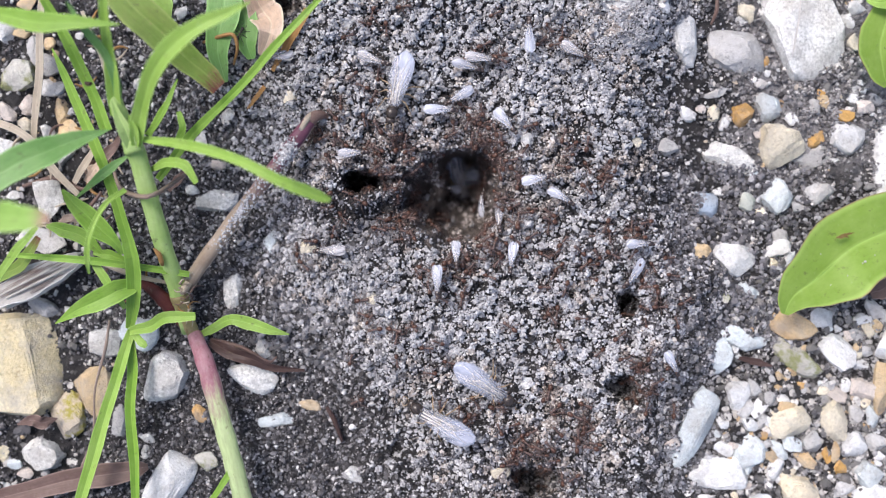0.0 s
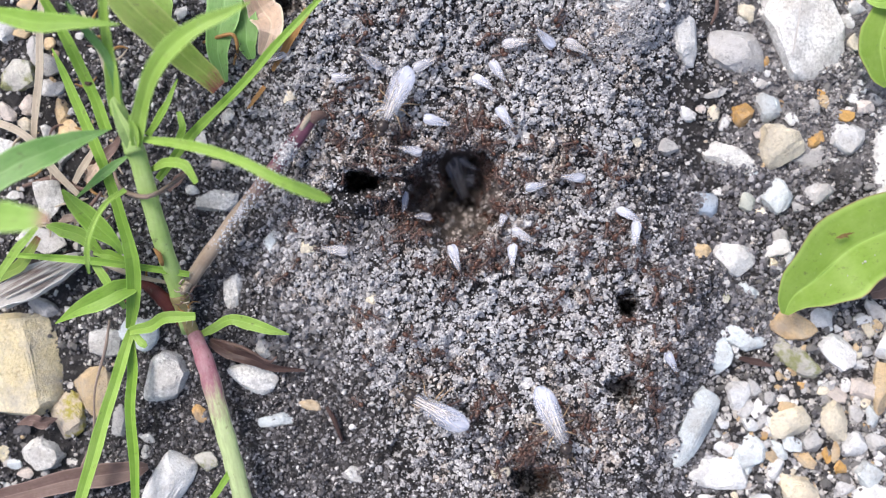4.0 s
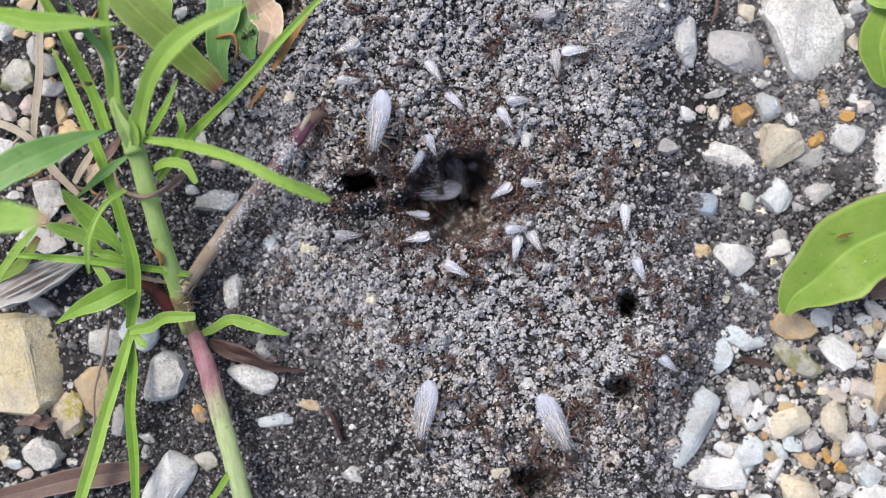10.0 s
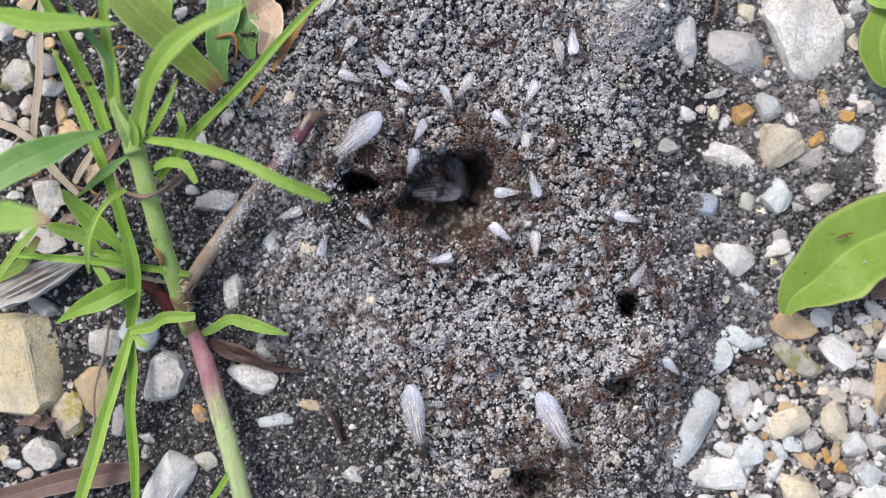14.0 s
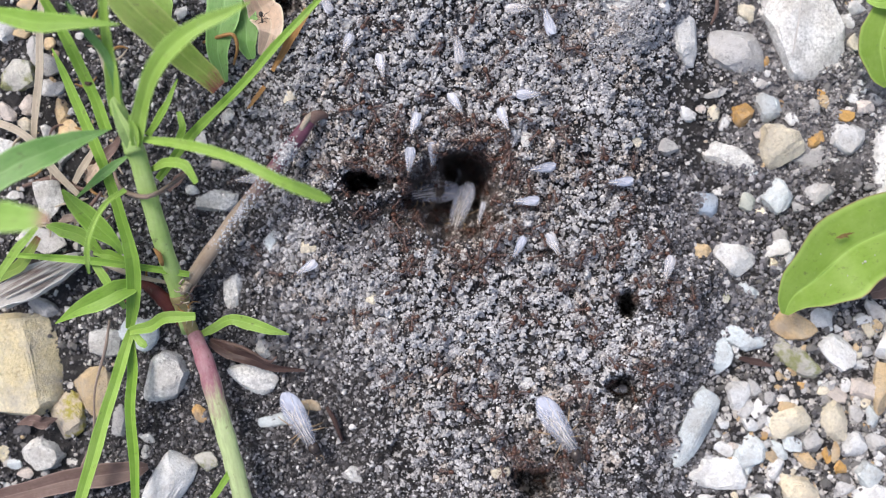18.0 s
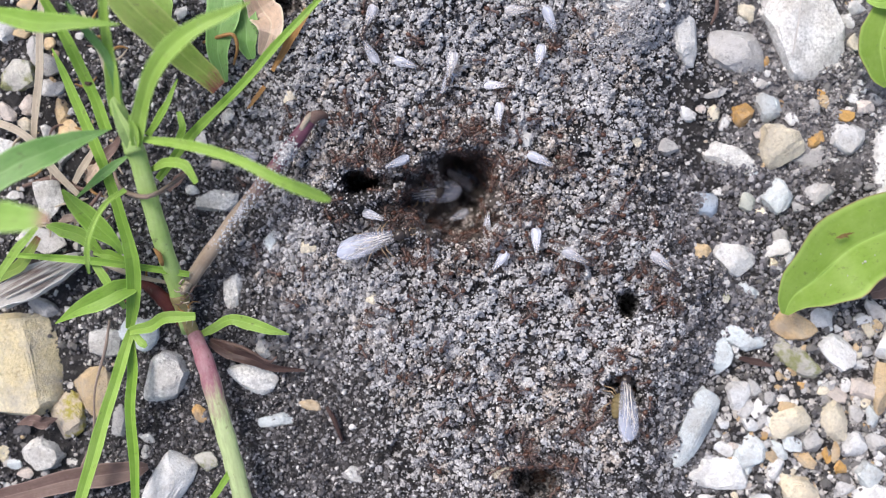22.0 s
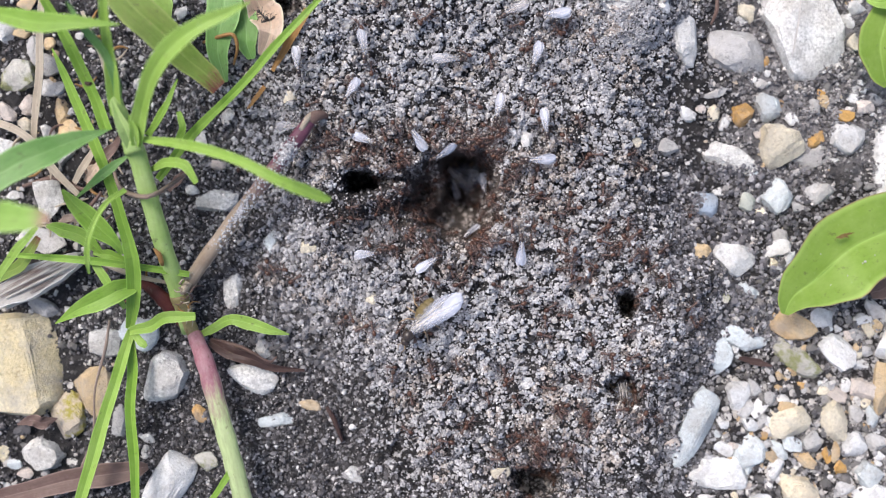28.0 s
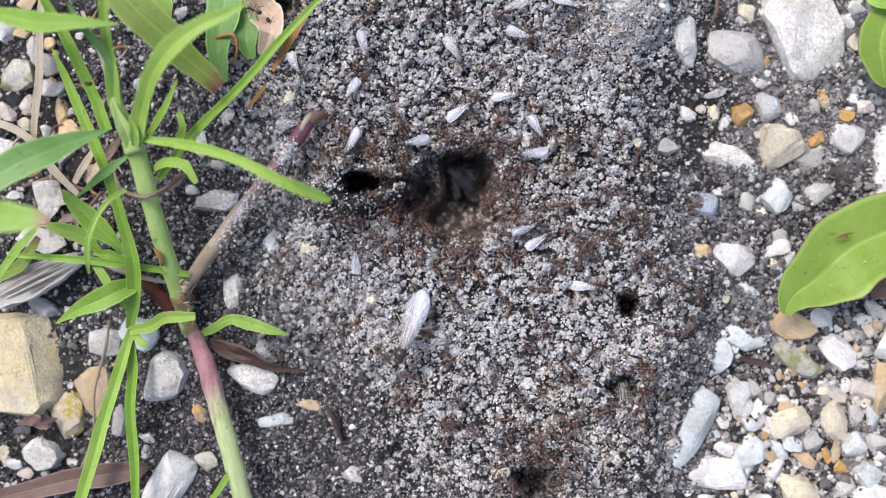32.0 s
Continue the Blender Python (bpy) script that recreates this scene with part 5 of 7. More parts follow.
    for rows, m in (([(238, 272, 16.3, 32), (234, 258, 16.4, 35), (230, 246, 16.6, 31)], CULM), ([(288, 470, 9.5, 6), (282, 452, 10.5, 10), (272, 440, 11, 3)], RUSSET)):
        part("collar", stem_mesh(rows, m, base, n=6), g, "swollen leaf collar on the culm")
    for rows, m in (([(236, 262, 17, 20), (222, 232, 18.6, 24), (206, 196, 19.6, 12), (198, 176, 19.8, 2)], CULM), ([(240, 258, 17.4, 14), (238, 232, 19, 16), (228, 204, 20, 3)], BRIGHT)):
        part("sheath", blade_mesh(rows, m, base, n=10, fold=0.5), g, "pale overlapping leaf sheath")
    part("root_scar", stem_mesh([(334, 500, 6.4, 12), (326, 512, 6.6, 15), (318, 524, 5.6, 6)], STRAW, base, n=8), g, "frayed pale straw end")

    # rootlets and fraying at the rooting joint
    rng = random.Random(77)
    for k in range(22):
        a, b = rng.choice(((324, 510), (330, 526), (334, 548)))
        a, b, d, n = a + rng.uniform(-9, 9), b + rng.uniform(-9, 9), rng.uniform(0, 6.28), rng.uniform(9, 26)
        rows = [(a, b, rng.uniform(6.5, 8.5), 3.2), (a + math.cos(d) * n * 0.5, b + math.sin(d) * n * 0.5, rng.uniform(6, 8.5), 2.6), (a + math.cos(d + 0.5) * n, b + math.sin(d + 0.5) * n, rng.uniform(3, 6), 1.0)]
        part("rootlet", stem_mesh(rows, rng.choice((STRAW, BROWN, RUSSET, STRAW)), base, n=7, sides=5), g)

    # broad-leaved weeds
    base = on_ground(1640, 420)
    w = root("broad_leaf_weed", base, "glossy broad green leaf with a brown spot over gravel", "weed")
    part("leaf", blade_mesh([(1388, 556, 8, 14), (1402, 530, 9, 60), (1432, 500, 10.5, 104), (1480, 462, 12, 140), (1540, 425, 12, 150), (1620, 385, 11, 130), (1720, 350, 9, 60)],
                            BROAD, base, n=26, fold=0.2, wave=0.025), w)
    for rows in ([(1480, 421, 14.25, 2), (1489, 419, 14.3, 7), (1499, 415, 14.4, 5), (1512, 412, 14.35, 1)], [(1490, 415, 14.4, 1), (1496, 418, 14.35, 4), (1502, 421, 14.25, 1)]):
        part("brown_scar", blade_mesh(rows, BLEMISH, base, n=8, fold=0.05), w, "dry brown scar on the leaf")
    part("midrib", stem_mesh([(1392, 552, 8.0, 2), (1480, 463, 11.95, 4), (1620, 386, 10.95, 6), (1720, 350, 8.95, 6)], BRIGHT, base, n=24, sides=6, squash=0.5), w)
    v, f = ball(1)
    for a, b, h, r in ((1531, 463, 13.4, 0.22), (1527, 466, 13.4, 0.14), (1500, 488, 12.8, 0.12), (1452, 450, 12.9, 0.11), (1548, 452, 13.3, 0.12), (1470, 505, 12.4, 0.1), (1440, 436, 12.6, 0.1)):
        c = P(a, b, h) - base
        part("speck", raw_mesh("speck", v * r + np.array(c[:]), f, M_CRUMBS), w, "white grain of dust on the leaf")
    base = on_ground(1600, 40)
    w = root("broad_leaf_weed", base, "rounded green seedling leaves beside white stones", "weed")
    part("leaf", blade_mesh([(1572, 152, 7, 16), (1560, 118, 8, 66), (1560, 75, 9, 84), (1568, 30, 9, 66), (1580, 0, 8, 16)], BROAD, base, n=16, fold=0.18), w)
    part("leaf", blade_mesh([(1534, 0, 10, 4), (1552, 5, 11, 18), (1585, 4, 11, 22), (1620, 0, 10, 20)], BRIGHT, base, n=10), w)
    base = on_ground(395, -30)
    w = root("broad_leaf_weed", base, "low dull green leaves flat on soil under grass", "weed")
    part("leaf", blade_mesh([(402, -60, 5, 60), (398, 0, 6, 62), (390, 50, 6, 52), (386, 100, 5, 36), (400, 146, 4, 8)], DEEP, base, fold=0.12, wave=0.05), w)
    part("leaf", blade_mesh([(425, -30, 4, 30), (432, 20, 5, 44), (436, 70, 5, 40), (445, 105, 4, 12)], DEEP, base, fold=0.12, wave=0.05), w)
    part("leaf", blade_mesh([(225, -50, 10, 70), (255, -10, 10, 90), (285, 18, 10, 54), (300, 36, 10, 8)], BRIGHT, base, fold=0.15), w)

    # dead stalks, chips and dry leaves, each lying by itself
    def litter(name, ctrl, material, label, kind="blade", category="plant litter", **k):
        base = on_ground(ctrl[0][0], ctrl[0][1])
        ctrl = [(a, b, h + H(a, b), w) for a, b, h, w in ctrl]
        make = blade_mesh if kind == "blade" else stem_mesh
        ob = new(name, make(ctrl, material, base, **k))
        ob.location = base * MM
        return tagged(ob, label, category)

    litter("dry_straw", [(75, -20, 5, 10), (70, 60, 5, 13), (70, 130, 5, 14), (62, 200, 4, 12), (60, 260, 3, 9)], STRAW, "pale dry flattened straw stalk")
    litter("dry_straw", [(-10, 215, 4, 12), (45, 240, 5, 14), (90, 295, 4, 14), (138, 345, 2, 10)], STRAW, "pale bent dry straw on pebbles")
    litter("dry_straw", [(145, 20, 4, 6), (165, 70, 4, 6), (182, 110, 3, 6), (192, 160, 2, 4)], STRAW, "thin dry straw thread")
    litter("dry_straw", [(545, 18, 3, 14), (520, 60, 2.5, 14), (500, 95, 2, 12), (482, 126, 1.2, 6)], RUSSET, "russet dry straw leaning on soil")
    litter("dry_straw", [(468, 154, 1.5, 7), (454, 172, 1.2, 8), (438, 194, 0.8, 4)], RUSSET, "short russet straw scrap")
    litter("dry_straw", [(1418, -10, 8.5, 3), (1414, 30, 9, 3.5), (1406, 80, 8.5, 3.5), (1402, 100, 8, 2)], CHIP, "fine pale straw lying across a white stone")
    litter("dead_leaf", [(372, 604, 3.5, 12), (400, 620, 4, 24), (440, 634, 4, 20), (480, 650, 3, 14), (540, 656, 2, 4)], TWIG, "dark withered shrivelled leaf sheath", category="dead leaf", fold=0.5, wave=0.22)
    litter("twig", [(376, 600, 3, 6), (430, 616, 3.5, 7), (474, 640, 3.5, 5), (490, 632, 3, 3)], BROWN, "thin dry brown stem scrap by the runner", "stem", "twig", sides=6)
    litter("twig", [(194, 566, 8, 4), (186, 620, 8, 6), (168, 690, 7, 4), (165, 770, 5, 5), (140, 842, 2, 8)], STALK, "thin brown dead stem", "stem", "twig", sides=6)
    litter("twig", [(578, 720, 1.5, 6), (592, 745, 1.5, 9), (606, 782, 1, 5)], TWIG, "short dark twig on soil", "stem", "twig")
    litter("twig", [(200, 298, 5, 6), (214, 334, 9, 8), (248, 348, 15.5, 9), (272, 345, 15.5, 9), (300, 329, 10, 10), (326, 310, 4, 8)], STALK, "curled brown rootlet by the culm", "stem", "twig", sides=6)
    litter("twig", [(180, 468, 4, 5), (230, 486, 4, 7), (300, 502, 3, 5)], STRAW, "thin pale dry rootlet", "stem", "twig", sides=6)
    litter("twig", [(40, 330, 2, 6), (100, 315, 2, 9), (150, 335, 2, 7), (190, 300, 2, 4)], BROWN, "tangled brown rootlet on soil", "stem", "twig", sides=6)
    litter("twig", [(110, 400, 2, 6), (150, 375, 3, 8), (180, 340, 3, 6)], BROWN, "brown dead rootlet on soil", "stem", "twig", sides=6)
    litter("twig", [(360, 75, 3, 5), (385, 66, 6, 7), (412, 62, 7, 7), (420, 85, 6, 6), (414, 114, 3, 4)], RUSSET, "small curled russet stem on a leaf", "stem", "twig", sides=6)
    litter("twig", [(1270, -10, 3, 6), (1268, 20, 3, 7), (1258, 44, 2, 4)], BROWN, "thin brown stem scrap", "stem", "twig", sides=6)
    litter("dead_leaf", [(-40, 892, 3, 26), (50, 868, 5, 36), (150, 846, 5, 40), (235, 832, 4, 34), (262, 826, 3, 10)], BROWN, "long brown dead leaf strip", category="dead leaf", fold=0.15)
    litter("dead_leaf", [(30, 752, 3, 2), (55, 744, 4, 18), (75, 748, 4, 22), (102, 741, 3, 2)], BROWN, "brown dead leaf scrap", category="dead leaf", wave=0.2)
    litter("dead_leaf", [(440, -20, 6, 40), (470, 25, 7, 56), (480, 55, 6, 46), (462, 98, 4, 14)], PALELEAF, "pale tan curled dead leaf", category="dead leaf", fold=0.3, wave=0.1)
    litter("dead_leaf", [(150, 305, 1, 10), (172, 290, 2, 22), (200, 262, 2, 16), (212, 240, 1, 5)], BROWN, "crumpled brown leaf under grass", category="dead leaf", wave=0.15)
    litter("dead_leaf", [(298, 338, 1.5, 8), (315, 318, 2.5, 15), (330, 302, 2, 5)], BROWN, "crumpled brown leaf scrap by grass", category="dead leaf", wave=0.15)
    litter("dry_straw", [(131, 324, 2.5, 9), (146, 298, 3.5, 13), (164, 268, 3, 9), (170, 256, 2, 4)], STRAW, "pale dry straw end among pebbles")
    litter("dead_leaf", [(152, 322, 2, 8), (163, 306, 3.5, 20), (176, 292, 3, 15), (184, 284, 2, 4)], PALELEAF, "pinkish crumpled dead leaf under the grass", category="dead leaf", wave=0.25)
    litter("dead_leaf", [(104, 394, 3, 6), (122, 386, 4, 14), (146, 388, 4, 16), (164, 398, 3, 5)], STALK, "grey-brown shredded leaf under the grass", category="dead leaf", wave=0.25)
    litter("dry_straw", [(196, 470, 5, 4), (228, 484, 6, 7), (262, 494, 6, 8), (304, 500, 5, 3)], STRAW, "pale dry leaf sheath by the culm", wave=0.1)
    litter("dead_leaf", [(1540, 520, 3, 20), (1562, 512, 4, 34), (1600, 500, 3, 30)], BROWN, "brown dead leaf edge under the weed", category="dead leaf")
    litter("dead_leaf", [(1308, 634, 1.2, 6), (1335, 640, 1.5, 13), (1366, 648, 1.2, 4)], TWIG, "dark rotten leaf scrap among stones", category="dead leaf")

    rng = random.Random(31)
    for i in range(34):
        a, b = (rng.uniform(30, 215), rng.uniform(225, 410)) if i < 22 else (rng.uniform(150, 270), rng.uniform(20, 200)) if i < 28 else (rng.uniform(150, 300), rng.uniform(460, 520))
        d, n = rng.uniform(0, 6.28), rng.uniform(25, 75)
        bend = rng.uniform(-0.7, 0.7)
        rows = [(a + math.cos(d + bend * k) * n * k * 0.5, b + math.sin(d + bend * k) * n * k * 0.5, rng.uniform(1.2, 3.5), w) for k, w in ((-1, 2), (-0.3, 5), (0.4, 5), (1, 2))]
        litter("dry_straw", rows, rng.choice((STRAW, BROWN, STRAW, RUSSET)), "thin dry straw scrap among pebbles", "stem", n=9, sides=6)

    # weathered chip of wood in splinters
    base = on_ground(75, 500, 3)
    chip = root("wood_chip", base, "bleached grey splintered wood chip", "wood chip")
    part("slab", blade_mesh([(-14, 534, 5.6, 34), (40, 506, 6.0, 50), (90, 480, 6.2, 46), (140, 456, 5.6, 20)], CHIP, base, n=12, fold=0.02, thick=2.4), chip)
    for a0, b0, a1, b1, w, h in ((0, 544, 120, 486, 12, 4.2), (2, 514, 132, 448, 10, 5.4), (12, 546, 108, 500, 8, 3.6), (40, 500, 150, 444, 6, 5.0), (10, 528, 146, 462, 5, 6.2), (0, 522, 100, 472, 4, 6.5)):
        part("splinter", stem_mesh([(a0, b0, h, w * 0.5), (a0 * 0.7 + a1 * 0.3, b0 * 0.7 + b1 * 0.3, h + 0.4, w), (a0 * 0.3 + a1 * 0.7, b0 * 0.3 + b1 * 0.7, h + 0.5, w), (a1, b1, h, w * 0.4)],
                                   CHIP, base, n=10, sides=8, squash=0.3), chip)

    rng = random.Random(8)
    for k in range(16):
        u0, u1, v = rng.uniform(0.0, 0.45), rng.uniform(0.55, 1.0), -0.44 + 0.88 * k / 15
        ends = [(-14 + 150 * u + v * 20, 534 - 76 * u + v * 38, 5.95 + 0.42 * math.sin(u * 3.1), w) for u, w in ((u0, 0.8), ((u0 + u1) / 2, rng.uniform(1.0, 2.0)), (u1, 0.8))]
        part("groove", stem_mesh(ends, BROWN, base, n=8, sides=5, squash=0.35), chip, "dark weathered crack in the wood")


build_plants()


def dust_runner():
    """Pale grains that cling to the runner, thickest in two bands."""
    rng = np.random.default_rng(71)
    k = np.concatenate([rng.normal(0.82, 0.035, 330), rng.normal(0.45, 0.07, 260), rng.uniform(0.25, 0.88, 220)])
    u = np.clip(np.concatenate([rng.normal(0.15, 0.6, 330), rng.normal(-0.25, 0.45, 260), rng.uniform(-1, 1, 220)]), -1.15, 1.15)
    a, b = 318 + 232 * k + 10.5 * u, 522 - 310 * k + 8.0 * u
    top = 6 + 3.2 * np.clip((k - 0.2) / 0.7, 0, 1) + 1.05 * np.sqrt(np.clip(1 - u * u, 0, 1))
    r = np.clip(rng.lognormal(-1.75, 0.3, len(k)), 0.09, 0.3)
    scatter("dust_and_haze_grains", a, b, r, top - ground_height(a, b) + rng.uniform(-0.05, 0.12, len(k)), M_MOUND, 72, "pale soil dust clinging to a runner", "soil grains")


dust_runner()


# ---- ants ----
def blob(parts, seg=12, rings=8):
    """Ellipsoids joined to one smooth body: rows of centre (3) and half sizes (3), mm, with a pitch in degrees."""
    verts, faces = [], []
    for cx, cy, cz, rx, ry, rz, pitch in parts:
        o = len(verts)
        turn = Matrix.Rotation(radians(pitch), 3, "Y")
        for i in range(rings + 1):
            g = math.pi * i / rings
            for k in range(seg):
                f = 2 * math.pi * k / seg
                q = turn @ Vector((-math.cos(g) * rx, math.sin(g) * math.cos(f) * ry, math.sin(g) * math.sin(f) * rz))
                verts.append((q.x + cx, q.y + cy, q.z + cz))
        faces += [(o + i * seg + k, o + i * seg + (k + 1) % seg, o + (i + 1) * seg + (k + 1) % seg, o + (i + 1) * seg + k)
                  for i in range(rings) for k in range(seg)]
    return verts, faces


def limb(points, radii, sides=5):
    """A jointed leg or feeler along points, mm."""
    verts, faces = [], []
    pts = [Vector(p) for p in points]
    for i, p in enumerate(pts):
        t = (pts[min(i + 1, len(pts) - 1)] - pts[max(i - 1, 0)]).normalized()
        s = t.cross(Vector((0.2, 0.1, 1))).normalized()
        u = s.cross(t)
        for k in range(sides):
            g = 2 * math.pi * k / sides
            verts.append((p + (s * math.cos(g) + u * math.sin(g)) * radii[i])[:])
    for i in range(len(pts) - 1):
        faces += [(i * sides + k, i * sides + (k + 1) % sides, (i + 1) * sides + (k + 1) % sides, (i + 1) * sides + k) for k in range(sides)]
    faces += [tuple(range(sides - 1, -1, -1)), tuple(range((len(pts) - 1) * sides, len(pts) * sides))]
    return verts, faces


def leg_mesh(name, side, along, reach, s, material):
    """A leg hung at its own joint: out and up to the knee, then down and out."""
    pts = [(0, 0, 0), (along * 0.45 * s, side * 0.55 * reach * s, 0.5 * s), (along * 1.0 * s, side * 0.95 * reach * s, -0.35 * s),
           (along * 1.35 * s, side * 1.12 * reach * s, -0.62 * s)]
    v, f = limb(pts, [0.06 * s, 0.07 * s, 0.045 * s, 0.028 * s])
    return raw_mesh(name, v, f, material)


def wing_mesh(length, width, side, material, waist=0.24, blunt=0.7):
    """A wing folded back: narrow at the joint, widest past the middle, slightly arched."""
    verts, faces, n = [], [], 14
    for face in (0, 1):
        for i in range(n + 1):
            u = 1 - (1 - i / n) ** 1.6
            w = width * (waist + (1 - waist) * math.sin(min(1, u * 1.35) * math.pi / 2)) * max(0.0, 1 - (max(0, (u - blunt) / (1 - blunt))) ** 2.2) ** 0.6
            for k in (-1, -0.5, 0, 0.5, 1):
                y = side * (k + 0.18) * w * 0.5
                z = 0.10 * length * math.sin(u * math.pi * 0.8) * 0.35 - 0.07 * width * k * k - 0.028 * face
                verts.append((-u * length, y, z))
    m = 5 * (n + 1)
    for face in (0, 1):
        for i in range(n):
            for k in range(4):
                q = (face * m + i * 5 + k, face * m + i * 5 + k + 1, face * m + i * 5 + 6 + k, face * m + i * 5 + 5 + k)
                faces.append(q if face else q[::-1])
    for i in range(n):
        for k in (0, 4):
            faces.append((i * 5 + k, i * 5 + 5 + k, m + i * 5 + 5 + k, m + i * 5 + k))
    return raw_mesh("wing", verts, faces, material)


# cross veins: along and across, from and to
CROSS = ((0.34, -0.1, 0.44, 0.16), (0.44, 0.16, 0.58, -0.02), (0.58, -0.02, 0.7, 0.3), (0.5, -0.2, 0.66, -0.02))
VEINS = ((-0.5, -0.52, 0.85), (-0.3, 0.3, 0.9), (0.1, -0.3, 0.62), (0.42, 0.5, 0.7))


def vein_mesh(length, width, side, y0, y1, u1, fat=1.0):
    """One raised vein from the joint towards the tip."""
    pts = [(-u * length, side * (y0 * 0.25 * (1 - u) + (y1 * 0.8 + 0.1) * u + 0.07 * math.sin(u * 7 + 5 * y1)) * width, 0.03 + 0.035 * length * math.sin(u * math.pi * 0.8)) for u in (0.03, u1 * 0.35, u1 * 0.7, u1)]
    return raw_mesh("vein", *limb(pts, [0.05 * fat, 0.05 * fat, 0.042 * fat, 0.028 * fat], 4), M_VEIN)


def add_legs(ob, s, material, high, spread=1.0):
    for side in (1, -1):
        for k, (x, along) in enumerate(((0.55, 0.9), (0.1, 0.05), (-0.3, -0.95))):
            part("leg", leg_mesh("leg", side, along, (1.1, 1.25, 1.35)[k] * spread, s, material), ob, m=pose(x * s * MM, side * 0.25 * s * MM, high * MM))


def add_feelers(ob, x, s, z, material):
    for side in (1, -1):
        v, f = limb([(x, side * 0.14 * s, z), (x + 0.35 * s, side * 0.5 * s, z + 0.25 * s), (x + 0.62 * s, side * 0.45 * s, z + 0.02 * s), (x + 0.95 * s, side * 0.34 * s, z - 0.2 * s)], [0.05 * s, 0.05 * s, 0.045 * s, 0.04 * s], 4)
        part("antenna", raw_mesh("antenna", v, f, material), ob)


def make_queen():
    """A winged queen, headed along +x, her feet at z = 0; about 10 mm with the wings."""
    q = tagged(new("winged_queen_ant"), "large winged queen ant, dark shell, pale folded wings", "ant", "winged queen ants")
    q.empty_display_size = 0.002
    part("head", raw_mesh("head", *blob([(4.98, 0, 1.45, 0.62, 0.8, 0.55, 25), (5.5, 0.22, 0.95, 0.35, 0.12, 0.15, 10), (5.5, -0.22, 0.95, 0.35, 0.12, 0.15, 10)]), M_QUEEN), q)
    part("thorax", raw_mesh("thorax", *blob([(3.85, 0, 2.0, 1.05, 1.0, 0.95, 5), (2.95, 0, 1.85, 0.75, 0.85, 0.8, 0), (2.2, 0, 1.6, 0.9, 0.8, 0.8, -10), (1.35, 0, 1.3, 0.28, 0.35, 0.5, 0)], 16, 10), M_QUEEN), q)
    part("abdomen", raw_mesh("abdomen", *blob([(0.35, 0, 1.5, 0.8, 1.0, 0.95, 0), (-0.45, 0, 1.52, 0.95, 1.28, 1.15, -3), (-1.35, 0, 1.46, 0.9, 1.2, 1.05, -6), (-2.15, 0, 1.36, 0.8, 0.95, 0.85, -9), (-2.8, 0, 1.26, 0.55, 0.6, 0.55, -12)], 16, 10), M_BELLY), q, "yellow-banded brown abdomen")
    for side in (1, -1):
        w = part("wing", wing_mesh(10.0, 3.5, side, M_QWING, 0.3, 0.7), q, "clear veined wing, sky glare in its milky tone", pose(2.95 * MM, side * 0.3 * MM, (2.7 + 0.14 * side) * MM, 8 * side, -4, 3.6 * side))
        for row in VEINS:
            part("vein", vein_mesh(10.0, 3.0, side, *row), w)
        for u0, y0, u1, y1 in CROSS:
            pts = [(-10.0 * u, side * y * 3.0, 0.03 + 0.32 * math.sin(u * math.pi * 0.8)) for u, y in ((u0, y0), ((u0 + u1) / 2 + 0.02, (y0 + y1) / 2), (u1, y1))]
            part("vein", raw_mesh("vein", *limb(pts, [0.045, 0.045, 0.03], 4), M_VEIN), w)
    add_legs(q, 1.7, M_QLEG, 1.05, 1.25)
    add_feelers(q, 5.3, 1.5, 1.4, M_QLEG)
    return q


def make_male():
    """A small winged male, headed along +x; about 5 mm with the wings."""
    q = tagged(new("winged_male_ant"), "small winged male ant with milky white folded wings", "ant", "winged male ants")
    q.empty_display_size = 0.001
    part("head", raw_mesh("head", *blob([(2.05, 0, 0.7, 0.38, 0.4, 0.3, 12)], 10, 6), M_MALE), q)
    part("thorax", raw_mesh("thorax", *blob([(1.38, 0, 0.85, 0.55, 0.48, 0.45, 4), (0.75, 0, 0.68, 0.4, 0.3, 0.3, -10)], 10, 6), M_MALE), q)
    part("abdomen", raw_mesh("abdomen", *blob([(-0.45, 0, 0.62, 0.95, 0.45, 0.42, -5)], 10, 6), M_MALE), q)
    for side in (1, -1):
        w = part("wing", wing_mesh(4.4, 1.55, side, M_WING), q, "clear wing, sky glare in its white tone", pose(1.15 * MM, side * 0.1 * MM, (1.2 + 0.08 * side) * MM, 9 * side, -5, 6.5 * side + 2.0))
        for row in VEINS[1:3]:
            part("vein", vein_mesh(4.4, 1.5, side, *row, 0.32), w)
    add_legs(q, 0.95, M_MALE, 0.5)
    add_feelers(q, 2.15, 0.7, 0.7, M_MALE)
    return q


def make_worker(shell, belly, label, group):
    """A wingless worker, headed along +x; about 2.6 mm."""
    q = tagged(new("worker_ant"), label, "ant", group)
    q.empty_display_size = 0.001
    part("head", raw_mesh("head", *blob([(1.0, 0, 0.52, 0.36, 0.33, 0.27, 15)], 8, 6), shell), q)
    part("thorax", raw_mesh("thorax", *blob([(0.45, 0, 0.55, 0.36, 0.21, 0.23, 5), (0.0, 0, 0.5, 0.3, 0.17, 0.19, -15), (-0.32, 0, 0.46, 0.1, 0.1, 0.17, 0)], 8, 6), shell), q)
    part("abdomen", raw_mesh("abdomen", *blob([(-0.85, 0, 0.52, 0.52, 0.4, 0.36, -6)], 10, 6), belly), q)
    add_legs(q, 0.85, shell, 0.45, 1.0)
    add_feelers(q, 1.2, 0.8, 0.55, shell)
    return q


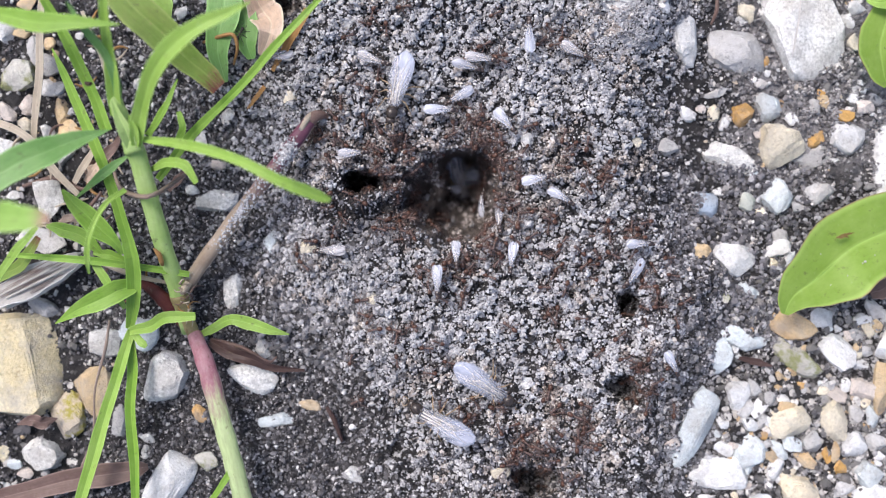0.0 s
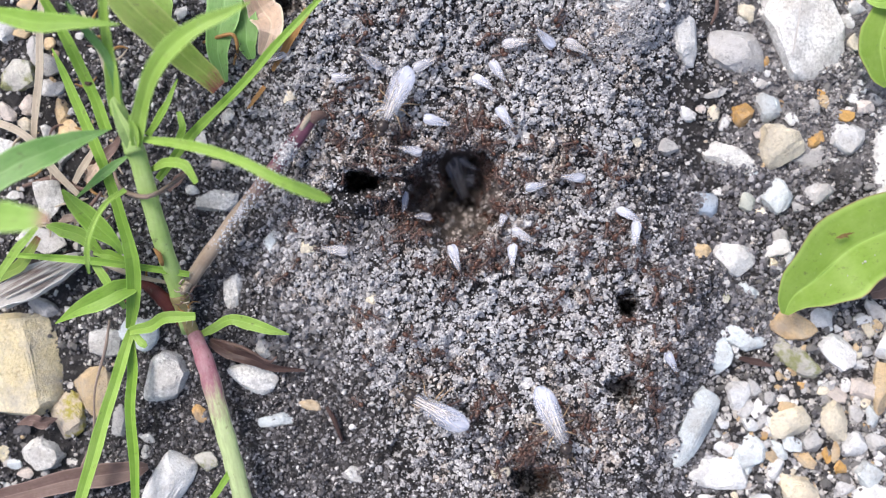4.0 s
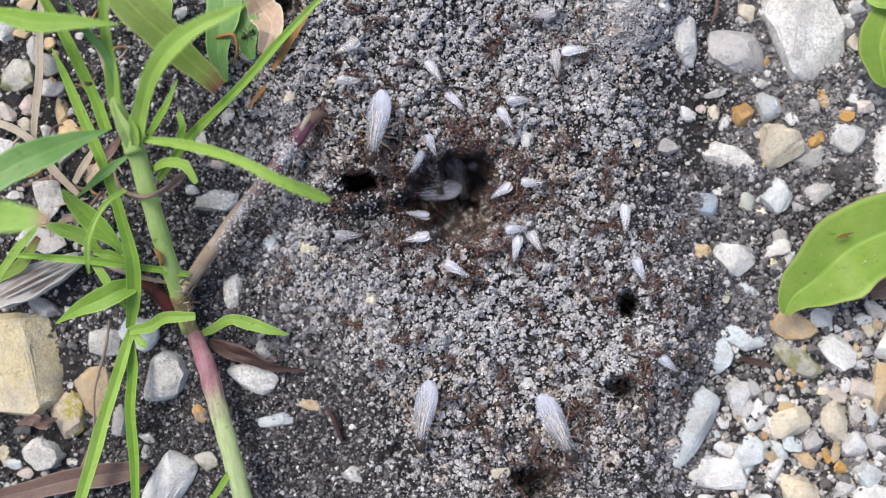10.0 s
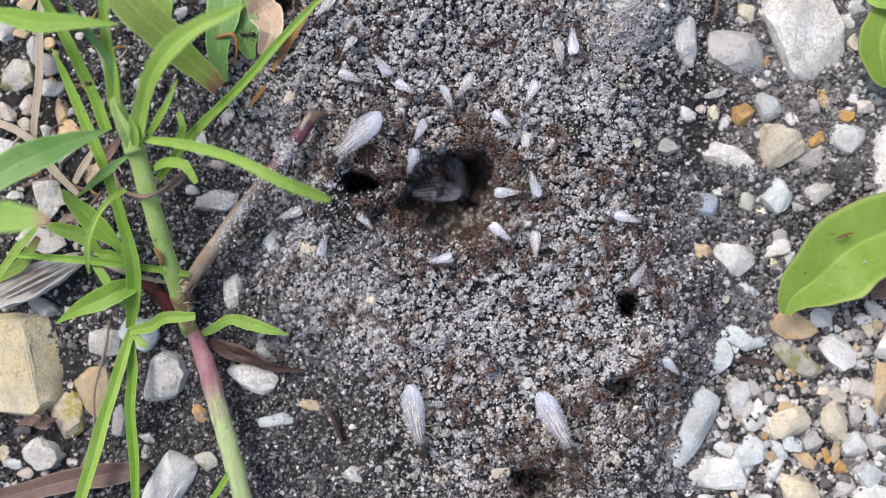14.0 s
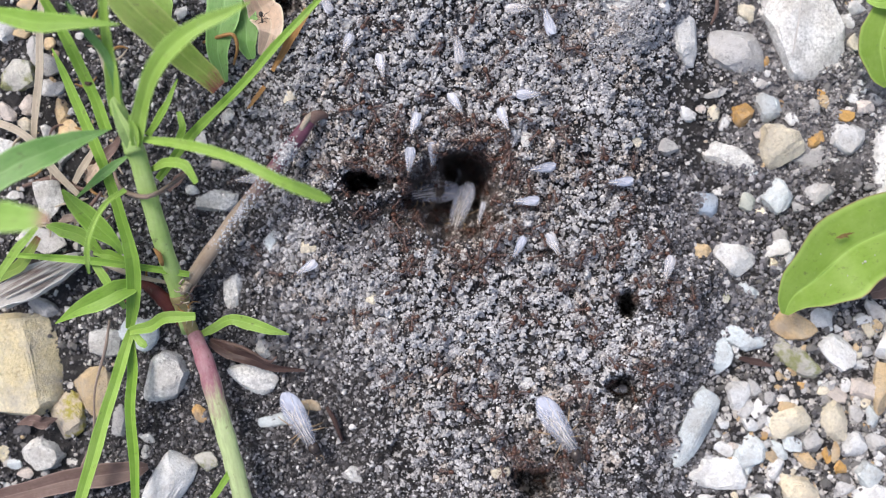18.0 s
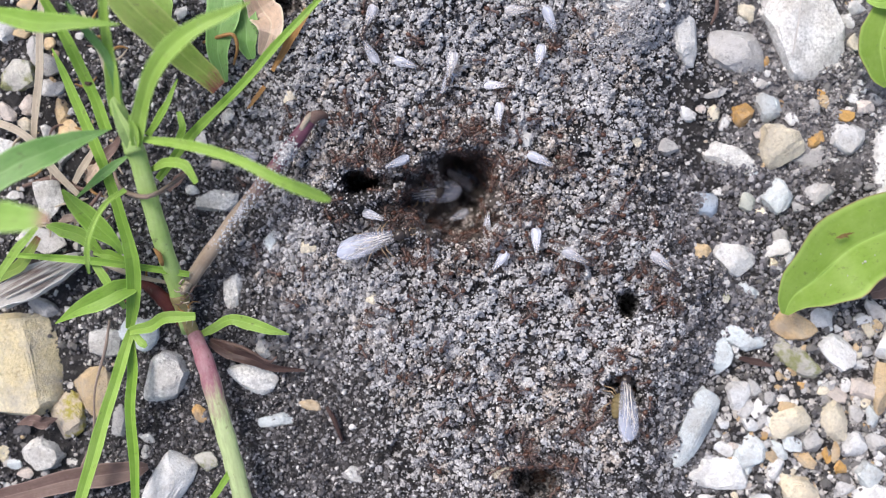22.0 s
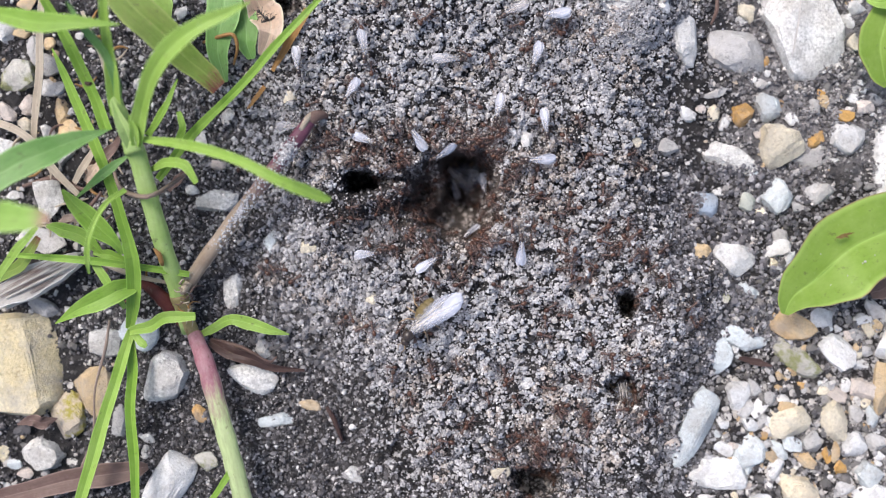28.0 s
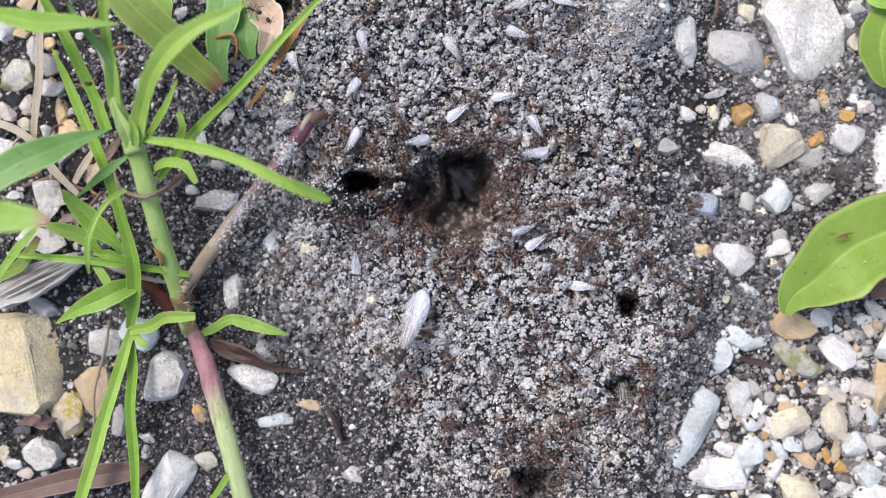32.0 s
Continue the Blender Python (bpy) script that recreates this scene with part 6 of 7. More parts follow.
QUEEN, MALE = make_queen(), make_male()
WORKER = make_worker(M_WORK, M_WORKG, "tiny reddish-brown worker ant with long legs", "worker ants")
BLACK = make_worker(M_BLACK, M_BLACK, "tiny black worker ant on a dead leaf", "black worker ants")


# ---- movement ----
def trail(rows, lift, lean=0, pitch=0, follow=0.6):
    """Poses on the soil from rows (seconds, a, b, heading), with steps between where an ant turns far."""
    out, last = [], None
    for t, a, b, d in rows:
        if last is not None:
            t0, a0, b0, d0 = last
            d = d0 + (d - d0 + 180) % 360 - 180
            far = math.hypot(a - a0, b - b0)
            n = max(int(abs(d - d0) // 60) + 1, int(far // 30) + 1 if far > 30 else 1)
            for i in range(1, n):
                k = i / n
                out.append((t0 + (t - t0) * k, stand(a0 + (a - a0) * k, b0 + (b - b0) * k, d0 + (d - d0) * k, lift, follow, lean, pitch)))
        out.append((t, stand(a, b, d, lift, follow, lean, pitch)))
        last = (t, a, b, d)
    return out


def still_or_stepping(ob, rows):
    """Legs step in two sets of three while the queen walks, and twitch while she rests."""
    legs = [c for c in ob.children if c.name.startswith("leg")]
    feelers = [c for c in ob.children if c.name.startswith("antenna")]
    times = [i * 0.4 for i in range(80)] + [32.0]
    at = lambda t: [np.interp(t, [r[0] for r in rows], [r[k] for r in rows]) for k in (1, 2)]
    for n, leg in enumerate(legs):
        rest, out = leg.matrix_basis.copy(), []
        for i, t in enumerate(times):
            (a0, b0), (a1, b1) = at(t - 0.2), at(t + 0.2)
            swing = 15 if math.hypot(a1 - a0, b1 - b0) > 5 else 2.5
            out.append((t, rest @ pose(0, 0, 0, 0, 0, swing * (1 if (n + i) % 2 else -1))))
        walk(leg, out)
    for n, feeler in enumerate(feelers):
        walk(feeler, [(t, pose(0, 0, 0, 0, 1.2 * math.sin(t * 2.3 + n), 1.6 * math.sin(t * 3.1 + 2 * n))) for t in times])


def wings_aside(ob, spells, turn):
    """Both wings swung aside for some spells (start, end)."""
    for wing in [c for c in ob.children if c.name.startswith("wing")]:
        rest = wing.matrix_basis.copy()
        aside = pose(0, 0, 0, 0, 0, turn) @ rest
        aside.translation = rest.translation
        rows = [(0, rest)]
        for t0, t1 in spells:
            rows += [(t0 - 0.3, rest), (t0, aside), (t1, aside), (t1 + 0.3, rest)]
        walk(wing, rows + [(32, rest)])


def queen_path(ob, rows, lift=2.5):
    ob.scale = (1.02, 1.02, 1.02)
    walk(ob, trail([(t, a + 5 * math.cos(radians(d)), b + 5 * math.sin(radians(d)), d) for t, a, b, d in rows], lift, follow=0.5))
    still_or_stepping(ob, rows)


def male_path(rows, lean, pitch, size):
    ob = copy_thing(MALE, pose(0, 0, 0))
    ob.scale = (size, size, size)
    walk(ob, trail(rows, 2.0, lean, pitch))


def queens():
    q = [QUEEN] + [copy_thing(QUEEN, pose(0, 0, 0)) for _ in range(4)]
    queen_path(q[0], [(0, 706, 165, 102), (1, 702, 175, 105), (2, 702, 185, 108), (3, 703, 180, 112), (3.5, 700, 185, 112), (5.5, 690, 205, 118), (6, 683, 222, 118), (6.5, 680, 225, 108),
                      (7, 668, 230, 102), (7.5, 662, 228, 97), (8, 662, 230, 90), (9, 661, 232, 97), (10, 670, 228, 103), (10.5, 657, 232, 112), (11, 640, 235, 130), (12, 646, 240, 112), (12.5, 640, 242, 125), (13, 632, 245, 142), (13.5, 630, 242, 138),
                      (14, 624, 248, 138), (14.5, 612, 258, 130), (15.6, 500, 400, 125), (16.5, 462, 510, 85), (17, 502, 615, 70), (17.5, 530, 700, 65), (18, 535, 750, 62), (18.5, 540, 755, 70), (19, 525, 825, 126),
                      (19.5, 492, 728, 245), (20, 483, 735, 260), (20.5, 608, 612, 290), (21, 570, 545, 272), (21.5, 596, 482, 325), (22, 668, 434, 345), (22.5, 722, 430, 40), (23, 743, 540, 92), (23.5, 745, 540, 115), (24, 750, 545, 120),
                      (25, 744, 558, 121), (28, 752, 556, 122), (29, 757, 556, 122), (29.5, 748, 550, 125), (30, 733, 558, 112), (31, 725, 580, 101), (31.5, 736, 575, 118), (32, 729, 583, 110)])
    queen_path(q[1], [(0, 782, 740, 208), (1, 782, 732, 230), (2, 782, 730, 232), (3, 790, 730, 232), (3.5, 775, 725, 220), (5.5, 776, 678, 155), (6, 772, 680, 152), (6.5, 758, 700, 125), (7, 748, 725, 110), (8, 750, 735, 92), (9, 753, 735, 88),
                      (10, 752, 735, 94), (11, 753, 735, 92), (12, 752, 735, 92), (13, 752, 738, 92), (14, 742, 745, 80), (14.5, 745, 745, 85), (16.5, 745, 775, 95), (17, 748, 830, 100), (17.5, 725, 915, 110), (18, 715, 990, 100), (32, 715, 995, 100)])
    queen_path(q[2], [(0, 858, 678, 35), (0.5, 940, 725, 38), (1, 962, 738, 48), (2, 968, 745, 45), (3, 978, 748, 62), (3.5, 980, 750, 65), (6, 984, 752, 72), (9, 985, 760, 64), (14, 987, 757, 62), (17, 987, 760, 62), (19, 992, 763, 52),
                      (20, 990, 763, 52), (20.5, 1000, 760, 10), (21, 1015, 757, 352), (21.5, 1058, 745, 325), (22, 1087, 719, 296), (22.5, 1104, 716, 272), (23, 1107, 712, 266), (23.6, 1104, 705, 262), (24.2, 1098, 694, 262), (32, 1098, 693, 262)])
    queen_path(q[3], [(0, 826, 316, 178), (3.5, 824, 318, 176), (7, 762, 345, 172), (13, 752, 347, 172), (19, 748, 342, 174), (23, 752, 340, 180), (26, 790, 325, 185), (28, 828, 312, 190), (32, 830, 310, 195)], 0.1)
    queen_path(q[4], [(0, 800, 318, 60), (14.5, 802, 322, 60), (16.4, 815, 340, 58), (17, 826, 368, 56), (17.5, 832, 388, 70), (18, 820, 385, 110), (18.6, 806, 350, 150), (19.4, 802, 322, 190), (32, 800, 318, 200)], 2.0)
    wings_aside(q[0], [(6.9, 7.15), (24.7, 29.2)], -24)
    wings_aside(q[1], [(6.9, 7.2), (9.9, 13.0)], -7)
    wings_aside(q[2], [(21.9, 22.6)], 16)


def workers():
    rng = random.Random(4)
    homes = [(650, 290, 10), (700, 235, 7), (830, 235, 8), (872, 285, 8), (885, 350, 6), (830, 455, 9), (725, 380, 9), (1100, 420, 9), (1150, 500, 6), (1200, 540, 3), (1115, 700, 5), (1150, 700, 5), (925, 835, 8),
             (975, 825, 7), (1000, 250, 5), (1050, 310, 5), (640, 150, 5), (680, 40, 5), (880, 80, 5), (990, 60, 5), (590, 260, 6), (560, 225, 3), (745, 470, 7), (960, 380, 7), (770, 640, 4), (1050, 600, 4), (880, 700, 4),
             (820, 730, 5), (940, 560, 4), (650, 560, 4), (1140, 630, 3), (1085, 300, 4), (710, 600, 4), (520, 470, 3), (600, 380, 4), (1000, 470, 5), (1060, 470, 5), (900, 430, 6), (790, 520, 4), (1015, 700, 4), (690, 680, 3), (520, 250, 2), (930, 795, 5), (1000, 800, 4), (1150, 440, 4), (665, 335, 5), (870, 265, 4), (1130, 560, 3),
             (1010, 745, 6), (940, 760, 5), (905, 300, 5), (855, 228, 5), (1135, 660, 4), (850, 440, 5), (700, 395, 4), (735, 350, 8), (735, 405, 5), (765, 300, 6), (858, 258, 8), (882, 312, 7), (872, 382, 6), (700, 285, 6), (850, 432, 5)]
    crowd = [WORKER] + [copy_thing(WORKER, pose(0, 0, 0)) for _ in range(sum(n for _, _, n in homes) - 1)]
    for ha, hb, count in homes:
        for _ in range(count):
            ob = crowd.pop()
            a, b, d = ha + rng.gauss(0, 26), hb + rng.gauss(0, 22), rng.uniform(0, 360)
            rows, t = [], 0.0
            while t < 32:
                rows.append((t, a, b, d))
                stay = rng.random() < 0.35
                t = min(32.0, t + rng.uniform(0.8, 2.4))
                if stay:
                    d += rng.uniform(-25, 25)
                    continue
                home = math.degrees(math.atan2(hb - b, ha - a))
                d += rng.uniform(-70, 70) + 0.35 * ((home - d + 180) % 360 - 180)
                step = rng.uniform(6, 32)
                a, b = a + math.cos(radians(d)) * step, b + math.sin(radians(d)) * step
            rows.append((32.0, a, b, d))
            k = rng.uniform(0.8, 1.08)
            ob.scale = (k, k, k)
            walk(ob, trail(rows, 1.0, follow=0.75))
    one, two = BLACK, copy_thing(BLACK, pose(0, 0, 0))
    walk(one, trail([(0, 425, 62, 300), (3, 420, 90, 60), (8, 430, 105, 20), (11, 445, 40, 300), (12, 455, 70, 200), (14, 440, 62, 180), (19, 470, 30, 60), (22, 478, 28, 200), (25, 476, 36, 240), (32, 450, 20, 200)], 5.5, follow=0.2))
    walk(two, trail([(0, 470, 112, 100), (6, 480, 140, 60), (12, 462, 70, 250), (18, 430, 80, 200), (24, 474, 32, 250), (32, 480, 45, 60)], 3.5, follow=0.2))


def males():
    male_path([(0, 631, 269, 0), (1, 639, 137, 0), (2, 611, 130, 180), (3, 616, 132, 0), (6, 629, 143, 0), (7, 639, 147, 130), (8, 630, 140, 20), (9, 634, 133, 0), (10, 629, 140, 0), (11, 634, 138, 350), (12, 631, 139, 10), (13, 617, 96, 110), (14, 616, 93, 115), (17, 571, 2, 244), (18, 571, -3, 244), (19, 476, 9, 173), (32, 476, 9, 173)], 14.4, -9.6, 0.94)
    male_path([(0, 938, 57, 270), (1, 938, 49, 270), (2, 941, 53, 270), (3, 940, 49, 270), (6, 982, 79, 130), (7, 991, 74, 100), (8, 977, 31, 160), (9, 967, 41, 160), (10, 1029, 92, 0), (11, 1017, 79, 320), (12, 1019, 79, 320), (13, 1023, 81, 335), (14, 1015, 66, 270), (17, 975, 43, 70), (18, 968, 29, 255), (19, 965, 28, 250), (20, 974, 44, 60), (21, 969, 46, 80), (22, 975, 46, 70), (23, 982, 40, 35), (24, 891, 137, 130), (25, 923, 41, 288), (28, 976, 25, 180), (29, 1018, 18, 20), (30, 1003, 18, 20), (31, 1008, 18, 20), (32, 1008, 15, 20)], -10.5, 0.4, 1.06)
    male_path([(0, 1024, 92, 30), (1, 1021, 90, 35), (2, 1023, 88, 30), (3, 1033, 88, 30), (6, 1028, 92, 30), (7, 1033, 94, 30), (8, 1038, 96, 30), (9, 982, 121, 110), (10, 984, 124, 85), (11, 990, 109, 80), (12, 981, 107, 85), (13, 989, 109, 80), (14, 992, 107, 80), (17, 927, 15, 0), (18, 929, 15, 0), (19, 929, 15, 0), (20, 927, 15, 0), (21, 921, 22, 0), (22, 929, 18, 0), (23, 924, 18, 0), (24, 912, 20, 150), (25, 907, 20, 150), (28, 904, 26, 150), (29, 902, 24, 150), (30, 902, 30, 150), (31, 902, 24, 150), (32, 902, 20, 150)], 7.5, -0.1, 1.02)
    male_path([(0, 832, 116, 20), (1, 763, 115, 340), (2, 763, 112, 340), (3, 763, 109, 340), (6, 763, 107, 340), (7, 768, 102, 30), (8, 770, 122, 75), (9, 803, 178, 30), (10, 774, 138, 60), (11, 717, 173, 110), (12, 721, 170, 15), (13, 675, 100, 237), (14, 670, 107, 237), (17, 667, 120, 237), (18, 680, 129, 80), (19, 656, 77, 246), (20, 646, 85, 246), (21, 646, 82, 246), (22, 651, 82, 246), (23, 462, 171, 80), (24, 436, 47, 100), (25, 493, 6, 324), (32, 493, 6, 324)], 2.0, -3.7, 1.01)
    male_path([(0, 857, 107, 10), (1, 916, 90, 180), (2, 926, 88, 20), (3, 920, 88, 20), (6, 942, 47, 299), (7, 942, 47, 299), (8, 940, 53, 270), (9, 940, 41, 270), (10, 946, 30, 170), (11, 939, 47, 10), (12, 923, 23, 20), (13, 924, 15, 0), (14, 817, 162, 126), (17, 807, 81, 263), (18, 811, 76, 263), (19, 807, 77, 180), (20, 803, 80, 180), (21, 798, 70, 180), (22, 798, 129, 100), (23, 899, 132, 10), (24, 810, 128, 110), (25, 803, 134, 100), (28, 799, 108, 0), (29, 804, 98, 10), (30, 806, 101, 0), (31, 806, 94, 45), (32, 806, 98, 60)], -7.9, -4.7, 1.06)
    male_path([(0, 901, 218, 50), (1, 871, 143, 70), (2, 870, 145, 80), (3, 864, 139, 80), (6, 949, 124, 0), (7, 953, 123, 20), (8, 979, 120, 0), (9, 947, 82, 150), (10, 929, 174, 0), (11, 934, 178, 120), (12, 936, 180, 115), (13, 941, 180, 115), (14, 936, 176, 120), (17, 944, 155, 310), (18, 949, 164, 0), (19, 932, 176, 150), (20, 952, 127, 100), (21, 954, 111, 110), (22, 956, 114, 100), (23, 968, 132, 90), (24, 969, 131, 80), (25, 964, 127, 75), (28, 947, 108, 110), (29, 946, 109, 100), (30, 955, 89, 270), (31, 936, 65, 20), (32, 930, 60, 20)], 12.6, -6.1, 1.0)
    male_path([(0, 957, 315, 350), (1, 900, 216, 60), (2, 902, 217, 55), (3, 901, 217, 55), (6, 900, 218, 60), (8, 900, 218, 60), (9, 903, 221, 40), (10, 885, 345, 160), (11, 909, 343, 0), (12, 914, 342, 0), (13, 914, 342, 0), (14, 909, 340, 0), (17, 912, 348, 110), (18, 921, 355, 180), (19, 930, 415, 60), (20, 882, 449, 90), (21, 879, 463, 110), (22, 869, 391, 262), (23, 933, 419, 23), (24, 809, 270, 350), (25, 782, 280, 160), (28, 779, 267, 130), (29, 789, 262, 130), (30, 762, 283, 160), (31, 762, 283, 160), (32, 802, 339, 54)], -3.9, 0.9, 1.0)
    male_path([(0, 997, 352, 35), (1, 959, 317, 0), (2, 956, 314, 350), (3, 958, 317, 340), (6, 964, 334, 10), (7, 954, 330, 0), (8, 954, 320, 350), (9, 946, 325, 10), (10, 954, 320, 0), (11, 952, 327, 80), (12, 955, 313, 270), (13, 898, 218, 45), (14, 898, 218, 45), (17, 897, 221, 75), (18, 898, 220, 70), (19, 886, 216, 95), (20, 886, 216, 110), (21, 886, 214, 95), (22, 887, 214, 90), (23, 886, 214, 100), (24, 897, 226, 40), (25, 960, 238, 60), (28, 968, 224, 85), (29, 964, 224, 80), (30, 957, 231, 75), (31, 960, 230, 60), (32, 954, 230, 60)], 9.3, -10.5, 0.93)
    male_path([(0, 889, 397, 80), (1, 925, 420, 40), (2, 930, 424, 30), (3, 933, 424, 30), (6, 937, 428, 40), (7, 944, 432, 0), (8, 948, 429, 20), (9, 956, 436, 45), (10, 954, 435, 60), (11, 950, 442, 90), (12, 950, 442, 90), (13, 950, 447, 90), (14, 950, 446, 90), (17, 948, 446, 90), (18, 990, 443, 60), (19, 991, 442, 50), (20, 1028, 453, 20), (21, 1033, 463, 20), (22, 1028, 456, 30), (23, 1054, 460, 150), (24, 1084, 444, 10), (25, 1064, 395, 0), (28, 1120, 547, 70), (32, 1120, 547, 70)], 7.2, -8.7, 1.06)
    male_path([(0, 581, 446, 180), (1, 559, 451, 160), (2, 555, 456, 150), (3, 566, 443, 190), (6, 619, 446, 170), (7, 601, 412, 170), (8, 629, 415, 0), (9, 629, 416, 0), (10, 626, 414, 0), (11, 591, 413, 190), (12, 589, 395, 0), (13, 506, 387, 170), (14, 507, 386, 160), (17, 432, 332, 150), (18, 428, 324, 170), (19, 449, 318, 0), (20, 481, 357, 51), (21, 480, 418, 60), (22, 422, 272, 200), (23, 446, 292, 130), (24, 472, 258, 110), (25, 472, 258, 110), (28, 524, 222, 0), (29, 524, 218, 0), (32, 524, 218, 0)], 8.5, -2.6, 1.08)
    male_path([(0, 908, 461, 100), (1, 910, 464, 100), (2, 910, 467, 90), (3, 910, 464, 90), (6, 910, 459, 90), (7, 906, 457, 100), (8, 913, 447, 100), (9, 913, 447, 100), (10, 913, 449, 100), (11, 906, 447, 170), (12, 901, 442, 170), (13, 910, 442, 150), (14, 897, 416, 40), (17, 894, 381, 266), (18, 858, 389, 100), (19, 860, 413, 120), (20, 860, 425, 60), (21, 797, 322, 239), (22, 832, 330, 35), (23, 850, 364, 260), (24, 795, 325, 215), (25, 873, 375, 33), (28, 832, 423, 110), (29, 922, 441, 270), (30, 938, 390, 330), (31, 939, 388, 350), (32, 933, 397, 340)], 16.6, -1.9, 0.99)
    male_path([(0, 1134, 433, 0), (1, 1044, 374, 35), (2, 1064, 370, 20), (3, 1006, 317, 240), (6, 994, 299, 85), (7, 993, 302, 30), (8, 958, 244, 80), (9, 927, 172, 0), (10, 900, 218, 60), (11, 898, 219, 50), (12, 898, 219, 45), (13, 820, 185, 60), (14, 793, 183, 70), (17, 812, 191, 60), (18, 812, 193, 60), (19, 804, 191, 85), (20, 812, 193, 40), (21, 834, 168, 350), (22, 889, 155, 10), (23, 891, 163, 45), (24, 883, 197, 103), (25, 883, 199, 103), (28, 883, 199, 103), (29, 893, 180, 340), (30, 914, 171, 0), (31, 914, 169, 0), (32, 904, 172, 0)], -5.4, -0.4, 0.95)
    male_path([(0, 784, 197, 0), (1, 772, 231, 100), (2, 759, 241, 110), (3, 774, 225, 0), (6, 803, 200, 50), (7, 772, 292, 109), (8, 848, 252, 100), (9, 831, 305, 170), (10, 826, 297, 170), (11, 825, 306, 140), (12, 792, 335, 139), (13, 732, 293, 110), (14, 728, 289, 105), (17, 807, 333, 29), (18, 762, 277, 80), (19, 858, 349, 55), (20, 790, 326, 199), (24, 790, 326, 199), (25, 825, 280, 308), (28, 865, 335, 54), (29, 838, 337, 90), (30, 870, 369, 100), (31, 808, 210, 340), (32, 820, 194, 330)], -1.3, -3.4, 1.05)
    male_path([(0, 807, 174, 150), (1, 829, 152, 0), (2, 822, 157, 90), (3, 826, 150, 60), (6, 934, 172, 0), (7, 944, 167, 15), (8, 931, 171, 0), (9, 903, 163, 70), (10, 812, 189, 50), (11, 811, 182, 50), (12, 818, 183, 70), (13, 763, 204, 100), (14, 736, 243, 120), (17, 728, 294, 100), (18, 726, 289, 100), (19, 757, 274, 80), (20, 766, 242, 330), (21, 780, 199, 90), (22, 782, 158, 120), (23, 763, 273, 20), (24, 741, 255, 190), (25, 753, 268, 30), (28, 736, 237, 241), (29, 731, 245, 180), (30, 727, 248, 160), (31, 727, 249, 160), (32, 726, 252, 170)], -7.5, -9.1, 1.0)
    male_path([(0, 668, 106, 20), (1, 663, 111, 20), (2, 664, 105, 0), (3, 642, 108, 200), (6, 640, 97, 200), (7, 649, 97, 10), (8, 629, 78, 0), (9, 612, 92, 150), (10, 607, 94, 150), (11, 618, 93, 120), (12, 709, 99, 3), (13, 703, 59, 100), (14, 572, 27, 130), (17, 477, 8, 191), (32, 477, 8, 191)], 8.4, -2.7, 1.07)
    male_path([(0, 775, 504, 90), (1, 808, 464, 90), (2, 808, 469, 90), (3, 805, 464, 90), (6, 820, 472, 30), (7, 823, 480, 30), (8, 823, 480, 30), (9, 818, 481, 20), (10, 818, 482, 30), (11, 823, 480, 30), (12, 823, 480, 30), (13, 813, 474, 30), (14, 799, 323, 265), (21, 799, 323, 265), (22, 802, 390, 150), (23, 869, 402, 10), (24, 794, 326, 225), (32, 794, 326, 225)], -0.1, -6.0, 1.02)
    male_path([(0, 808, 459, 90), (1, 732, 373, 120), (2, 738, 373, 120), (3, 734, 382, 170), (6, 740, 393, 120), (7, 731, 381, 190), (8, 754, 387, 10), (9, 736, 384, 170), (10, 731, 425, 170), (11, 627, 432, 0), (12, 572, 428, 110), (13, 570, 428, 110), (14, 576, 422, 290), (17, 549, 478, 0), (18, 537, 480, 150), (19, 538, 483, 175), (20, 537, 472, 35), (21, 604, 409, 0), (22, 673, 385, 20), (23, 752, 445, 37), (24, 767, 466, 150), (25, 747, 443, 160), (28, 659, 450, 0), (29, 630, 465, 110), (30, 632, 472, 90), (31, 628, 453, 270), (32, 630, 453, 270)], -0.5, -8.0, 0.96)
    male_path([(0, 1190, 645, 60), (1, 1188, 645, 60), (3, 1188, 645, 60), (6, 1194, 648, 60), (7, 1192, 648, 60), (8, 1192, 648, 60), (9, 1194, 652, 50), (10, 1187, 646, 40), (11, 1187, 646, 40), (12, 1190, 646, 40), (13, 1191, 648, 45), (14, 1191, 651, 45), (17, 1087, 697, 156), (32, 1087, 697, 156)], 12.4, -1.6, 0.93)
    male_path([(0, 491, 102, 180), (1, 491, 105, 180), (2, 491, 108, 180), (3, 486, 105, 180), (6, 496, 111, 90), (7, 500, 103, 60), (8, 490, -1, 265), (9, 490, -1, 265), (10, 422, 95, 200), (11, 533, 50, 150), (12, 617, 96, 110), (13, 461, 55, 180), (14, 461, 50, 180), (17, 444, 28, 0), (18, 499, 4, 337), (19, 499, 4, 337), (20, 638, 38, 70), (21, 594, 10, 0), (22, 652, 43, 110), (23, 656, 99, 86), (25, 656, 99, 86), (28, 641, 89, 86), (29, 636, 89, 86), (30, 636, 89, 86), (31, 636, 91, 86), (32, 641, 91, 86)], -1.9, -5.8, 1.05)
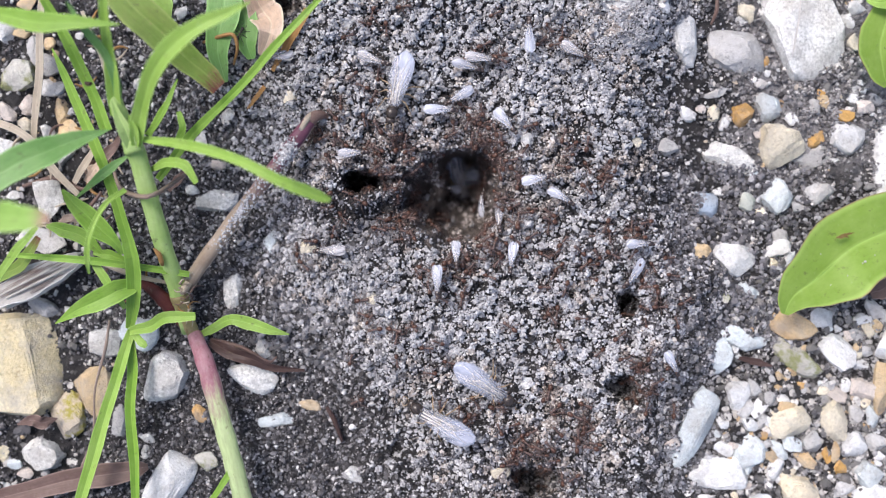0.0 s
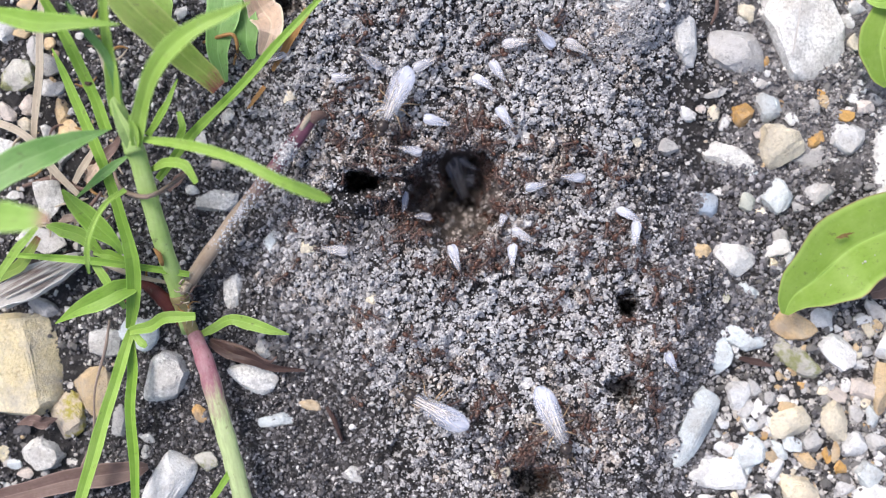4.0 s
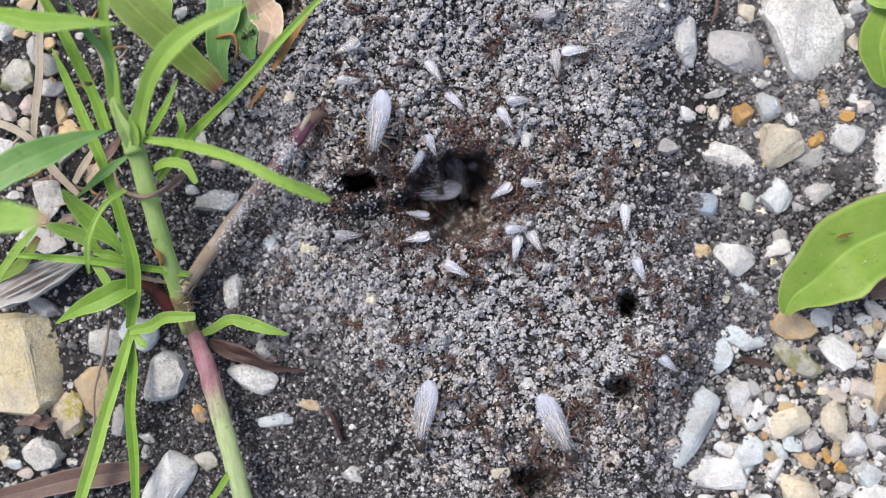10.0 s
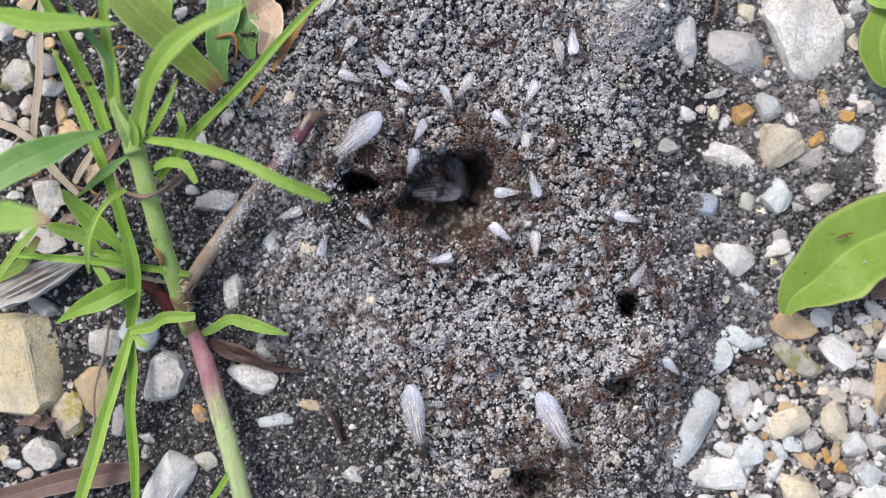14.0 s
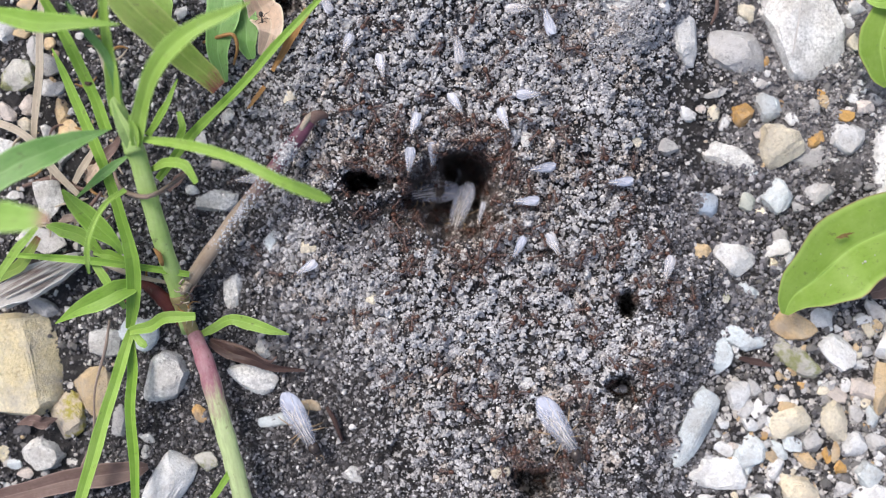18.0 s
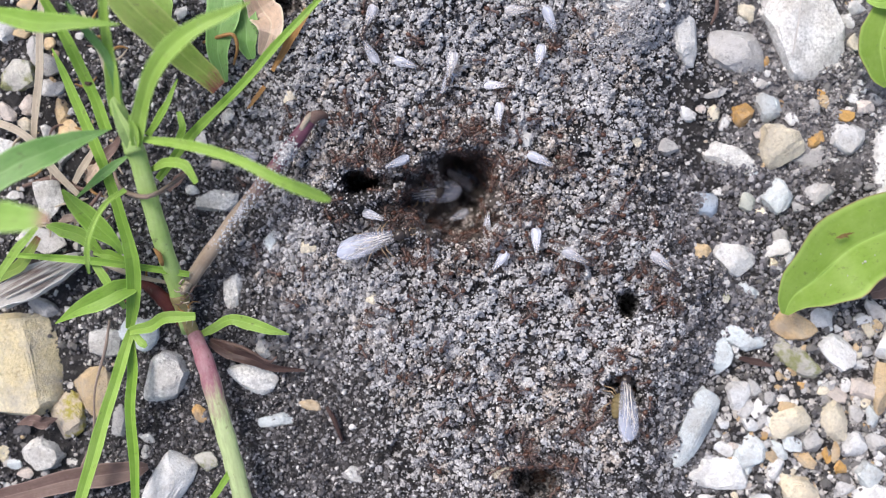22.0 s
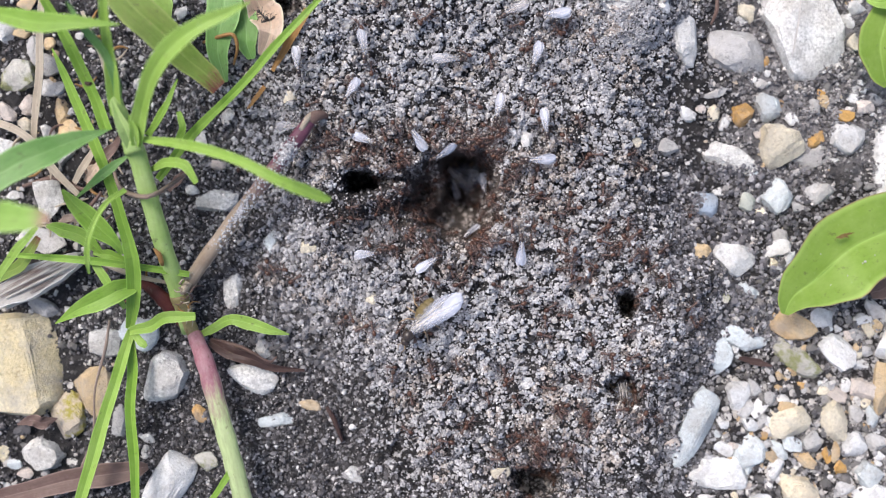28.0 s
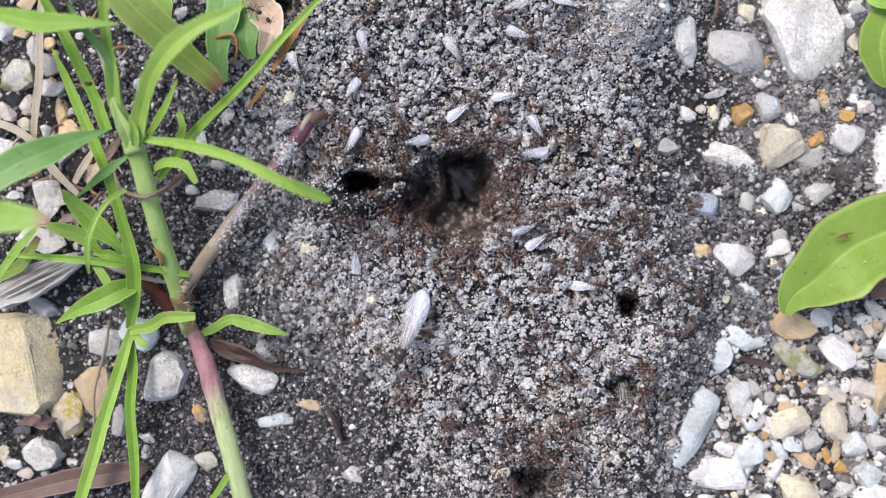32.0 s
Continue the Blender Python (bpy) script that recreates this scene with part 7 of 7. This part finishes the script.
    male_path([(0, 859, 356, 280), (1, 895, 397, 80), (2, 798, 325, 217), (3, 880, 403, 120), (6, 903, 394, 30), (7, 921, 392, 50), (8, 862, 374, 80), (9, 798, 325, 218), (10, 770, 261, 80), (11, 752, 245, 250), (12, 748, 213, 260), (13, 728, 175, 20), (14, 728, 160, 30), (17, 728, 234, 105), (18, 730, 230, 110), (19, 728, 232, 125), (20, 732, 234, 150), (21, 728, 240, 150), (22, 728, 116, 20), (23, 813, 127, 100), (24, 666, 114, 185), (25, 663, 116, 185), (28, 620, 168, 120), (29, 628, 163, 120), (30, 626, 163, 120), (31, 626, 163, 120), (32, 620, 168, 120)], -0.7, -6.0, 0.92)
    male_path([(0, 1115, 487, 125), (1, 1138, 418, 20), (2, 1109, 389, 225), (3, 1128, 403, 60), (6, 1101, 362, 15), (7, 1100, 404, 92), (8, 1105, 399, 92), (9, 1105, 401, 92), (10, 1105, 399, 92), (11, 1105, 399, 92), (12, 1108, 397, 92), (13, 957, 320, 250), (14, 945, 313, 260), (17, 952, 312, 250), (18, 946, 295, 180), (19, 946, 295, 180), (20, 963, 292, 30), (22, 963, 292, 30), (23, 963, 290, 30), (25, 963, 290, 30), (28, 946, 283, 180), (29, 941, 284, 180), (30, 941, 284, 180), (31, 936, 275, 180), (32, 933, 272, 180)], -6.3, -2.2, 1.08)
    male_path([(0, 791, 334, 184), (1, 742, 343, 60), (2, 736, 346, 60), (3, 734, 345, 60), (6, 659, 409, 180), (7, 732, 424, 150), (8, 811, 426, 70), (9, 840, 401, 120), (10, 919, 405, 0), (11, 782, 442, 210), (12, 803, 450, 30), (13, 733, 496, 170), (14, 771, 462, 170), (17, 916, 431, 45), (18, 912, 443, 120), (19, 923, 442, 50), (20, 929, 487, 170), (21, 968, 510, 30), (22, 879, 472, 130), (23, 879, 469, 130), (24, 873, 478, 70), (25, 752, 474, 150), (28, 763, 466, 330), (29, 779, 496, 61), (30, 922, 447, 130), (31, 953, 420, 330), (32, 956, 424, 330)], -5.9, 2.7, 0.93)
    male_path([(0, 1125, 532, 321), (1, 1130, 443, 120), (2, 1120, 442, 150), (3, 1132, 444, 150), (6, 1104, 393, 0), (7, 1138, 483, 69), (8, 1133, 486, 69), (9, 1133, 486, 69), (10, 1136, 486, 69), (11, 1138, 486, 69), (12, 1133, 483, 69), (13, 1102, 379, 254), (14, 1118, 391, 20), (17, 996, 423, 120), (18, 1086, 320, 180), (19, 944, 380, 0), (20, 954, 449, 80), (21, 950, 439, 90), (22, 950, 439, 90), (23, 950, 437, 90), (24, 950, 434, 90), (25, 950, 434, 90), (28, 920, 436, 270), (29, 1023, 488, 20), (30, 1039, 505, 10), (31, 1039, 506, 10), (32, 1044, 509, 10)], 1.1, -6.3, 1.0)
    male_path([(0, 653, 316, 279), (1, 697, 261, 160), (2, 709, 264, 150), (3, 709, 256, 225), (6, 732, 291, 110), (7, 730, 291, 120), (8, 730, 290, 120), (9, 732, 293, 110), (10, 732, 290, 110), (11, 732, 291, 110), (12, 732, 291, 110), (13, 633, 142, 30), (14, 630, 141, 25), (17, 618, 92, 105), (18, 613, 91, 105), (19, 610, 94, 100), (20, 615, 81, 140), (21, 490, 53, 120), (22, 489, 1, 269), (25, 489, 1, 269), (28, 531, 114, 85), (29, 532, 109, 80), (30, 527, 111, 75), (31, 532, 120, 60), (32, 530, 120, 60)], 0.3, -4.7, 0.95)
    male_path([(0, 796, 338, 115), (1, 826, 261, 45), (2, 826, 261, 45), (3, 828, 245, 340), (6, 873, 379, 71), (7, 845, 313, 110), (8, 831, 304, 170), (9, 797, 338, 135), (10, 726, 385, 170), (11, 673, 379, 220), (12, 658, 354, 220), (13, 647, 388, 110), (14, 651, 397, 50), (17, 642, 313, 264), (18, 642, 313, 264), (19, 644, 393, 60), (20, 650, 393, 60), (21, 645, 394, 250), (22, 691, 288, 165), (23, 696, 281, 180), (24, 701, 289, 170), (25, 692, 280, 160), (28, 656, 248, 20), (29, 639, 237, 180), (30, 631, 241, 180), (31, 633, 242, 180), (32, 620, 258, 120)], -4.7, -6.3, 1.02)
    male_path([(0, 1126, 539, 333), (1, 1132, 483, 60), (2, 1134, 483, 60), (3, 1104, 543, 117), (6, 1133, 470, 292), (7, 1105, 543, 111), (12, 1105, 543, 111), (13, 1135, 467, 292), (14, 1133, 470, 292), (17, 1143, 462, 292), (18, 1177, 488, 110), (19, 1181, 475, 180), (20, 1183, 474, 30), (21, 1136, 469, 186), (22, 1177, 471, 40), (23, 1159, 460, 0), (24, 1185, 494, 90), (25, 1158, 549, 0), (28, 1099, 533, 196), (32, 1099, 533, 196)], -1.8, -1.4, 1.07)


def motions():
    queens()
    males()
    workers()
    MALE.matrix_world = stand(800, 325, 90, 1.0)
    walk(MALE, [(0, stand(800, 325, 90, 1.0)), (32, stand(802, 330, 120, 1.0))])


motions()
